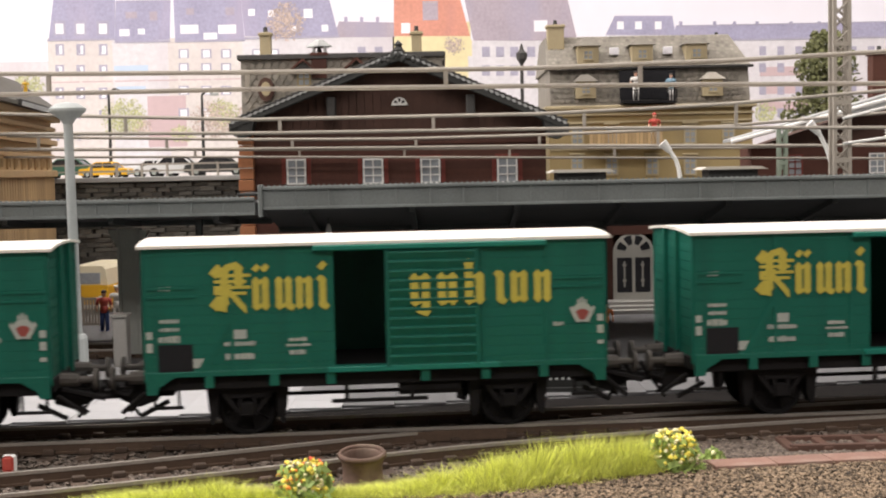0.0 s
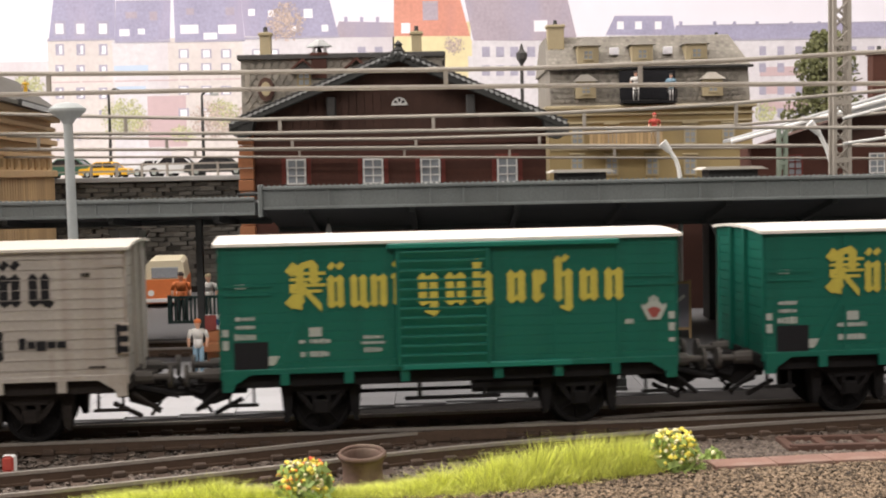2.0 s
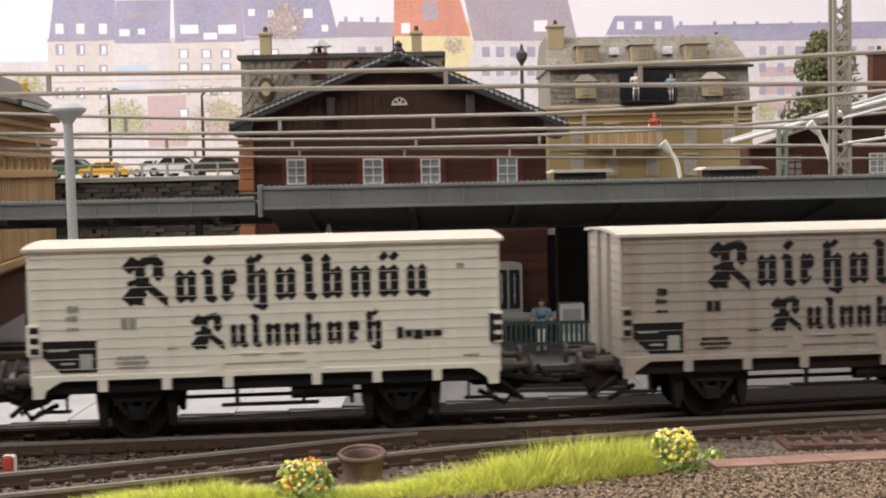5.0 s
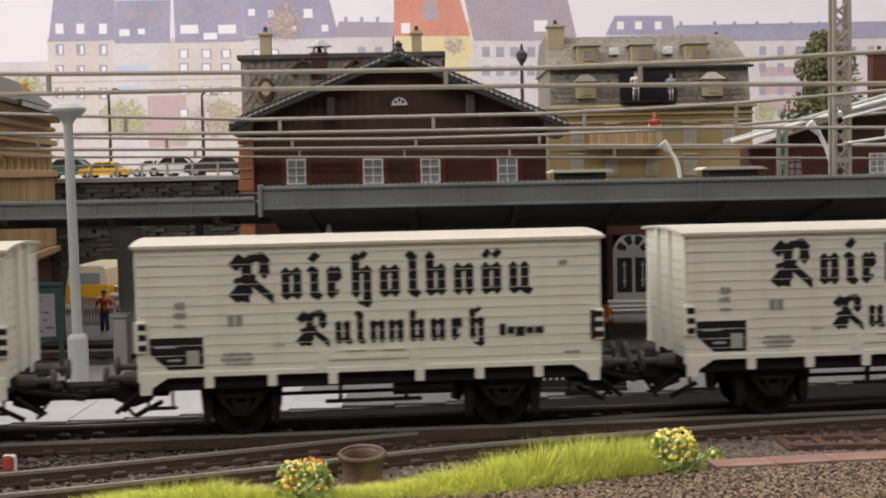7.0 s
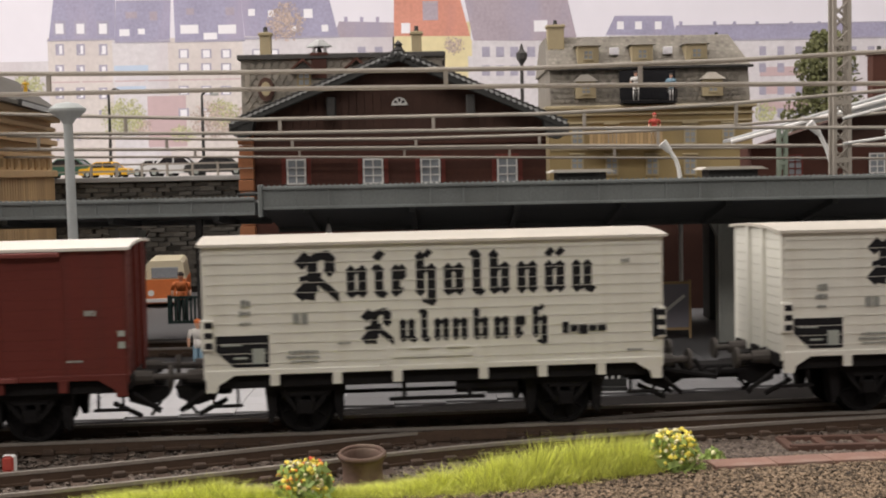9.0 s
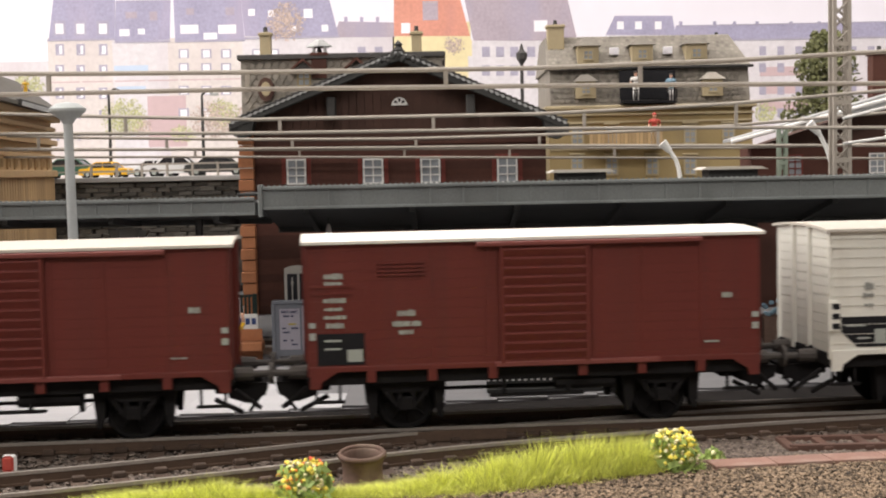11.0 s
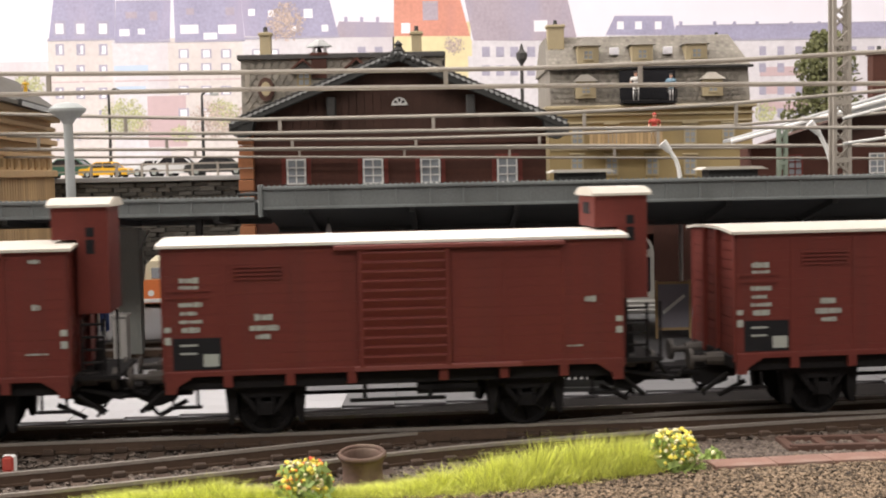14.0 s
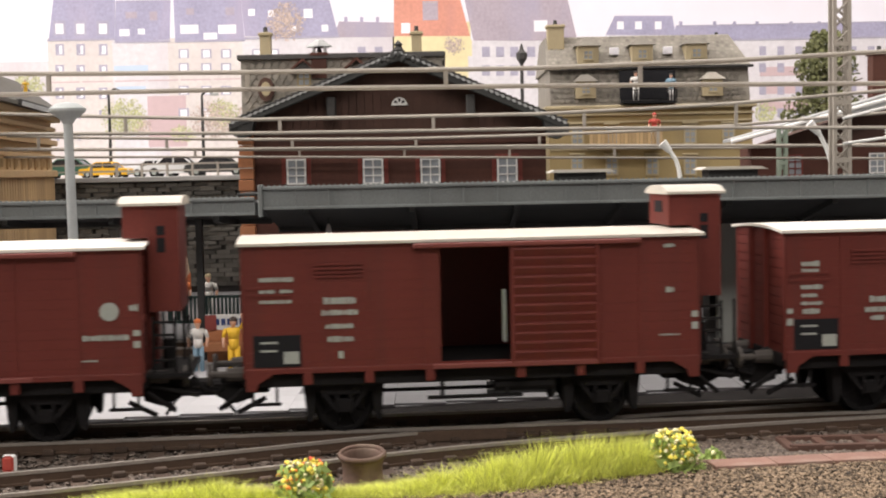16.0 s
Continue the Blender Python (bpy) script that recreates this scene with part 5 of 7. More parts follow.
def shell(t, material, door_x0, door_x1, open_front, dark, joint=0.03):
    """Side walls with the door opening through the near wall, ends and floor."""
    for sy in (-1, 1):
        bm = BM()
        y0, y1 = sorted((sy * W2, sy * (W2 - 0.8)))
        if sy < 0 and open_front:
            box(bm, -L2, door_x0, y0, y1, Z0, Z1)
            box(bm, door_x1, L2, y0, y1, Z0, Z1)
            box(bm, door_x0, door_x1, y0, y1, 36.6, Z1)
            box(bm, door_x0, door_x1, y0, y1, Z0, 14.2)
        else:
            box(bm, -L2, L2, y0, y1, Z0, Z1)
        wall = part("side_wall", bm, material, t)
        if sy > 0:
            continue
        n = 13
        s = (Z1 - Z0) / n
        made = {}
        for i in range(n):
            za = Z0 + i * s
            spans = [(-L2 + 0.2, L2 - 0.2)]
            if open_front and za > 14.2 - s and za + s < 36.6 + s:
                spans = [(-L2 + 0.2, door_x0), (door_x1, L2 - 0.2)]
            for a, c in spans:
                if (a, c) not in made:
                    made[a, c] = part("plank", box(BM(), a, c, -W2 - 0.16, -W2, joint, s - joint), material, wall)
                    made[a, c].location = (0, 0, za * MM)
                else:
                    share(made[a, c], "plank", wall, 0, 0, za)
    for sx in (-1, 1):
        bm = BM()
        box(bm, *sorted((sx * L2, sx * (L2 - 0.8))), -W2 + 0.8, W2 - 0.8, Z0, Z1)
        wall = part("end_wall", bm, material, t)
        end_posts(wall, sx, material)
        s = (Z1 - Z0) / 13
        first = None
        for i in range(13):
            if first is None:
                first = part("plank", box(BM(), *sorted((sx * L2, sx * (L2 + 0.25))), -W2 + 0.3, W2 - 0.3, 0.1, s - 0.1), material, wall)
                first.location = (0, 0, Z0 * MM)
            else:
                share(first, "plank", wall, 0, 0, Z0 + i * s)
    part("floor_board", box(BM(), -L2, L2, -W2 + 0.8, W2 - 0.8, 12.6, 13.4), dark, t, "dark wagon floor")


def side_frame(t, material, posts, zb=10.6):
    """Sole bar brackets and corner posts on both sides."""
    for sy in (-1, 1):
        bm = box(BM(), -L2, L2, *sorted((sy * (W2 - 0.3), sy * (W2 + 0.5))), 12.8, 13.9, 0.12)
        for x in posts:
            box(bm, x - 0.9, x + 0.9, *sorted((sy * (W2 - 0.4), sy * (W2 + 0.55))), zb, 13.1, 0.1)
        for sx in (-1, 1):
            prism(bm, [(sx * L2, 9.6), (sx * (L2 - 2.0), 9.6), (sx * (L2 - 2.4), 11.0), (sx * (L2 - 5.5), 12.9), (sx * L2, 12.9)], *sorted((sy * (W2 - 0.5), sy * (W2 + 0.5))))
        part("sole_bar", bm, material, t)


MARKS = random.Random(4)


def bars(t, rows, material, name="marking_bar", y=None):
    y = -W2 - 0.32 if y is None else y
    for x0, x1, z0, z1 in rows:
        bm = BM()
        if name == "marking_bar" and z1 - z0 < 1.7 and x1 - x0 > 1.6:
            x = x0
            while x < x1 - 0.2:
                w = min(x1 - x, MARKS.choice((0.4, 0.5, 0.7, 1.0)))
                d = MARKS.uniform(0, 0.22) * (z1 - z0)
                box(bm, x, x + w, y - 0.06, y + 0.1, z0 + d * 0.5, z1 - d)
                x += w + MARKS.choice((0.1, 0.14, 0.2))
        else:
            box(bm, x0, x1, y - 0.06, y + 0.1, z0, z1)
        part(name, bm, material, t)


def door_panel(t, x0, x1, material, name="sliding_door", n=12):
    bm = box(BM(), x0, x1, -W2 - 1.0, -W2 - 0.35, 13.6, 36.6)
    d = part(name, bm, material, t, "ribbed sliding door")
    for a in (x0, x1 - 0.8):
        part("door_stile", box(BM(), a, a + 0.8, -W2 - 1.35, -W2 - 0.95, 13.6, 36.6, 0.08), material, d)
    s = 22.2 / n
    first = None
    for k in range(n):
        if first is None:
            first = part("plank", prism(BM(), [(-W2 - 1.0, 0.1), (-W2 - 1.08, 0.15), (-W2 - 1.55, s - 0.5), (-W2 - 1.5, s - 0.3), (-W2 - 1.0, s - 0.15)], x0 + 0.8, x1 - 0.8, "x"), material, d)
            first.location = (0, 0, 14.3 * MM)
        else:
            share(first, "plank", d, 0, 0, 14.3 + k * s)
    return d


def cabin(t, material, roofm):
    """Brakeman's cabin on the leading end."""
    bm = BM()
    x0, x1 = L2 + 0.9, L2 + 7.0
    y0, y1 = -7.8, 7.8
    zb, zt = 25.0, 46.0
    box(bm, x0 - 4.8, x1, y0, y1, 41.6, zt)
    box(bm, x0 - 4.8, x0, y0, y1, 39.6, 41.6)
    box(bm, x0 - 4.8, x1, y0, y1, zt, 46.7)
    c = part("brake_cabin", bm, material, t, "red-brown brakeman's cabin")
    for q in ((x0, x1, y0, y0 + 0.7), (x0, x1, y1 - 0.7, y1), (x0, x0 + 0.6, y0 + 0.7, y1 - 0.7), (x1 - 0.6, x1, y0 + 0.7, y1 - 0.7)):
        part("cabin_wall", box(BM(), *q, zb, 41.6), material, c)
    w = BM()
    box(w, x0 + 1.8, x0 + 3.4, y0 - 0.15, y0 + 0.2, 36.8, 39.6)
    box(w, x0 + 1.8, x0 + 3.4, y0 - 0.15, y0 + 0.2, 40.2, 42.0)
    box(w, x0 - 4.95, x0 - 4.7, -3, 3, 42.2, 44.6)
    part("cabin_window", w, BLACKP, c, "small dark cabin window")
    bm = BM()
    pr = [(y0 - 1.0, 46.5), (y0 + 1.5, 47.4), (-3, 47.8), (3, 47.8), (y1 - 1.5, 47.4), (y1 + 1.0, 46.5), (y1 + 1.0, 46.0), (y0 - 1.0, 46.0)]
    prism(bm, pr, x0 - 5.5, x1 + 0.8, "x")
    part("cabin_roof", bm, roofm, c, "pale arched cabin roof")
    bm = BM()
    box(bm, L2 + 0.5, L2 + 9.0, -12, 12, 12.4, 13.2)
    for z in (15.5, 18, 20.5, 23):
        box(bm, L2 + 2.0, L2 + 6.0, -11.4, -10.4, z, z + 0.4)
    for x in (L2 + 1.8, L2 + 6.0):
        rod(bm, (x, -10.9, 13), (x, -10.9, 24.2), 0.3)
        rod(bm, (x, 8.0, 13), (x, 8.0, 24.2), 0.3)
    rod(bm, (L2 + 8.7, -11, 13), (L2 + 8.7, -11, 24.5), 0.3)
    rod(bm, (L2 + 4, -3, 13), (L2 + 4, -3, 19), 1.2, 1.0, 10)
    part("end_platform", bm, BLACK, t, "black end platform with steps")


def green_wagon(opened):
    t = thing("goods_wagon", "green beer wagon, yellow emblem, " + ("sliding door open" if opened else "door closed") + ", on track", "goods wagon", group="goods train")
    dx = (-8.6, 3.4)
    shell(t, GREEN, *dx, opened, BLACK, 0.02)
    side_frame(t, GREEN, (-33, -20.5, -9.5, 9, 21, 32.5))
    roof(t, ROOFW)
    ox = 12.4 if opened else 0.0
    door_panel(t, dx[0] - 2.4 + ox, 7.4 + ox, GREEN)
    part("door_rail", box(BM(), -12.5, 33.2, -W2 - 1.6, -W2 - 0.2, 36.7, 37.8, 0.2), GREEN_BRIGHT, t, "bright green door track")
    part("door_sill", box(BM(), -10.0, 23.5, -W2 - 1.3, -W2 - 0.2, 12.9, 14.0, 0.15), GREEN_BRIGHT, t, "green door sill rail")
    bm = BM()
    for x0, x1 in ((-44.6, -35), (33.6, 44.6)):
        for z in (28.2, 29.9):
            part("side_strap", box(BM(), x0, x1, -W2 - 0.45, -W2, z, z + 0.5), GREEN, t)
    prism(bm, [(-35.5, 13.5), (-33.5, 13.5), (-28, 25), (-29, 25)], -W2 - 0.4, -W2 - 0.05)
    for x in (-28.4, -12.6, 8.8, 20.6, 33.2):
        part("upright_strap", box(BM(), x - 0.35, x + 0.35, -W2 - 0.4, -W2, 13.5, 38.0), GREEN, t)
    part("side_strap", bm, GREEN, t)
    bm = BM()
    strokes(bm, -32.0, -9.6, 25.7, 6.0, -W2 - 0.42, "b-a-un-d")
    for k in range(4):
        box(bm, -31.6, -25.4 + 0.8 * (k % 2), -W2 - 0.5, -W2 - 0.36, 28.6 + 1.15 * k, 29.2 + 1.15 * k)
    part("lettering", bm, YELLOW, t, "yellow painted ornamental shapes")
    bm = BM()
    strokes(bm, -7.0 + (12.9 if opened else 0), 8.4 + (12.9 if opened else 0), 25.7, 6.0, -W2 - 1.35, "g-o-T")
    part("lettering", bm, YELLOW, t, "yellow painted ornamental shapes")
    bm = BM()
    strokes(bm, 10.6 if not opened else 23.0, 34.6, 25.7, 6.0, -W2 - 0.42, "o-c-f-o-n" if not opened else "i-o-n")
    part("lettering", bm, YELLOW, t, "yellow painted ornamental shapes")
    bars(t, [(-42.2, -38.5, 23.4, 24.2), (-42.2, -38.5, 21.8, 22.6), (-42.4, -38.4, 19.6, 21), (-42.2, -40, 29.6, 30.6),
             (-28.5, -25.6, 20, 21.8), (-30, -24.0, 18.6, 19.6), (-29.8, -24.2, 16.0, 17.2), (-17.5, -13.8, 19.2, 20), (-18, -13.4, 18.2, 18.8), (-17.4, -14, 16.6, 17.6),
             (34.6, 36.6, 20.6, 21.6), (43.4, 44.6, 21.4, 22.8), (43.4, 44.6, 19, 20.6), (43.4, 44.6, 16.8, 17.6), (-44.8, -43.6, 20.4, 21.8), (-44.8, -43.6, 17.8, 19.6), (-36, -33.8, 14.6, 16.4)], GREYP, "marking_bar")
    bars(t, [(-42.6, -36.0, 13.9, 19.2)], BLACKP, "black_panel", -W2 - 0.24)
    ring = [(40.4 + 2.1 * math.cos(a), 23.2 + 1.9 * math.sin(a)) for a in [2 * math.pi * k / 12 for k in range(12)]]
    e = part("emblem", prism(BM(), ring, -W2 - 0.4, -W2 - 0.15), GREYP, t, "round pale emblem")
    ring = [(40.4 + 1.5 * math.cos(a), 22.8 + 1.1 * math.sin(a)) for a in [2 * math.pi * k / 10 for k in range(10)]]
    part("emblem_centre", prism(BM(), ring, -W2 - 0.47, -W2 - 0.38), REDP, e)
    bm = BM()
    for k in range(3):
        box(bm, 39.4 + 0.7 * k, 39.9 + 0.7 * k, -W2 - 0.4, -W2 - 0.15, 24.6, 26.2 - 0.4 * abs(k - 1))
    for k in (-1, 1):
        prism(bm, [(40.4 + k * 0.3, 21.4), (40.4 + k * 2.2, 24.6), (40.4 + k * 2.6, 24.0), (40.4 + k * 1.2, 21.2)], -W2 - 0.52, -W2 - 0.42)
    part("emblem_crown", bm, GREYP, e)
    return t, underframe(t, GREEN, BLACK)


def cream_wagon(dirty):
    body = GREYW if dirty else CREAM
    t = thing("goods_wagon", ("weathered grey" if dirty else "clean cream-white") + " boarded beer wagon with black lettering on the main track", "goods wagon", group="goods train")
    shell(t, body, -8, 8, False, BLACK, 0.07)
    s = (Z1 - Z0) / 13
    # Body-coloured strips cross the lettering where light catches the plank joints.
    joint_line = part("joint_light_strip", box(BM(), -L2 + 0.3, L2 - 0.3, -W2 - 0.31, -W2 - 0.1, -0.045, 0.045), body, t, "thin strip for the light caught along a plank joint")
    joint_line.location = (0, 0, (Z0 + s) * MM)
    for i in range(2, 13):
        share(joint_line, "joint_light_strip", t, 0, 0, Z0 + i * s)
    side_frame(t, body, (-31.8, -19.7, -7.9, 9.1, 20.9, 32.7))
    roof(t, ROOFG)
    for x in (-32.4, -20.8, 19.6, 31.0):
        part("upright_strap", box(BM(), x - 0.5, x + 0.5, -W2 - 0.205, -W2, 13.5, 38.0), body, t)
    part("side_strap", box(BM(), -10, 9, -W2 - 0.5, -W2, 15.4, 16.0), body, t)
    part("side_strap", prism(BM(), [(-11.6, 14), (-9, 14), (-8.0, 17), (-10, 17.6)], -W2 - 0.5, -W2), body, t)
    part("side_strap", prism(BM(), [(7.0, 14), (9.6, 14), (8.6, 17.6), (7, 17)], -W2 - 0.5, -W2), body, t)
    for x in (-5.5, 2.0):
        part("grab_rail", box(BM(), x, x + 4.2, -W2 - 0.7, -W2 - 0.3, 17.0, 17.5, 0.1), body, t)
    for x0, x1 in ((-45, -39), (41, 45)):
        part("side_strap", box(BM(), x0, x1, -W2 - 0.4, -W2, 34.6, 35.0), body, t)
    bm = BM()
    strokes(bm, -27.0, 31.6, 27.6, 5.8, -W2 - 0.22, "b-o-d-c-f-o-t-T-n-a-u")
    part("lettering", bm, BLACKP, t, "black painted ornamental shapes")
    bm = BM()
    strokes(bm, -14.4, 22.4, 18.6, 4.2, -W2 - 0.22, "b-u-t-nn-T-o-c-f")
    part("lettering", bm, BLACKP, t, "black painted ornamental shapes")
    bars(t, [(25.0, 26.2, 19.2, 21.4), (26.6, 28.0, 19.4, 20.7), (28.3, 30.0, 18.9, 20.7), (30.3, 31.8, 19.4, 20.6), (32.1, 33.8, 19.4, 20.6)], BLACKP, "small_lettering", -W2 - 0.42)
    bars(t, [(-38, -36, 26, 27.6), (-38.4, -36, 24.4, 25.4), (-38.2, -36, 22.6, 23.2), (-28.0, -26.8, 22.6, 24.6), (-26.4, -25.2, 22.6, 24.6),
             (-29, -23.4, 16.8, 17.4), (-29.4, -23, 15.8, 16.4), (-28.6, -23.6, 15.0, 15.4), (38, 41, 15.2, 15.7), (-19.4, -17, 18.4, 18.7), (37, 38.6, 32.8, 33.8)], POSTG if not dirty else DIRTY, "marking_bar", -W2 - 0.42)
    part("black_panel", prism(BM(), [(-39.6, 14.4), (-32.8, 14.4), (-32.8, 20.6), (-43.0, 20.6), (-43.0, 17.6)], -W2 - 0.3, -W2 - 0.1), BLACKP, t)
    bars(t, [(-36.0, -33.6, 15.0, 18.0), (-39.6, -37.0, 16.0, 16.4), (-42.0, -38, 18.6, 18.9)], GREYP, "panel_marking")
    bars(t, [(-43.2, -32.4, 20.6, 21.2)], body, "panel_rim", -W2 - 0.4)
    for sx in (-1, 1):
        bm = BM()
        x = sx * (L2 - 0.4)
        box(bm, x - 1.2, x + 1.2, -W2 - 0.9, -W2 + 0.3, 17.8, 23.8, 0.1)
        c = part("lamp_bracket", bm, body, t)
        bm = BM()
        for k in range(3):
            box(bm, x - 0.5, x + 1.1, -W2 - 1.0, -W2 - 0.2, 18.2 + k * 2.0, 19.4 + k * 2.0, 0.1)
        if sx > 0:
            box(bm, x - 1.3, x - 0.5, -W2 - 1.0, -W2 - 0.2, 17.9, 23.7, 0.1)
        part("bracket_slot", bm, BLACKP, c, "black slot")
    return t, underframe(t, body, DIRTY if dirty else BLACK)


def red_wagon(opened, with_cabin, variant):
    t = thing("goods_wagon", "red-brown covered goods wagon" + (", door open" if opened else ", door closed") + (", brakeman's cabin" if with_cabin else "") + ", on the main track", "goods wagon", group="goods train")
    dx = (-6.8, 7.5)
    shell(t, RED, *dx, opened, BLACK, 0.012)
    side_frame(t, RED, (-33, -21, -9, 9, 21, 33))
    roof(t, ROOFW if variant % 2 else ROOFG)
    ox = 14.4 if opened else 0.0
    door_panel(t, dx[0] - 0.6 + ox, 10.4 + ox, RED)
    part("door_rail", box(BM(), -12.0, 33.2, -W2 - 1.6, -W2 - 0.2, 36.7, 37.7, 0.2), REDL, t, "red-brown door track")
    part("door_sill", box(BM(), -8.5, 24.5, -W2 - 1.3, -W2 - 0.2, 12.9, 13.9, 0.15), REDL, t, "red-brown door sill rail")
    for z in (28.0, 29.4):
        part("side_strap", box(BM(), -44.6, -36, -W2 - 0.45, -W2, z, z + 0.5), RED, t)
    for k in range(4):
        part("vent_slat", box(BM(), -31.5, -22, -W2 - 0.5, -W2, 31.4 + k * 0.8, 31.8 + k * 0.8), RED, t)
    for x in (-33.4, -20.6, -9.6, 11.4, 21.4, 33.2):
        part("upright_strap", box(BM(), x - 0.35, x + 0.35, -W2 - 0.35, -W2, 13.5, 38.0), RED, t)
    rows = [(-41.8, -38.2, 31, 32.2), (-41.8, -38.2, 29.6, 30.6), (-42, -37.6, 26.4, 27.4), (-41.8, -38.4, 24.8, 25.6), (-42, -37.6, 23.2, 24), (-41.6, -38.2, 21.4, 22.6),
            (37.4, 39.6, 25.2, 26.5), (33.8, 36.8, 16.4, 16.8), (43.6, 44.9, 21.2, 22.3), (43.6, 44.9, 18.9, 20.2), (-44.9, -43.7, 21.6, 22.6), (-44.9, -43.7, 19.2, 20.6)]
    if variant == 2:
        rows = [(-42, -35.4, 30.8, 31.8), (-42, -39, 28.6, 29.4), (-38, -35.4, 28.6, 29.4), (-42, -35.6, 26.6, 27.4), (-29.6, -23.4, 26.2, 27.6), (-30, -23, 24.0, 25.2), (-29.4, -23.6, 21.4, 22.4), (-29, -24, 18.8, 20.0), (-27, -26, 15.6, 17),
                (38, 40.2, 35.6, 36.4), (38.4, 40, 26.6, 27.8), (37, 41.4, 18.0, 18.4), (43.6, 44.9, 21.6, 22.8), (43.6, 44.9, 19.2, 20.6)]
    else:
        rows += [(-27.6, -24.2, 23.4, 24.8), (-28.6, -23.0, 21.4, 22.6), (-27.4, -24.4, 19.8, 20.8)]
        if variant == 3:
            rows += [(34.0, 43, 20.4, 21.6), (43, 44.6, 26, 27.4)]
            ring = [(39.2 + 1.8 * math.cos(a), 26.0 + 1.8 * math.sin(a)) for a in [2 * math.pi * k / 16 for k in range(16)]]
            part("emblem", prism(BM(), ring, -W2 - 0.4, -W2 - 0.15), GREYP, t, "round pale emblem")
    bars(t, rows, GREYP, "marking_bar")
    bars(t, [(-43.4, -34.2, 14.2, 20.4)], BLACKP, "black_panel", -W2 - 0.24)
    bars(t, [(-37.6, -34.6, 14.8, 17.2), (-42, -38.6, 18.8, 19.2), (-42, -38.8, 17.2, 17.6)], GREYP, "panel_marking")
    if opened:
        part("inner_post", box(BM(), 5.8, 6.5, -W2 + 1.6, -W2 + 2.4, 17.5, 28.0, 0.1), GREYP, t, "pale post inside the open door")
    if with_cabin:
        cabin(t, RED, ROOFG)
    return t, underframe(t, RED, BLACK)


TRAIN = []
for made, centre in ((green_wagon(True), 96.7), (green_wagon(True), -11.5), (green_wagon(False), -119.7), (cream_wagon(True), -227.9), (cream_wagon(False), -343.0), (cream_wagon(False), -450.8),
                     (cream_wagon(False), -566.0), (red_wagon(False, False, 1), -671.1), (red_wagon(False, False, 0), -776.5), (red_wagon(False, True, 1), -889.7), (red_wagon(True, True, 2), -997.8), (red_wagon(False, True, 3), -1107.6)):
    if TRAIN:
        ahead = TRAIN[-1][2] - 46.4 - (centre + 46.4)
        if ahead > 15:
            bm = box(BM(), L2 + 0.4, L2 + ahead, -3.4, 3.0, 7.2, 10.0, 0.3)
            box(bm, L2 + 4, L2 + ahead - 2, -6.2, -3.4, 8.4, 9.4, 0.2)
            for k in range(3):
                tube(bm, [(L2 + 2 + 3.5 * k, -7, 11.8), (L2 + 4 + 3.5 * k, -7, 9.0), (L2 + 6.5 + 3.5 * k, -6.6, 8.2), (L2 + 8.5 + 3.2 * k, -6, 10.0)], 0.5, 6)
            rod(bm, (L2 + 1, -9, 10.4), (L2 + ahead * 0.6, -8, 8.2), 0.6, 0.6, 6)
            part("drawbar", bm, BLACK, made[0], "black drawbar and hoses")
    TRAIN.append((made[0], made[1], centre))

# ---- overhead wires ----
def wire_pair(y, upper, lower, droppers, r=0.5):
    """Carrying wire and contact wire through the points (x, z), with droppers between them."""
    t = thing("catenary_wire", "tan-grey overhead contact wire with droppers", "overhead wire", group="overhead wires")
    for name, pts in (("carrying_wire", upper), ("contact_wire", lower)):
        part(name, tube(BM(), [(x, y, z) for x, z in pts], r), WIREM, t)
    for x in droppers:
        zu = float(np.interp(x, [q[0] for q in upper], [q[1] for q in upper]))
        zl = float(np.interp(x, [q[0] for q in lower], [q[1] for q in lower]))
        part("dropper", box(BM(), x - r * 0.95, x + r * 0.95, y - r * 0.7, y + r * 0.7, zl - r * 0.4, zu + r * 0.4), WIREM, t)

wire_pair(6, [(-115.8, 74.3), (-80.3, 73.6), (-38.8, 73.1), (20.4, 72.8), (61.9, 73.6), (93.6, 74.8), (115.2, 75.7)], [(-116.0, 69.4), (-92.3, 69.5), (-38.9, 69.6), (20.4, 69.1), (61.9, 68.6), (115.2, 67.8)], (-82.0, -40.3, 1.3, 42.1), 0.5)
wire_pair(140, [(-170.5, 73.5), (-109.6, 70.6), (-57.4, 68.5), (-13.8, 68.5), (29.8, 68.5), (64.6, 69.5), (90.8, 70.5), (125.7, 72.8), (169.2, 75.6)], [(-170.8, 66.2), (-57.5, 64.3), (-13.9, 64.1), (29.7, 63.9), (73.3, 63.4), (169.3, 61.5)], (-97.2, -49.6, -2.2, 44.4, 91.3), 0.55)
wire_pair(215, [(-201.3, 69.2), (-129.5, 66.1), (-67.9, 64.2), (-16.5, 63.4), (35.0, 63.8), (76.1, 64.6), (106.9, 65.9), (148.1, 68.5), (199.4, 71.6)], [(-201.6, 63.0), (-98.8, 61.2), (-16.5, 60.3), (34.9, 59.9), (199.5, 56.8)], (-99.8, -54.1, -9.1, 35.9, 79.1, -146.4), 0.55)
wire_pair(222, [(-204.4, 64.0), (-68.9, 60.5), (35.4, 59.2), (108.4, 57.8), (202.3, 58.4)], [(-204.5, 60.5), (-69.0, 58.0), (202.3, 51.9)], (-90.8, -52.3, -13.5, 25.3, 64.1), 0.45)


# ---- platform lamp ----
lp = thing("platform_lamp", "pale grey platform lamp with a flat mushroom head", "lamp", -94.1, 66, FLOOR)
lp.matrix_world = pose(-94.1 * MM, 66 * MM, FLOOR * MM, 0, -0.5, 0)
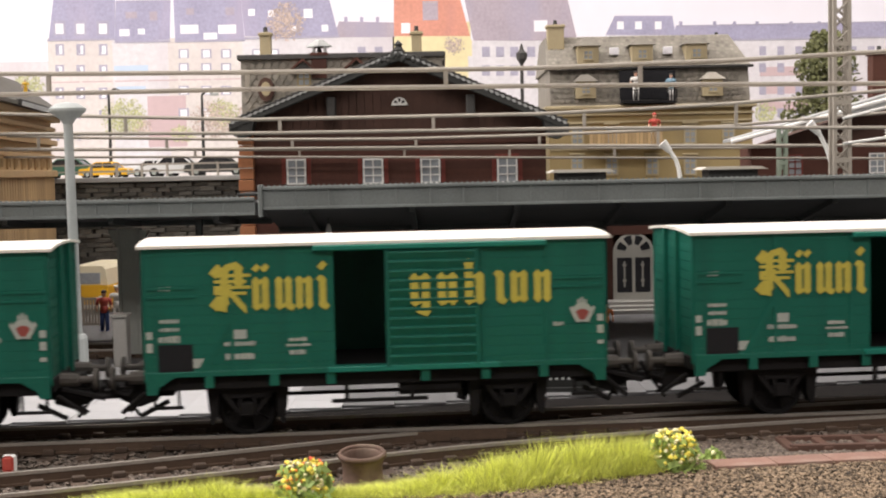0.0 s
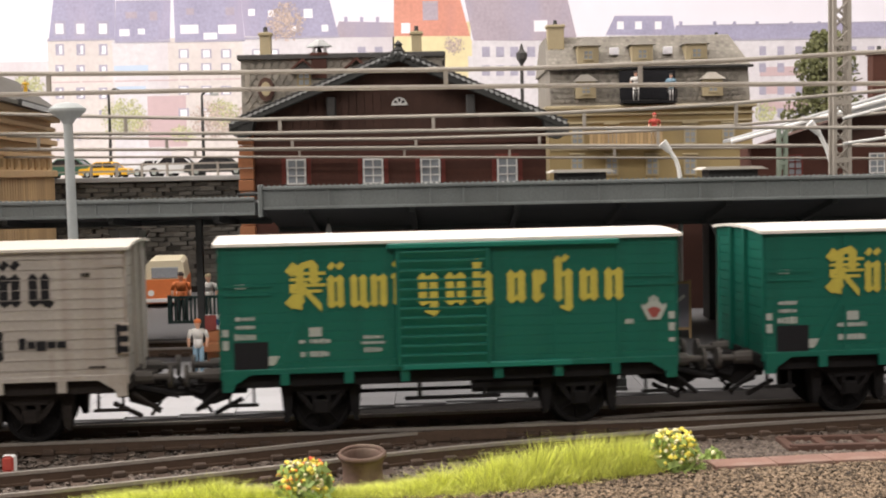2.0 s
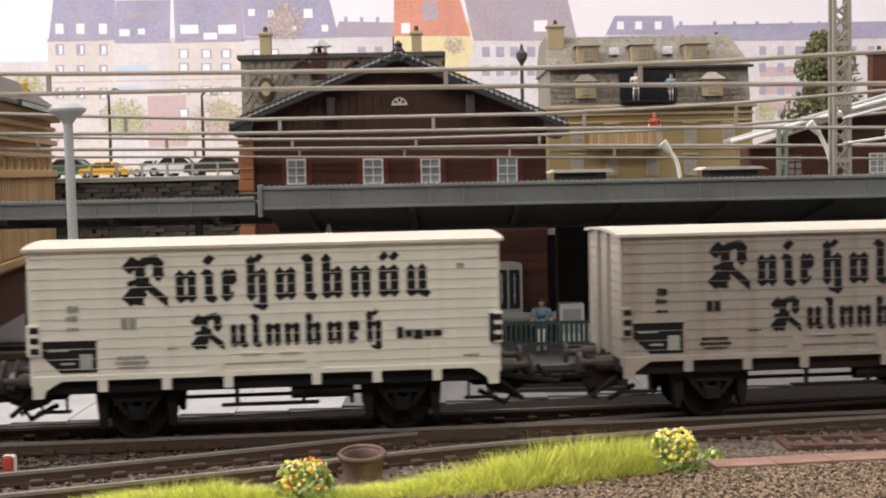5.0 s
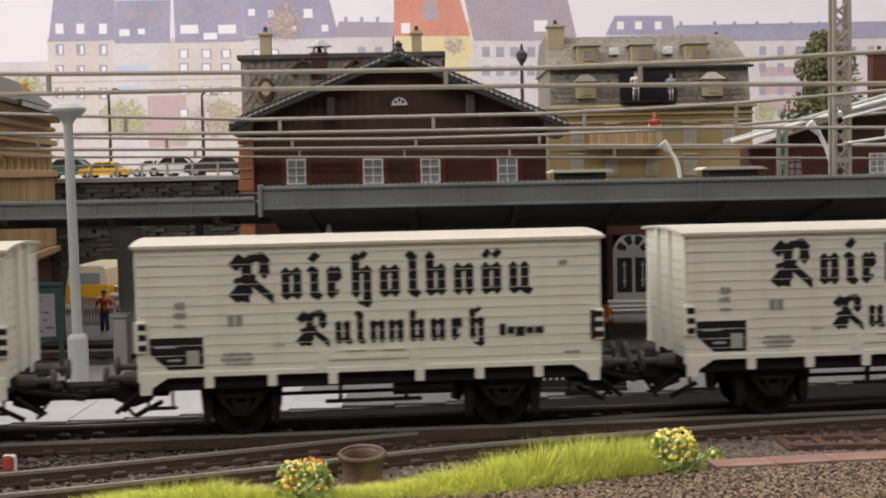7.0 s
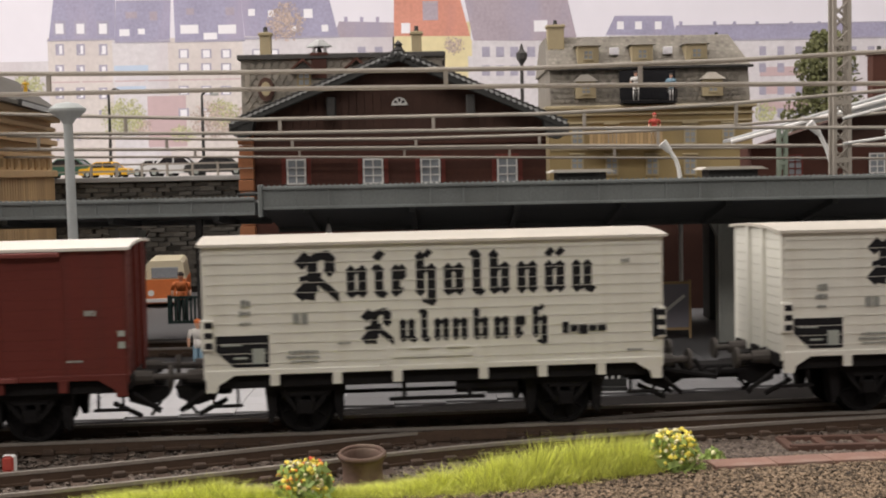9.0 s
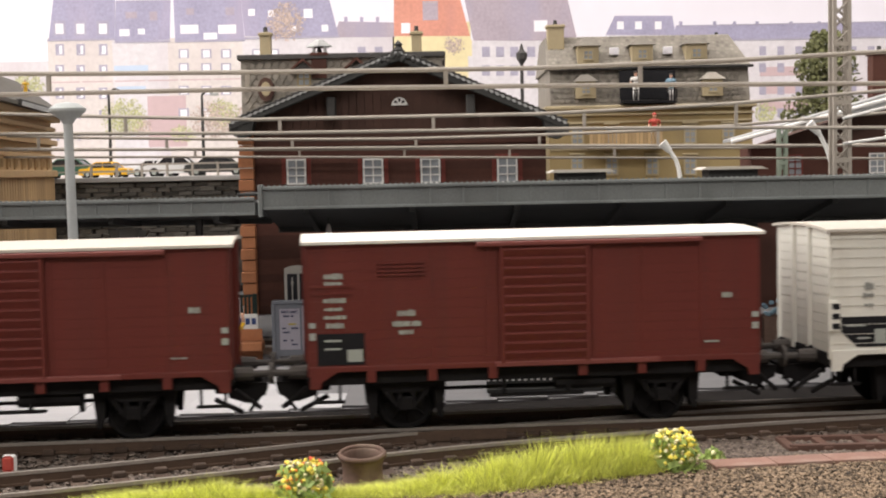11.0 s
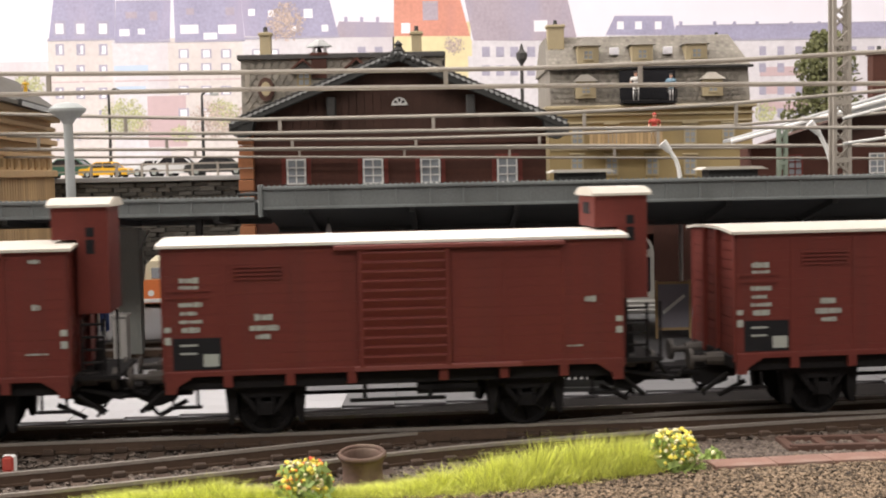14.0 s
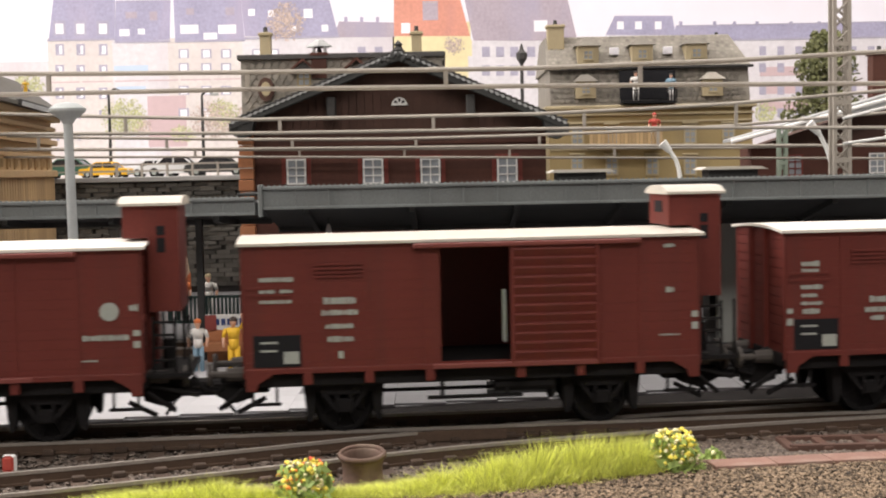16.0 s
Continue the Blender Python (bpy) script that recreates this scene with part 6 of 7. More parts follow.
part("base", lathe(BM(), [(2.6, 0), (2.6, 12.6), (2.1, 13.6), (1.6, 13.8)], 0, 0, 16), LAMPG, lp, "thick pale base sleeve")
part("pole", rod(BM(), (0, 0, 13), (0, 0, 69.5), 1.35, 1.15, 14), LAMPG, lp, smooth=False)
hd = part("head", lathe(BM(), [(1.3, 67.5), (2.0, 68.6), (3.4, 69.6), (4.6, 70.6), (4.7, 71.3), (2.8, 72.6), (0.2, 73.0)], 0, 0, 20), LAMPG, lp, "flat mushroom lamp head")


# ---- lattice mast and curved lamps ----
def lattice_mast(x, y, z0, z1, w, material=WIREM, label="grey-tan steel lattice catenary mast"):
    t = thing("lattice_mast", label, "mast", x, y, z0)
    h = z1 - z0
    for sx in (-1, 1):
        for sy in (-1, 1):
            part("leg", box(BM(), sx * w / 2 - 0.55, sx * w / 2 + 0.55, sy * w / 2 - 0.6, sy * w / 2 + 0.6, 0, h), material, t)
    n = int(h / 4.4)
    for k in range(n):
        za, zb = h * k / n, h * (k + 1) / n
        s = 1 if k % 2 else -1
        for sy in (-1, 1):
            part("brace", rod(BM(), (-s * sy * w / 2, sy * w / 2, za), (s * sy * w / 2, sy * w / 2, zb), 0.42, 0.42, 5), material, t)
        if k % 4 == 0:
            part("gusset", box(BM(), -w / 2 - 0.5, w / 2 + 0.5, -w / 2 - 0.75, -w / 2 - 0.5, za - 0.8, za + 0.8), material, t)
    return t


mast = lattice_mast(126.3, 150, FLOOR, 125, 4.6)
for dz, dx, rise in ((65.5, 26, -6), (57.5, 24, -3)):
    bm = BM()
    z = dz - FLOOR
    rod(bm, (0, -3, z), (dx, -3, z - rise), 0.5, 0.5, 8)
    part("side_arm", bm, WHITE, mast, "white insulated side arm")
    bm = BM()
    for q in range(4):
        lathe(bm, [(0.6, z - rise * 0.6 - 0.8 + q * 0.9), (1.5, z - rise * 0.6 - 0.4 + q * 0.9), (0.6, z - rise * 0.6 + q * 0.9)], dx * 0.6, -3, 10)
    part("insulator", bm, WHITE, mast, "white ribbed insulator")
lattice_mast(135.6, 260, FLOOR, 65.4, 2.6, FENCEL, "pale green slim lattice signal mast")


def arc_lamp(pts, y, w0, w1):
    t = thing("arc_lamp", "white curved platform lamp above the canopy", "lamp", group="curved lamps")
    n = len(pts)
    bm = BM()
    for k, ((x0, z0), (x1, z1)) in enumerate(zip(pts, pts[1:])):
        rod(bm, (x0, y, z0), (x1, y, z1), w0 + (w1 - w0) * k / n, w0 + (w1 - w0) * (k + 1) / n, 8)
    part("arm", bm, WHITE, t, "white curved arm")
    x, z = pts[-1]
    px, pz = pts[-2]
    part("head", rod(BM(), (px, y, pz), (x, y, z), 1.0, 1.7, 10), WHITE, t, "white lamp head")
    part("pole", rod(BM(), (pts[0][0], y, FLOOR), (pts[0][0], y, pts[0][1]), w0, w0, 8), WHITE, t)


arc_lamp([(80.9, 46.9), (80.5, 50.4), (79.4, 53.9), (77.5, 56.6), (74.9, 59.5)], 180, 0.75, 0.7)
arc_lamp([(131.1, 45.6), (130.8, 51.3), (128.9, 57.0), (126.6, 61.5), (123.3, 65.0)], 175, 0.75, 0.7)

# ---- low hall with pale gabled roof, at the line's far end ----
hl = thing("goods_hall", "dark brick hall with a pale gabled roof edge", "hall")
YH = 300.0
xa = 132.4
part("wall", box(BM(), xa, xa + 120, YH, YH + 22, -3, 58.2), BRICK, hl, "dark brick wall")
bm = BM()
prism(bm, [(xa, 58.2), (xa + 120, 58.2), (197.6, 78.8)], YH + 1, YH + 21)
part("gable_wall", bm, TIMBER, hl, "dark boarded gable")
bm = BM()
prism(bm, [(121.2, 60.9), (121.2, 62.1), (194.2, 81.6), (194.2, 76.0)], YH - 12, YH + 4)
part("roof_slope", bm, SLATEL, hl, "pale grey roof slope")
part("roof_trim", rod(BM(), (120.8, YH - 14, 60.9), (192.8, YH - 14, 79.1), 0.9, 0.9, 6), WHITE, hl, "white verge trim")
window(hl, 182.8, 189.1, 46.9, 55.0, YH - 0.4, 2, 3)
window(hl, 147.9, 153.9, 46.6, 55.0, YH - 0.4, 2, 3, SHUT)
chimney(hl, 196.7, 330, 60, 100.5, 8.0, BRICK)
for x in (48.4, 100.8):
    rt = thing("platform_shelter", "small shelter with a pale flat roof behind the canopy", "shelter", x, 195, 0, group="platform shelters")
    bm = BM()
    prism(bm, [(-11.5, 50.0), (11.5, 50.0), (9.5, 51.0), (-9.5, 51.0)], -8, 8)
    part("roof", bm, ROOFG, rt, "pale roof")
    part("body", box(BM(), -8.5, 8.5, -6, 6, FLOOR, 50.0), CANOPYD, rt, "dark body")


# ---- trees ----
def tree(x, y, z, h, r, n):
    t = thing("tree", "dark olive model tree with loose foliage", "tree", x, y, z)
    bm = rod(BM(), (0, 0, 0), (0, 0, h * 0.9), 2.2, 0.6, 8)
    for k in range(7):
        a = k * 2.4
        zz = h * (0.3 + 0.08 * k)
        rod(bm, (0, 0, zz), (r * 0.7 * math.cos(a), r * 0.7 * math.sin(a), zz + 6), 0.8, 0.25, 5)
    part("trunk", bm, BARK, t, "grey-brown trunk")
    rng = np.random.RandomState(5)
    verts, faces = [], []
    for k in range(n):
        u = rng.rand()
        zz = h * (0.28 + 0.74 * u)
        lay = 0.78 + 0.22 * math.sin(u * 17 + 2 * rng.rand())
        rr = r * (1.15 - 0.7 * u) * lay * math.sqrt(rng.rand())
        a = rng.rand() * 6.283
        c = np.array([rr * math.cos(a), rr * math.sin(a), zz])
        for q in range(2):
            d1, d2 = rng.randn(3) * 0.7, rng.randn(3) * 0.7
            i = len(verts)
            verts += [tuple((c - d1) * MM), tuple((c + d2) * MM), tuple((c + d1) * MM), tuple((c - d2) * MM)]
            faces.append((i, i + 1, i + 2, i + 3))
    me = bpy.data.meshes.new("crown")
    me.from_pydata(verts, [], faces)
    me.materials.append(CROWN)
    o = new("crown", me)
    o.parent = t
    tagged(o, "ragged dark olive foliage", kind="stuff")


tree(215.4, 480, 20, 102, 29, 5200)


# ---- vehicles ----
def van(x, y, z, rz, sc, body, top, label):
    t = thing("van", label, "van", x, y, z, rz)
    s = sc
    pr = [(-10, 2), (-10, 12.5), (-9.4, 13.4), (9.4, 13.4), (10, 12.5), (10, 2)]
    up = [(-9.7, 13.2), (-8.6, 20.5), (-7, 22.2), (7, 22.2), (8.6, 20.5), (9.7, 13.2)]
    bm = prism(BM(), [(a * s, c * s) for a, c in pr], -24 * s, 24 * s)
    part("body", bm, body, t)
    bm = prism(BM(), [(a * s, c * s) for a, c in up], -23 * s, 23 * s)
    part("cab_roof", bm, top, t, "paler upper body")
    bm = box(BM(), -6.2 * s, 6.2 * s, -23.4 * s, -22.8 * s, 13.8 * s, 19 * s, 0.2)
    part("windscreen", bm, GLASSG, t, "pale windscreen")
    for sx in (-1, 1):
        part("headlight", rod(BM(), (sx * 6.6 * s, -24.4 * s, 7 * s), (sx * 6.6 * s, -23.5 * s, 7 * s), 1.5 * s, 1.5 * s, 10), WHITE, t, "round headlight")
        for yy in (-14, 14):
            part("wheel", rod(BM(), (sx * 8.0 * s, yy * s, 3.4 * s), (sx * 10.1 * s, yy * s, 3.4 * s), 3.4 * s, 3.4 * s, 14), TYRE, t, "black wheel")
    part("bumper", box(BM(), -10.2 * s, 10.2 * s, -25 * s, -23.8 * s, 2.6 * s, 4.4 * s, 0.2), WHITE, t, "pale bumper")
    return t


def car(x, y, z, rz, sc, body, label):
    """A small saloon: lower body, glazed upper body, roof, wheels, lights."""
    t = thing("car", label, "car", x, y, z, rz, "parked cars")
    s = sc
    low = [(-24, 3), (-24.6, 6), (-23.6, 8.6), (-14, 9.6), (13, 9.8), (23.4, 8.8), (24.4, 6), (24, 3)]
    part("body", prism(BM(), [(a * s, c * s) for a, c in low], -9 * s, 9 * s, "x"), body, t)
    up = [(-14.5, 9.2), (-7.5, 14.6), (8, 14.6), (15, 9.4)]
    part("glazing", prism(BM(), [(a * s, c * s) for a, c in up], -7.8 * s, 7.8 * s, "x"), GLASSD, t, "dark car windows")
    bm = prism(BM(), [(a * s, c * s) for a, c in ((-8.4, 14.3), (-7, 15.4), (7.4, 15.4), (8.8, 14.3))], -8 * s, 8 * s, "x")
    for a, c in ((-14.2, -7.9), (0.2, 0.2), (14.6, 8.2)):
        for sx in (-1, 1):
            rod(bm, (sx * 8.1 * s, a * s, 9.4 * s), (sx * 7.8 * s, c * s, 14.6 * s), 0.6 * s, 0.6 * s, 5)
    part("roof", bm, body, t, "car roof with window pillars")
    for sx in (-1, 1):
        part("headlight", rod(BM(), (sx * 6.4 * s, -25 * s, 6.6 * s), (sx * 6.4 * s, -24 * s, 6.6 * s), 1.4 * s, 1.4 * s, 10), WHITE, t, "round headlight")
        for yy in (-15, 15):
            w = part("wheel", rod(BM(), (sx * 7.6 * s, yy * s, 3.6 * s), (sx * 9.4 * s, yy * s, 3.6 * s), 3.6 * s, 3.6 * s, 14), TYRE, t, "black wheel")
            part("hub_cap", rod(BM(), (sx * 9.3 * s, yy * s, 3.6 * s), (sx * 9.7 * s, yy * s, 3.6 * s), 1.9 * s, 1.7 * s, 10), GREYP, w, "grey hub cap")
    for yy in (-24.6, 24.6):
        part("bumper", box(BM(), -9 * s, 9 * s, (yy - 0.6) * s, (yy + 0.6) * s, 3.4 * s, 4.8 * s, 0.15), GREYP, t, "grey bumper")
    return t


van(-137.6, 265, FLOOR + 0.6, -3, 0.84, VANY, VANW, "yellow van with a cream roof parked in the yard")
van(-115.2, 285, FLOOR + 0.6, 8, 0.85, FIGO, VANW, "orange van with a cream roof parked in the yard")
car(-158.3, 362, ZST - 0.4, 80, 0.5, VANY, "small yellow car on the street")
car(-176.2, 366, ZST - 0.4, 84, 0.62, CARG, "small dark green car on the street")
car(-126.0, 366, ZST - 0.4, 86, 0.62, CARW, "small white car on the street")
car(-106.1, 364, ZST - 0.4, 92, 0.62, CANOPYD, "small dark grey car on the street")
car(-157.4, 470, ZST - 0.4, 88, 0.62, CARW, "small white car on the street")


def street_lamp(x, y, z0, z1):
    t = thing("street_lamp", "dark thin street lamp with a bent arm", "lamp", x, y, z0, group="street lamps")
    h = z1 - z0
    part("pole", rod(BM(), (0, 0, 0), (0, 0, h), 0.9, 0.6, 8), CANOPYD, t)
    bm = rod(BM(), (0, 0, h), (3, 0, h + 2.2), 0.6, 0.5, 6)
    rod(bm, (3, 0, h + 2.2), (5.6, 0, h + 1), 0.5, 0.5, 6)
    a = part("arm", bm, CANOPYD, t)
    part("lantern", box(BM(), 4.4, 8.2, -1.1, 1.1, h - 0.4, h + 0.9, 0.3), LAMPG, t, "grey lantern")


street_lamp(-165.3, 400, ZST - 0.4, 93.3)
street_lamp(-118.8, 400, ZST - 0.4, 91.5)
cl = thing("gas_lantern", "dark ornate lantern post behind the station roof", "lamp", 37.8, 345, 20)
hh = 100.3 - 20
part("pole", rod(BM(), (0, 0, 0), (0, 0, hh), 1.1, 0.8, 8), SLATED, cl)
part("lantern", lathe(BM(), [(0.8, hh - 1), (2.4, hh + 1.5), (2.6, hh + 4), (1.0, hh + 5.6), (0.8, hh + 7), (0.2, hh + 8.5)], 0, 0, 10), SLATED, cl, "dark lantern")


# ---- figurines, plain shapes ----
def figurine(label, x, y, z, h, material, rz=0.0, bend=0.0, legs=None, hair=None, wave=False):
    bm = BM()
    slot = [0]

    def paint(k):
        bm.faces.ensure_lookup_table()
        for f in bm.faces[slot[0]:]:
            f.material_index = k
        slot[0] = len(bm.faces)

    for sx in (-1, 1):
        rod(bm, (sx * h * 0.065, 0, 0), (sx * h * 0.05, 0, h * 0.48), h * 0.04, h * 0.062, 8)
        blob(bm, sx * h * 0.065, -h * 0.03, h * 0.015, h * 0.04, h * 0.07, h * 0.02, 1)
    paint(1)
    rod(bm, (0, 0, h * 0.45), (0, bend * 0.25, h * 0.62), h * 0.095, h * 0.09, 10)
    rod(bm, (0, bend * 0.25, h * 0.62), (0, bend * 0.42, h * 0.81), h * 0.09, h * 0.125, 10)
    for sx in (-1, 1):
        up = wave and sx > 0
        rod(bm, (sx * h * 0.13, bend * 0.4, h * 0.79), (sx * h * 0.18, bend * 0.45, h * (0.9 if up else 0.64)), h * 0.042, h * 0.036, 7)
    paint(0)
    for sx in (-1, 1):
        up = wave and sx > 0
        rod(bm, (sx * h * 0.18, bend * 0.45, h * (0.9 if up else 0.64)), (sx * h * 0.17, bend * 0.5 - h * 0.06, h * (1.06 if up else 0.48)), h * 0.032, h * 0.026, 7)
    rod(bm, (0, bend * 0.45, h * 0.8), (0, bend * 0.52, h * 0.88), h * 0.035, h * 0.035, 7)
    blob(bm, 0, bend * 0.55 - h * 0.01, h * 0.92, h * 0.062, h * 0.068, h * 0.08, 2)
    paint(2)
    blob(bm, 0, bend * 0.55 - h * 0.008, h * 0.952, h * 0.071, h * 0.074, h * 0.06, 2)
    paint(3)
    o = part("figurine", bm, material, None, "", smooth=True)
    for m in (legs or CANOPYD, SKIN, hair or HAIR):
        o.data.materials.append(m)
    o.matrix_world = pose(x * MM, y * MM, z * MM, 0, 0, rz)
    return tagged(o, label, "figurine", "platform figurines")


figurine("painted figurine with a red top on the far platform", -117.3, 186, FLOOR + 0.6, 14.2, FIGR, 0, 0, NAVY)
figurine("white painted figurine on the far platform", -116.1, 200, FLOOR + 0.6, 14.8, FIGW, 0, 0, FIGW, FIGW)
figurine("yellow painted figurine on the near platform", -57.0, 84, FLOOR, 15.4, FIGY, 0, 0, FIGY, HAIR, True)
figurine("white and blue painted figurine on the near platform", -67.7, 90, FLOOR, 14.4, FIGW, 0, 0, FIGB, FIGO)
figurine("blue and white painted figurine leaning at the fence", 28.5, 118, FLOOR, 15.8, FIGB, 0, -3, FIGW)
figurine("orange painted figurine by the fence", 42.2, 118, FLOOR, 13.0, FIGO, 80, -7, FIGB, FIGO)
figurine("cream painted figurine by the fence", 11.6, 122, FLOOR, 17.5, FIGW, 0, 0, FIGW)
figurine("red painted figurine on the timber balcony", 108.7, 411, 62.5, 16, FIGR, 0, 0, FIGW, FIGR, False)
figurine("white painted figurine on the roof balcony", 100.2, 416, 85.1, 15, FIGW, 0, 0, FIGW)
figurine("teal painted figurine on the roof balcony", 118.1, 416, 84.7, 14, FIGB, 0, 0, FIGW)
figurine("yellow painted figurine on the plank house ledge", -164.7, 262, 84.2, 7.0, FIGY, 0, 0, FIGY, FIGW)
figurine("pale painted figurine in the yard", -86.2, 215, FLOOR + 0.6, 17, FIGW, 0, 0, FIGW, OCHREL)
figurine("orange painted figurine in the yard", -95.6, 212, FLOOR + 0.6, 18, FIGO)
figurine("orange painted figurine before the arched door", 50.3, 140, FLOOR, 12, FIGO)


# ---- notice boards, fences, benches, boxes on the platform ----
def notice_board(x0, x1, z0, z1, y, frame_m, sheets, label):
    t = thing("notice_board", label, "notice board", group="notice boards")
    bm = box(BM(), x0, x1, y, y + 1.0, z0, z1, 0.15)
    for x in (x0 + 0.6, x1 - 0.6):
        box(bm, x - 0.6, x + 0.6, y + 0.1, y + 0.9, FLOOR, z0)
    box(bm, x0 - 0.4, x1 + 0.4, y - 0.6, y + 1.4, z1, z1 + 1.0, 0.15)
    for x in (x0, x1):
        box(bm, x - 0.5, x + 0.5, y - 0.5, y + 1.1, z0, z1, 0.1)
    part("frame", bm, frame_m, t)
    for a, c, e, f, m in sheets:
        s = part("sheet", box(BM(), a, c, y - 0.25, y, e, f), m, t, "printed sheet")
        if m is BOARDY:
            continue
        bm, bm2 = BM(), BM()
        n = max(3, int((f - e) / 1.15))
        for k in range(n):
            z = f - 0.9 - k * (f - e - 1.2) / n
            x = a + 0.5 + MARKS.uniform(0, 1.5)
            while x < c - 1.2:
                w = MARKS.uniform(0.6, 2.4)
                if MARKS.random() < 0.62:
                    box(bm if MARKS.random() < 0.8 else bm2, x, min(x + w, c - 0.4), y - 0.33, y - 0.2, z - 0.22, z + 0.22)
                x += w + MARKS.uniform(0.3, 1.6)
        part("text_bar", bm, NAVYD, s, "dark printed bars")
        part("colour_bar", bm2, BOARDY, s, "yellow printed bars")
    return t


YN = 95
notice_board(-28.2, -1.9, 2.1, 15.2, YN, CANOPYD, ((-25.9, -13.3, 2.7, 14.8, SHEET), (-12.1, -4.2, 2.4, 14.3, BOARDY)), "dark framed notice board with white and yellow sheets")
arrivals = notice_board(-47.5, -28.3, 1.0, 15.6, YN, BOARDG, ((-45.8, -40.2, 2.8, 14.2, SHEET), (-39.6, -29.4, 2.4, 14.9, SHEET)), "blue-grey framed notice board with two printed sheets")
fc = bpy.data.curves.new("heading", "FONT")
fc.body, fc.size, fc.align_x, fc.extrude = "Ankunft", 1.5 * MM, "CENTER", 0.03 * MM
fc.materials.append(NAVYD)
hd2 = new("heading", fc)
hd2.parent = arrivals
hd2.matrix_basis = pose(-43.0 * MM, (YN - 0.4) * MM, 13.0 * MM, 90, 0, 0)
notice_board(-112.8, -103.3, 7.8, 22.6, 85, FENCE, ((-111.7, -105.2, 9.0, 20.6, SHEET),), "dark green framed notice board with a grey sheet")


def fence(x0, x1, y, z0, z1, n, material, label, base=FLOOR):
    t = thing("fence", label, "fence", group="platform fences")
    for z in (z0 + 0.5, z1 - 0.5):
        part("rail", box(BM(), x0, x1, y - 0.3, y + 0.3, z - 0.45, z + 0.45), material, t)
    for x in (x0, x1):
        part("post", box(BM(), x - 0.6, x + 0.6, y - 0.5, y + 0.5, base, z1 + 0.3), material, t)
    p = None
    for k in range(n):
        x = x0 + (x1 - x0) * (k + 0.5) / n
        if p is None:
            p = part("picket", box(BM(), -0.35, 0.35, -0.25, 0.25, z0, z1), material, t)
            p.location = (x * MM, y * MM, 0)
        else:
            share(p, "picket", t, x, y, 0)


fence(8.2, 42.7, 105, 1.2, 8.2, 24, FENCE, "dark green picket fence on the platform")
fence(-130.1, -122.6, 205, FLOOR + 0.6, 8.6, 7, WIREM, "tan picket fence by the yard")
fence(-98.6, -67.8, 205, FLOOR + 0.6, 8.5, 22, FENCE, "dark picket fence by the yard")
be = thing("bench", "orange-brown bench with a white back board", "bench")
part("seat", box(BM(), -68.8, -51.8, 102, 108, 1.5, 4.1, 0.3), ORANGE, be, "orange-brown seat")
bb = part("backrest", box(BM(), -68.7, -53.5, 107, 108, 7.3, 11.7, 0.15), WHITE, be, "white back board")
bm = BM()
for k in range(8):
    xk = -67.5 + 1.75 * k
    box(bm, xk, xk + 1.2, 106.7, 107.1, 8.7, 10.5)
part("text_bar", bm, NAVY, bb, "blue bars of lettering")
part("sign_patch", box(BM(), -68.6, -65.4, 106.5, 107.1, 7.4, 11.6), REDP, bb, "red corner patch")
part("lower_panel", box(BM(), -68.3, -52.4, 107.1, 107.9, FLOOR, 7.3), ORANGE, be)
bx = thing("switch_box", "pale grey concrete switch box by the post", "box")
part("body", box(BM(), -93.6, -89.6, 100, 105, FLOOR, 12.1, 0.3), CONC, bx)
part("cap", box(BM(), -93.9, -89.3, 99.4, 105.6, 12.1, 13.0, 0.2), CONC, bx, "flat cap")
vb = thing("vending_box", "white vending cabinet behind the fence", "cabinet")
part("body", box(BM(), 34.7, 42.2, 126, 132, FLOOR, 10.9, 0.3), CARW, vb)
part("front_panel", box(BM(), 35.7, 41.2, 125.6, 126.1, FLOOR + 4, 9.3, 0.1), GREYP, vb, "grey front panel")
pb = thing("flower_crate", "wooden crate with blue and white flowers on the platform", "planter")
part("crate", box(BM(), 94.2, 106.4, 118, 126, FLOOR, 6.7, 0.3), POT, pb, "brown crate")
bm = BM()
for k in range(40):
    blob(bm, random.uniform(95.2, 106.8), random.uniform(119, 125), random.uniform(6.7, 10.9), 0.8, 0.8, 0.7, 1, 0.15)
part("blossom", bm, FIGB, pb, "blue blossoms")
sb = thing("sandwich_board", "tan framed notice easel with a grey sheet on the platform", "sign", 71.3, 140, FLOOR)
for x in (-5.2, 5.2):
    part("leg", box(BM(), x - 0.4, x + 0.4, -0.5, 0.5, 0, 18.2, 0.1), TANW, sb, "tan wooden leg")
for z in (3.0, 17.4):
    part("rail", box(BM(), -4.8, 4.8, -0.4, 0.4, z - 0.4, z + 0.4, 0.1), TANW, sb)
sh = part("sheet", box(BM(), -4.8, 4.8, -0.2, 0.3, 3.4, 17.0), SHEET, sb, "grey printed sheet")
part("stripe", prism(BM(), [(-3.6, 8.4), (-3.0, 7.6), (3.8, 13.0), (3.2, 13.8)], -0.32, -0.15), WHITE, sh, "pale diagonal stripe")
kb = thing("kiosk", "grey kiosk frame with a dark door on the platform", "kiosk")
part("post", box(BM(), 112.3, 115.0, 140, 146, FLOOR, 33, 0.2), POSTG, kb, "grey upright")
part("head_panel", box(BM(), 112.4, 119.6, 140.5, 146, 20.8, 33, 0.2), POSTG, kb, "grey head panel")
part("door", box(BM(), 115.2, 119.8, 141, 146, FLOOR, 20.6), BLACKP, kb, "dark door")
dp = thing("platform_post", "dark slim post on the platform", "post", -70.4, 112, FLOOR)
part("shaft", box(BM(), -1.0, 1.0, -1.0, 1.0, 0, 41, 0.1), CANOPYD, dp)
lc = thing("grey_cable_ducts", "low dark duct grating beside the track", "grating")
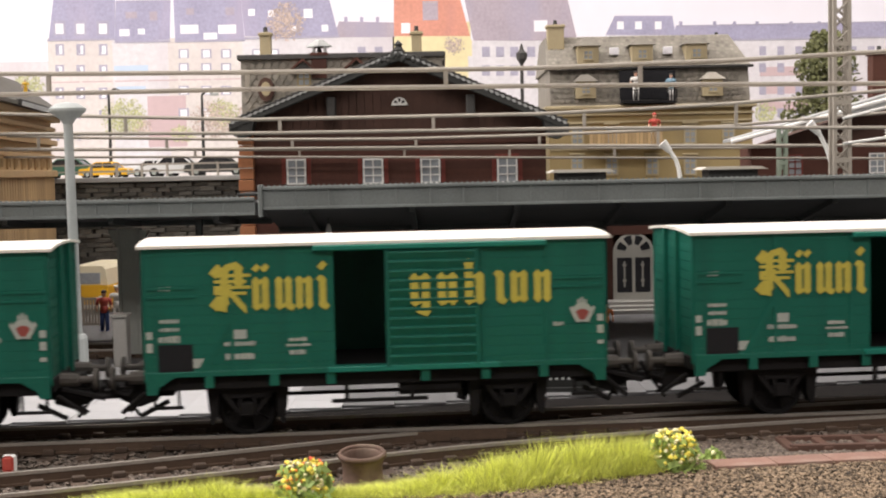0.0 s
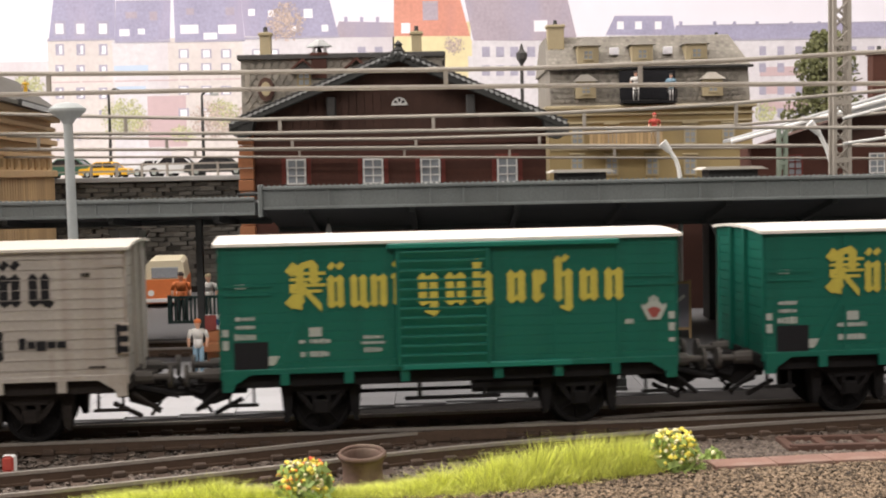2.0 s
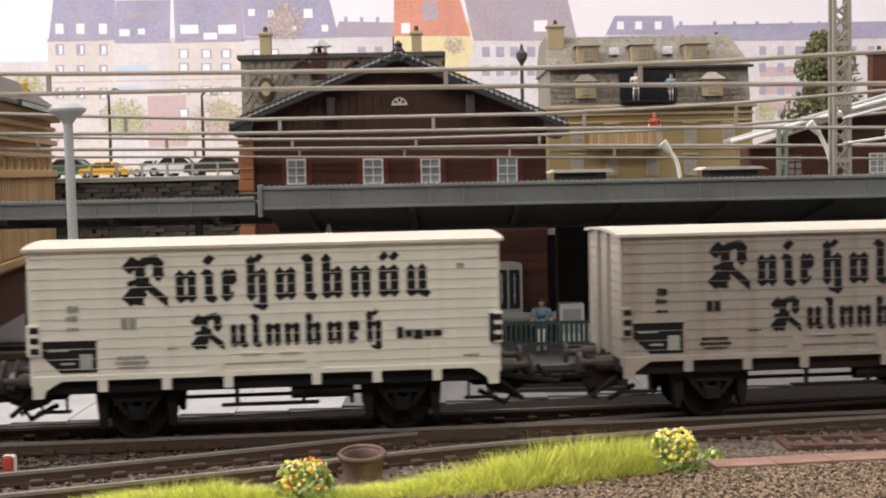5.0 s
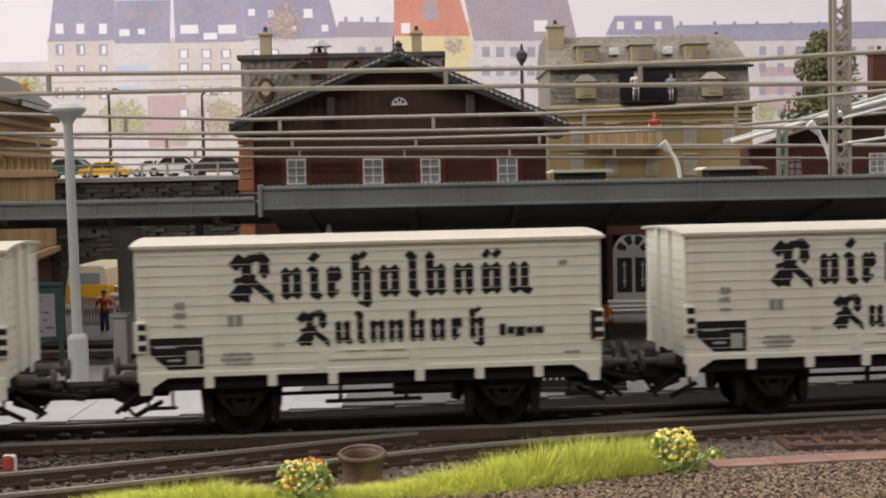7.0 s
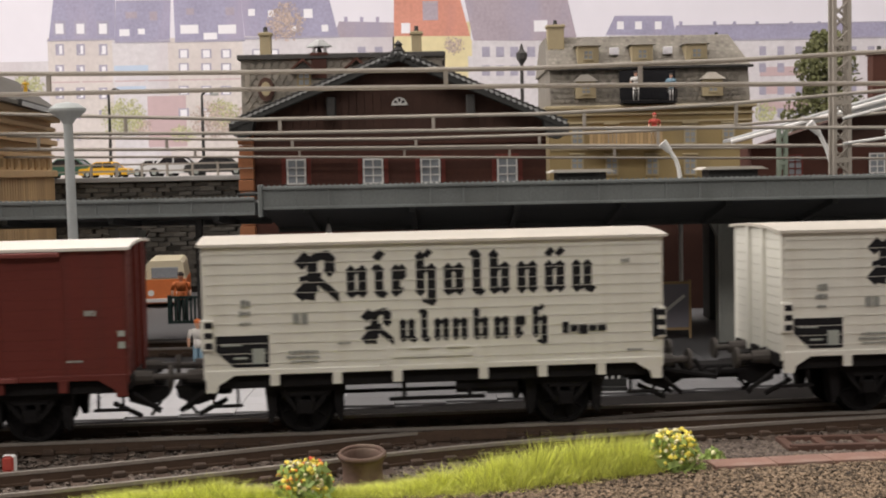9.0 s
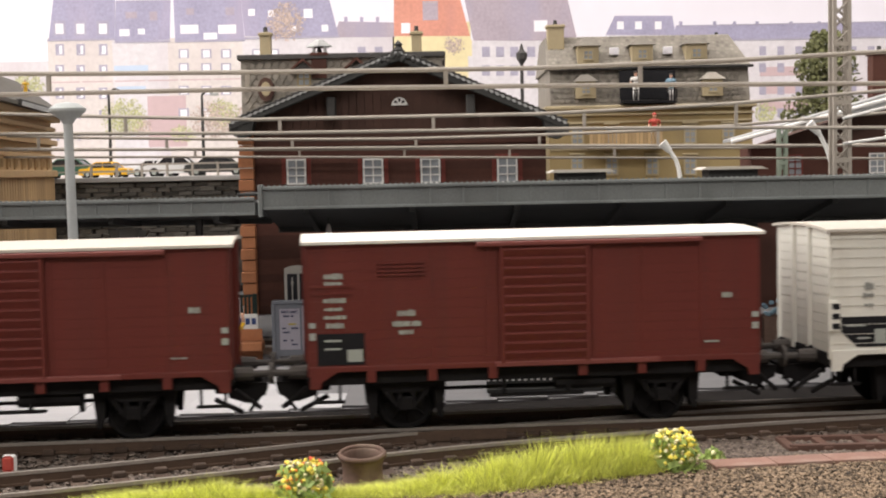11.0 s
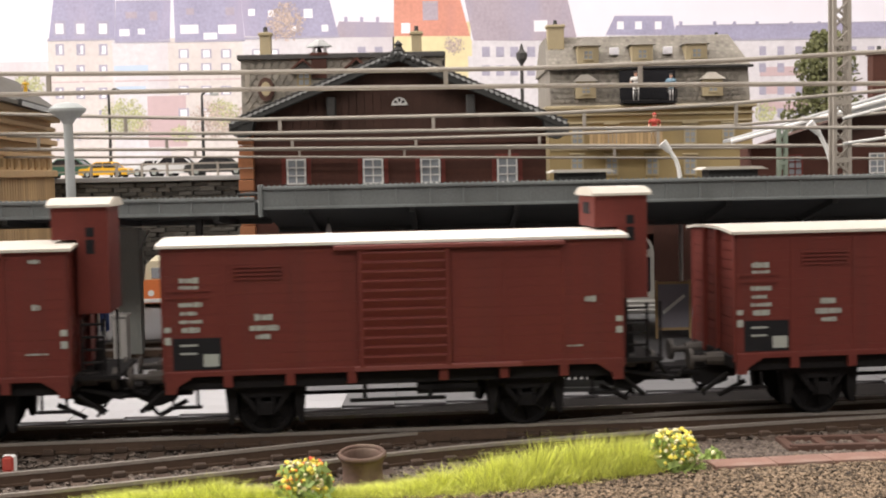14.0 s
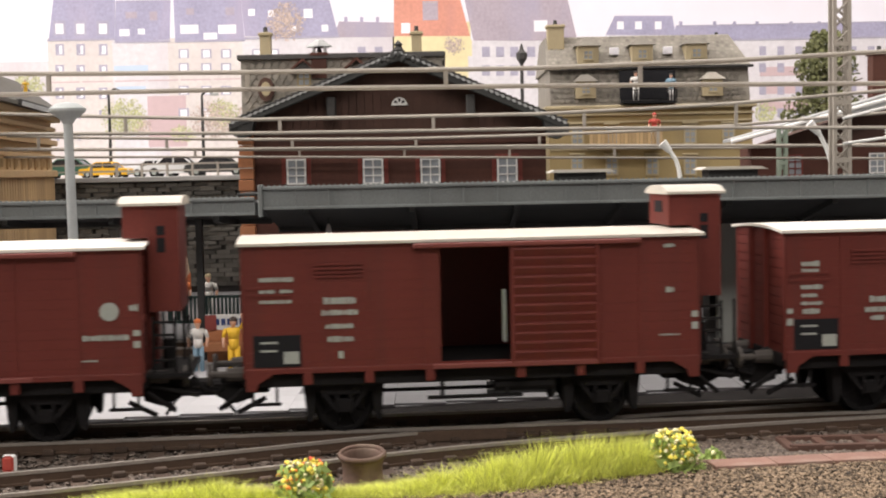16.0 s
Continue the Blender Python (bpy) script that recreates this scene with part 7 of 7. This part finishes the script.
part("duct", box(BM(), 9.9, 43.6, 43, 47, FLOOR, FLOOR + 1.0), CANOPYD, lc)
pp = None
for k in range(22):
    x = 10.3 + 1.5 * k
    if pp is None:
        pp = part("grate_bar", box(BM(), -0.35, 0.35, -0.3, 0.3, FLOOR + 2.8, FLOOR + 4.4), CARW, lc, "white upright")
        pp.location = (x * MM, 44.6 * MM, 0)
    else:
        share(pp, "grate_bar", lc, x, 44.6, 0)
part("grate_rail", box(BM(), 9.9, 43.6, 44.3, 44.9, FLOOR + 1.0, FLOOR + 2.8), CANOPYD, lc)
# Dark board added to darken what lies behind the white uprights.
part("added_dark_back", box(BM(), 9.9, 43.6, 45.6, 46.2, FLOOR + 1.0, FLOOR + 4.9), CANOPYD, lc)

# ---- foreground ----
GZ = -3.0
pt_ = thing("clay_pot", "brown clay pipe pot standing in the ballast", "pot", -14.9, -44, GZ - 0.8)
pt_.matrix_world = pose(-14.9 * MM, -44 * MM, (GZ - 0.6) * MM, 7, 0, 0)
part("body", lathe(BM(), [(4.3, 0), (4.2, 0.8), (3.6, 1.4), (3.5, 3.6), (3.7, 4.8), (4.0, 5.4), (4.1, 6.1), (3.7, 6.2), (3.2, 5.8), (3.1, 4.0), (2.9, 1.6)], 0, 0, 28), POT, pt_, smooth=True)
part("rim", lathe(BM(), [(3.75, 5.8), (4.2, 5.6), (4.3, 6.2), (4.0, 6.6), (3.6, 6.5), (3.5, 6.0), (3.75, 5.8)], 0, 0, 28, False), POT, pt_, "worn rim", smooth=True)
# Near-black disc stands for the shade deep in the pot.
part("dark_inside", lathe(BM(), [(0.1, 4.0), (3.15, 4.1)], 0, 0, 20, False), MORTAR, pt_, "dark disc for the shaded inside")
mk = thing("track_marker", "small red and white rounded track marker", "marker", -82.3, -28, GZ - 0.3)
part("back_plate", box(BM(), -1.3, 1.3, 0, 0.9, 0, 3.4, 0.35), WHITE, mk, "white plate")
part("red_face", box(BM(), -1.25, 0.85, -0.5, 0.1, 0.2, 3.2, 0.45), FIGR, mk, "red face")
wk = thing("board_crossing", "worn red-brown boards laid on the gravel", "boards", 0, 0, 0)
for k, (x, y, w, rz) in enumerate(((53.5, -35.8, 11.5, 7), (64.6, -34.2, 10.5, 8), (75.2, -32.8, 10.4, 7), (85.7, -31.5, 10.3, 7))):
    o = part("board", box(BM(), -w / 2, w / 2, -2.9, 2.9, -1.2, 0.7, 0.12), PLANK, wk)
    o.matrix_basis = pose(x * MM, y * MM, (GZ + 0.1) * MM, 0, 0, rz)
pm = thing("point_motor_base", "dark red-brown timber frame with point lever", "point lever", 78, -23.5, GZ)
part("beam", box(BM(), -13, 16, -2.6, -1.4, -0.5, 1.6, 0.15), BROWNB, pm)
part("beam", box(BM(), -13, 16, 6.4, 7.6, -0.5, 1.4, 0.15), BROWNB, pm)
for x in (-13.4, -6.6, 1.2, 6.4):
    part("cross_beam", box(BM(), x, x + 1.8, -2.8, 7.7, -0.4, 1.2, 0.15), BROWNB, pm)
part("plate", box(BM(), -11, 15, -1.4, 6.4, -0.5, 0.3, 0.1), MORTAR, pm)
bm = rod(BM(), (9, 2, 0.5), (9, 2, 4.2), 0.5, 0.4, 8)
rod(bm, (9, 2, 2), (13, 2, 3.4), 0.4, 0.4, 6)
blob(bm, 9, 2, 4.4, 0.9, 0.9, 0.7, 2)
part("lever", bm, DIRTY, pm, "grey point lever")
ck = thing("check_rail", "rusty check rail with wooden blocks by the turnout", "check rail")
bm = BM()
rail_run(bm, [(x, 0.5 + 0.095 * x - 8.4 - 3.4) for x in np.arange(-8.0, 14.0, 2.0)], -2.2, -0.15, 1.0)
part("rail", bm, RAILS, ck)
rng = np.random.RandomState(11)


def scatter(name, label, material, category, pts, size, flatness=0.75):
    """Many small irregular stones in one mesh; pts: n x 3 in mm."""
    base = np.array([(1, 0, 0), (-1, 0, 0), (0, 1, 0), (0, -1, 0), (0, 0, 1), (0, 0, -1), (.62, .62, .5), (-.6, .6, .45), (.6, -.62, .5), (-.62, -.6, .45)], float)
    tri = np.array([(4, 6, 7), (4, 7, 9), (4, 9, 8), (4, 8, 6), (6, 0, 2), (6, 2, 7), (7, 2, 1), (7, 1, 9), (9, 1, 3), (9, 3, 8), (8, 3, 0), (8, 0, 6), (5, 2, 0), (5, 1, 2), (5, 3, 1), (5, 0, 3)])
    n = len(pts)
    s = size * (0.6 + 0.8 * rng.rand(n, 1, 1)) * (0.75 + 0.5 * rng.rand(n, 10, 1))
    ang = rng.rand(n) * 6.283
    c, q = np.cos(ang), np.sin(ang)
    rot = np.zeros((n, 3, 3))
    rot[:, 0, 0], rot[:, 0, 1], rot[:, 1, 0], rot[:, 1, 1], rot[:, 2, 2] = c, -q, q, c, flatness
    v = np.einsum("nij,nkj->nki", rot, base[None] * s) + pts[:, None, :]
    f = (tri[None] + (np.arange(n) * 10)[:, None, None]).reshape(-1, 3)
    me = bpy.data.meshes.new(name)
    me.from_pydata((v.reshape(-1, 3) * MM).tolist(), [], f.tolist())
    me.materials.append(material)
    return tagged(new(name, me), label, category, kind="stuff")


def near_line(line, n, half):
    ln = np.array([p for p in line if abs(p[0]) < 135])
    k = rng.randint(0, len(ln), n)
    o = (rng.rand(n) * 2 - 1) * half
    return np.stack([ln[k, 0] + rng.rand(n) * 2 - 1, ln[k, 1] + o, np.full(n, -3.1) + 0.35 * rng.rand(n)], 1)


scatter("ballast", "brown-grey ballast stones between the sleepers", BALLAST, "ballast", np.concatenate([near_line(MAIN, 9000, 19), near_line(SIDE, 12000, 20)]), 0.48)
n = 50000
px = rng.rand(n) * 190 - 95
py = -78 + rng.rand(n) * 58
keep = py < -40.5 + 0.11 * px + 4 * (px > 45)
scatter("gravel", "coarse tan and brown gravel beside the track", GRAVEL, "gravel", np.stack([px, py, np.full(n, -3.0) + 0.3 * rng.rand(n)], 1)[keep], 0.31)
n = 4000
scatter("gravel_fine", "grey stones beside the grass", BALLAST, "gravel", np.stack([rng.rand(n) * 60 + 30, -30 + rng.rand(n) * 14, np.full(n, -3.0) + 0.3 * rng.rand(n)], 1), 0.42)


# static grass: tapered blades in a strip
def grass(line, n, width, hgt):
    ln = np.array(smooth_line(line, 0.5))
    wd = np.interp(ln[:, 0], [p[0] for p in line], width)
    hg = np.interp(ln[:, 0], [p[0] for p in line], hgt)
    k = rng.randint(0, len(ln), n)
    o = rng.randn(n) * 0.42
    o = np.clip(o, -1, 1)
    base = np.stack([ln[k, 0], ln[k, 1] + o * wd[k], np.full(n, -3.3)], 1)
    clump = np.array([noise.noise((p[0] * 0.28, p[1] * 0.5, 3.0)) for p in base])
    h = hg[k] * (0.3 + 0.95 * rng.rand(n) ** 1.3) * (1 - 0.45 * np.abs(o)) * (1 + 0.55 * clump)
    tip = base + np.stack([rng.randn(n) * 2.5, rng.randn(n) * 1.8, h * 0.92], 1)
    mid = (base + tip) / 2 + np.stack([rng.randn(n) * 0.25, rng.randn(n) * 0.25, h * 0.1], 1)
    a = rng.rand(n) * 3.14
    side = np.stack([np.cos(a), np.sin(a), np.zeros(n)], 1) * 0.058
    v = np.stack([base - side, base + side, mid + side * 0.8, mid - side * 0.8, tip], 1)
    i = np.arange(n)[:, None] * 5
    quads = (i + np.array([[0, 1, 2, 3]])).tolist()
    tris = (i + np.array([[3, 2, 4]])).tolist()
    me = bpy.data.meshes.new("grass")
    me.from_pydata((v.reshape(-1, 3) * MM).tolist(), [], quads + tris)
    me.materials.append(GRASS)
    return tagged(new("grass", me), "bright yellow-green static grass tufts", "grass", kind="stuff")


grass([(-62, -58.5), (-50, -58), (-38, -57.5), (-26, -56.5), (-14, -53.5), (-4, -51.5), (8, -48), (18, -44.5), (28, -41), (36, -38.5), (41, -37.0)], 44000, [3, 4, 4.5, 4.5, 4, 5.5, 6.5, 6, 5, 4, 2], [2.2, 3.6, 4.2, 2.6, 2.2, 3.2, 5.4, 7.2, 7.6, 6.4, 3.4])


def flower_bush(x, y, r, h, colours, n, label):
    t = thing("flower_bush", label, "flower bush", x, y, GZ - 0.4, group="flower bushes")
    bm = BM()
    for k in range(420):
        a, q, z = random.uniform(0, 6.28), r * math.sqrt(random.random()), random.uniform(0, h * 0.85)
        q *= 1 - 0.35 * (z / h)
        c = Vector((q * math.cos(a), q * math.sin(a), z))
        d1 = Vector((random.gauss(0, .6), random.gauss(0, .6), random.gauss(0, .5)))
        d2 = Vector((random.gauss(0, .3), random.gauss(0, .3), random.gauss(0, .5)))
        bm.faces.new([bm.verts.new(p) for p in (c - d1, c + d2, c + d1, c - d2)])
    tagged(part("foliage", bm, LEAF, t, "dark green leaves"), kind="stuff")
    for m, share_n in colours:
        for k in range(int(n * share_n)):
            a = random.uniform(0, 6.28)
            z = h * (0.35 + 0.65 * random.random())
            q = r * (1.12 - 0.55 * (z / h)) * math.sqrt(random.uniform(0.3, 1))
            s = random.uniform(0.28, 0.55)
            key = (m.name, int(s * 20))
            if key not in BLOSSOM:
                BLOSSOM[key] = part("blossom", blob(BM(), 0, 0, 0, s, s, s * 0.8, 1, 0.14), m, t)
                BLOSSOM[key].location = (q * math.cos(a) * MM, q * math.sin(a) * MM, z * MM)
            else:
                share(BLOSSOM[key], "blossom", t, q * math.cos(a), q * math.sin(a), z, math.degrees(a))


BLOSSOM = {}
flower_bush(-24.2, -55, 5.7, 7.2, ((FLOWY, 0.4), (FLOWO, 0.22), (FLOWW, 0.3), (FLOWR, 0.08)), 150, "low bush of yellow and orange flowers by the pot")
BLOSSOM.clear()
flower_bush(40.9, -37.5, 6.1, 7.4, ((FLOWY, 0.6), (FLOWW, 0.4)), 210, "bush of pale yellow flowers in the grass")
BLOSSOM.clear()
flower_bush(49.6, -31, 1.8, 2.2, ((FLOWW, 0.8), (FLOWY, 0.2)), 14, "small white flower tuft in the gravel")


# ---- what moves ----
TIMES = [0, 0.5, 1, 1.5, 2, 2.5, 3, 3.5, 4, 6.5, 7, 7.5, 8, 8.5, 9, 11.5, 12, 12.5, 13, 13.5, 14, 14.5, 15, 15.5, 16]
RUN = [-1.4, 29.5, 60.8, 90.2, 121.3, 150.9, 183.3, 212.4, 244.9, 403.5, 436.7, 468.3, 501.5, 533.0, 564.5, 721.9, 754.1, 784.0, 817.0, 847.4, 880.4, 910.6, 941.8, 971.6, 1003.9]


def motions():
    rows_t = [k * 0.1 for k in range(161)]
    run = [float(np.interp(t, TIMES, RUN)) for t in rows_t]
    for wagon, wheels, centre in TRAIN:
        walk(wagon, [(t, on_track(centre - 1.5 + s)) for t, s in zip(TIMES, RUN)])
        for w in wheels:
            x = w.location.x
            walk(w, [(t, Matrix.Translation((x, 0, 5.5 * MM)) @ Matrix.Rotation(s / 5.5, 4, "Y")) for t, s in zip(rows_t, run)])


motions()
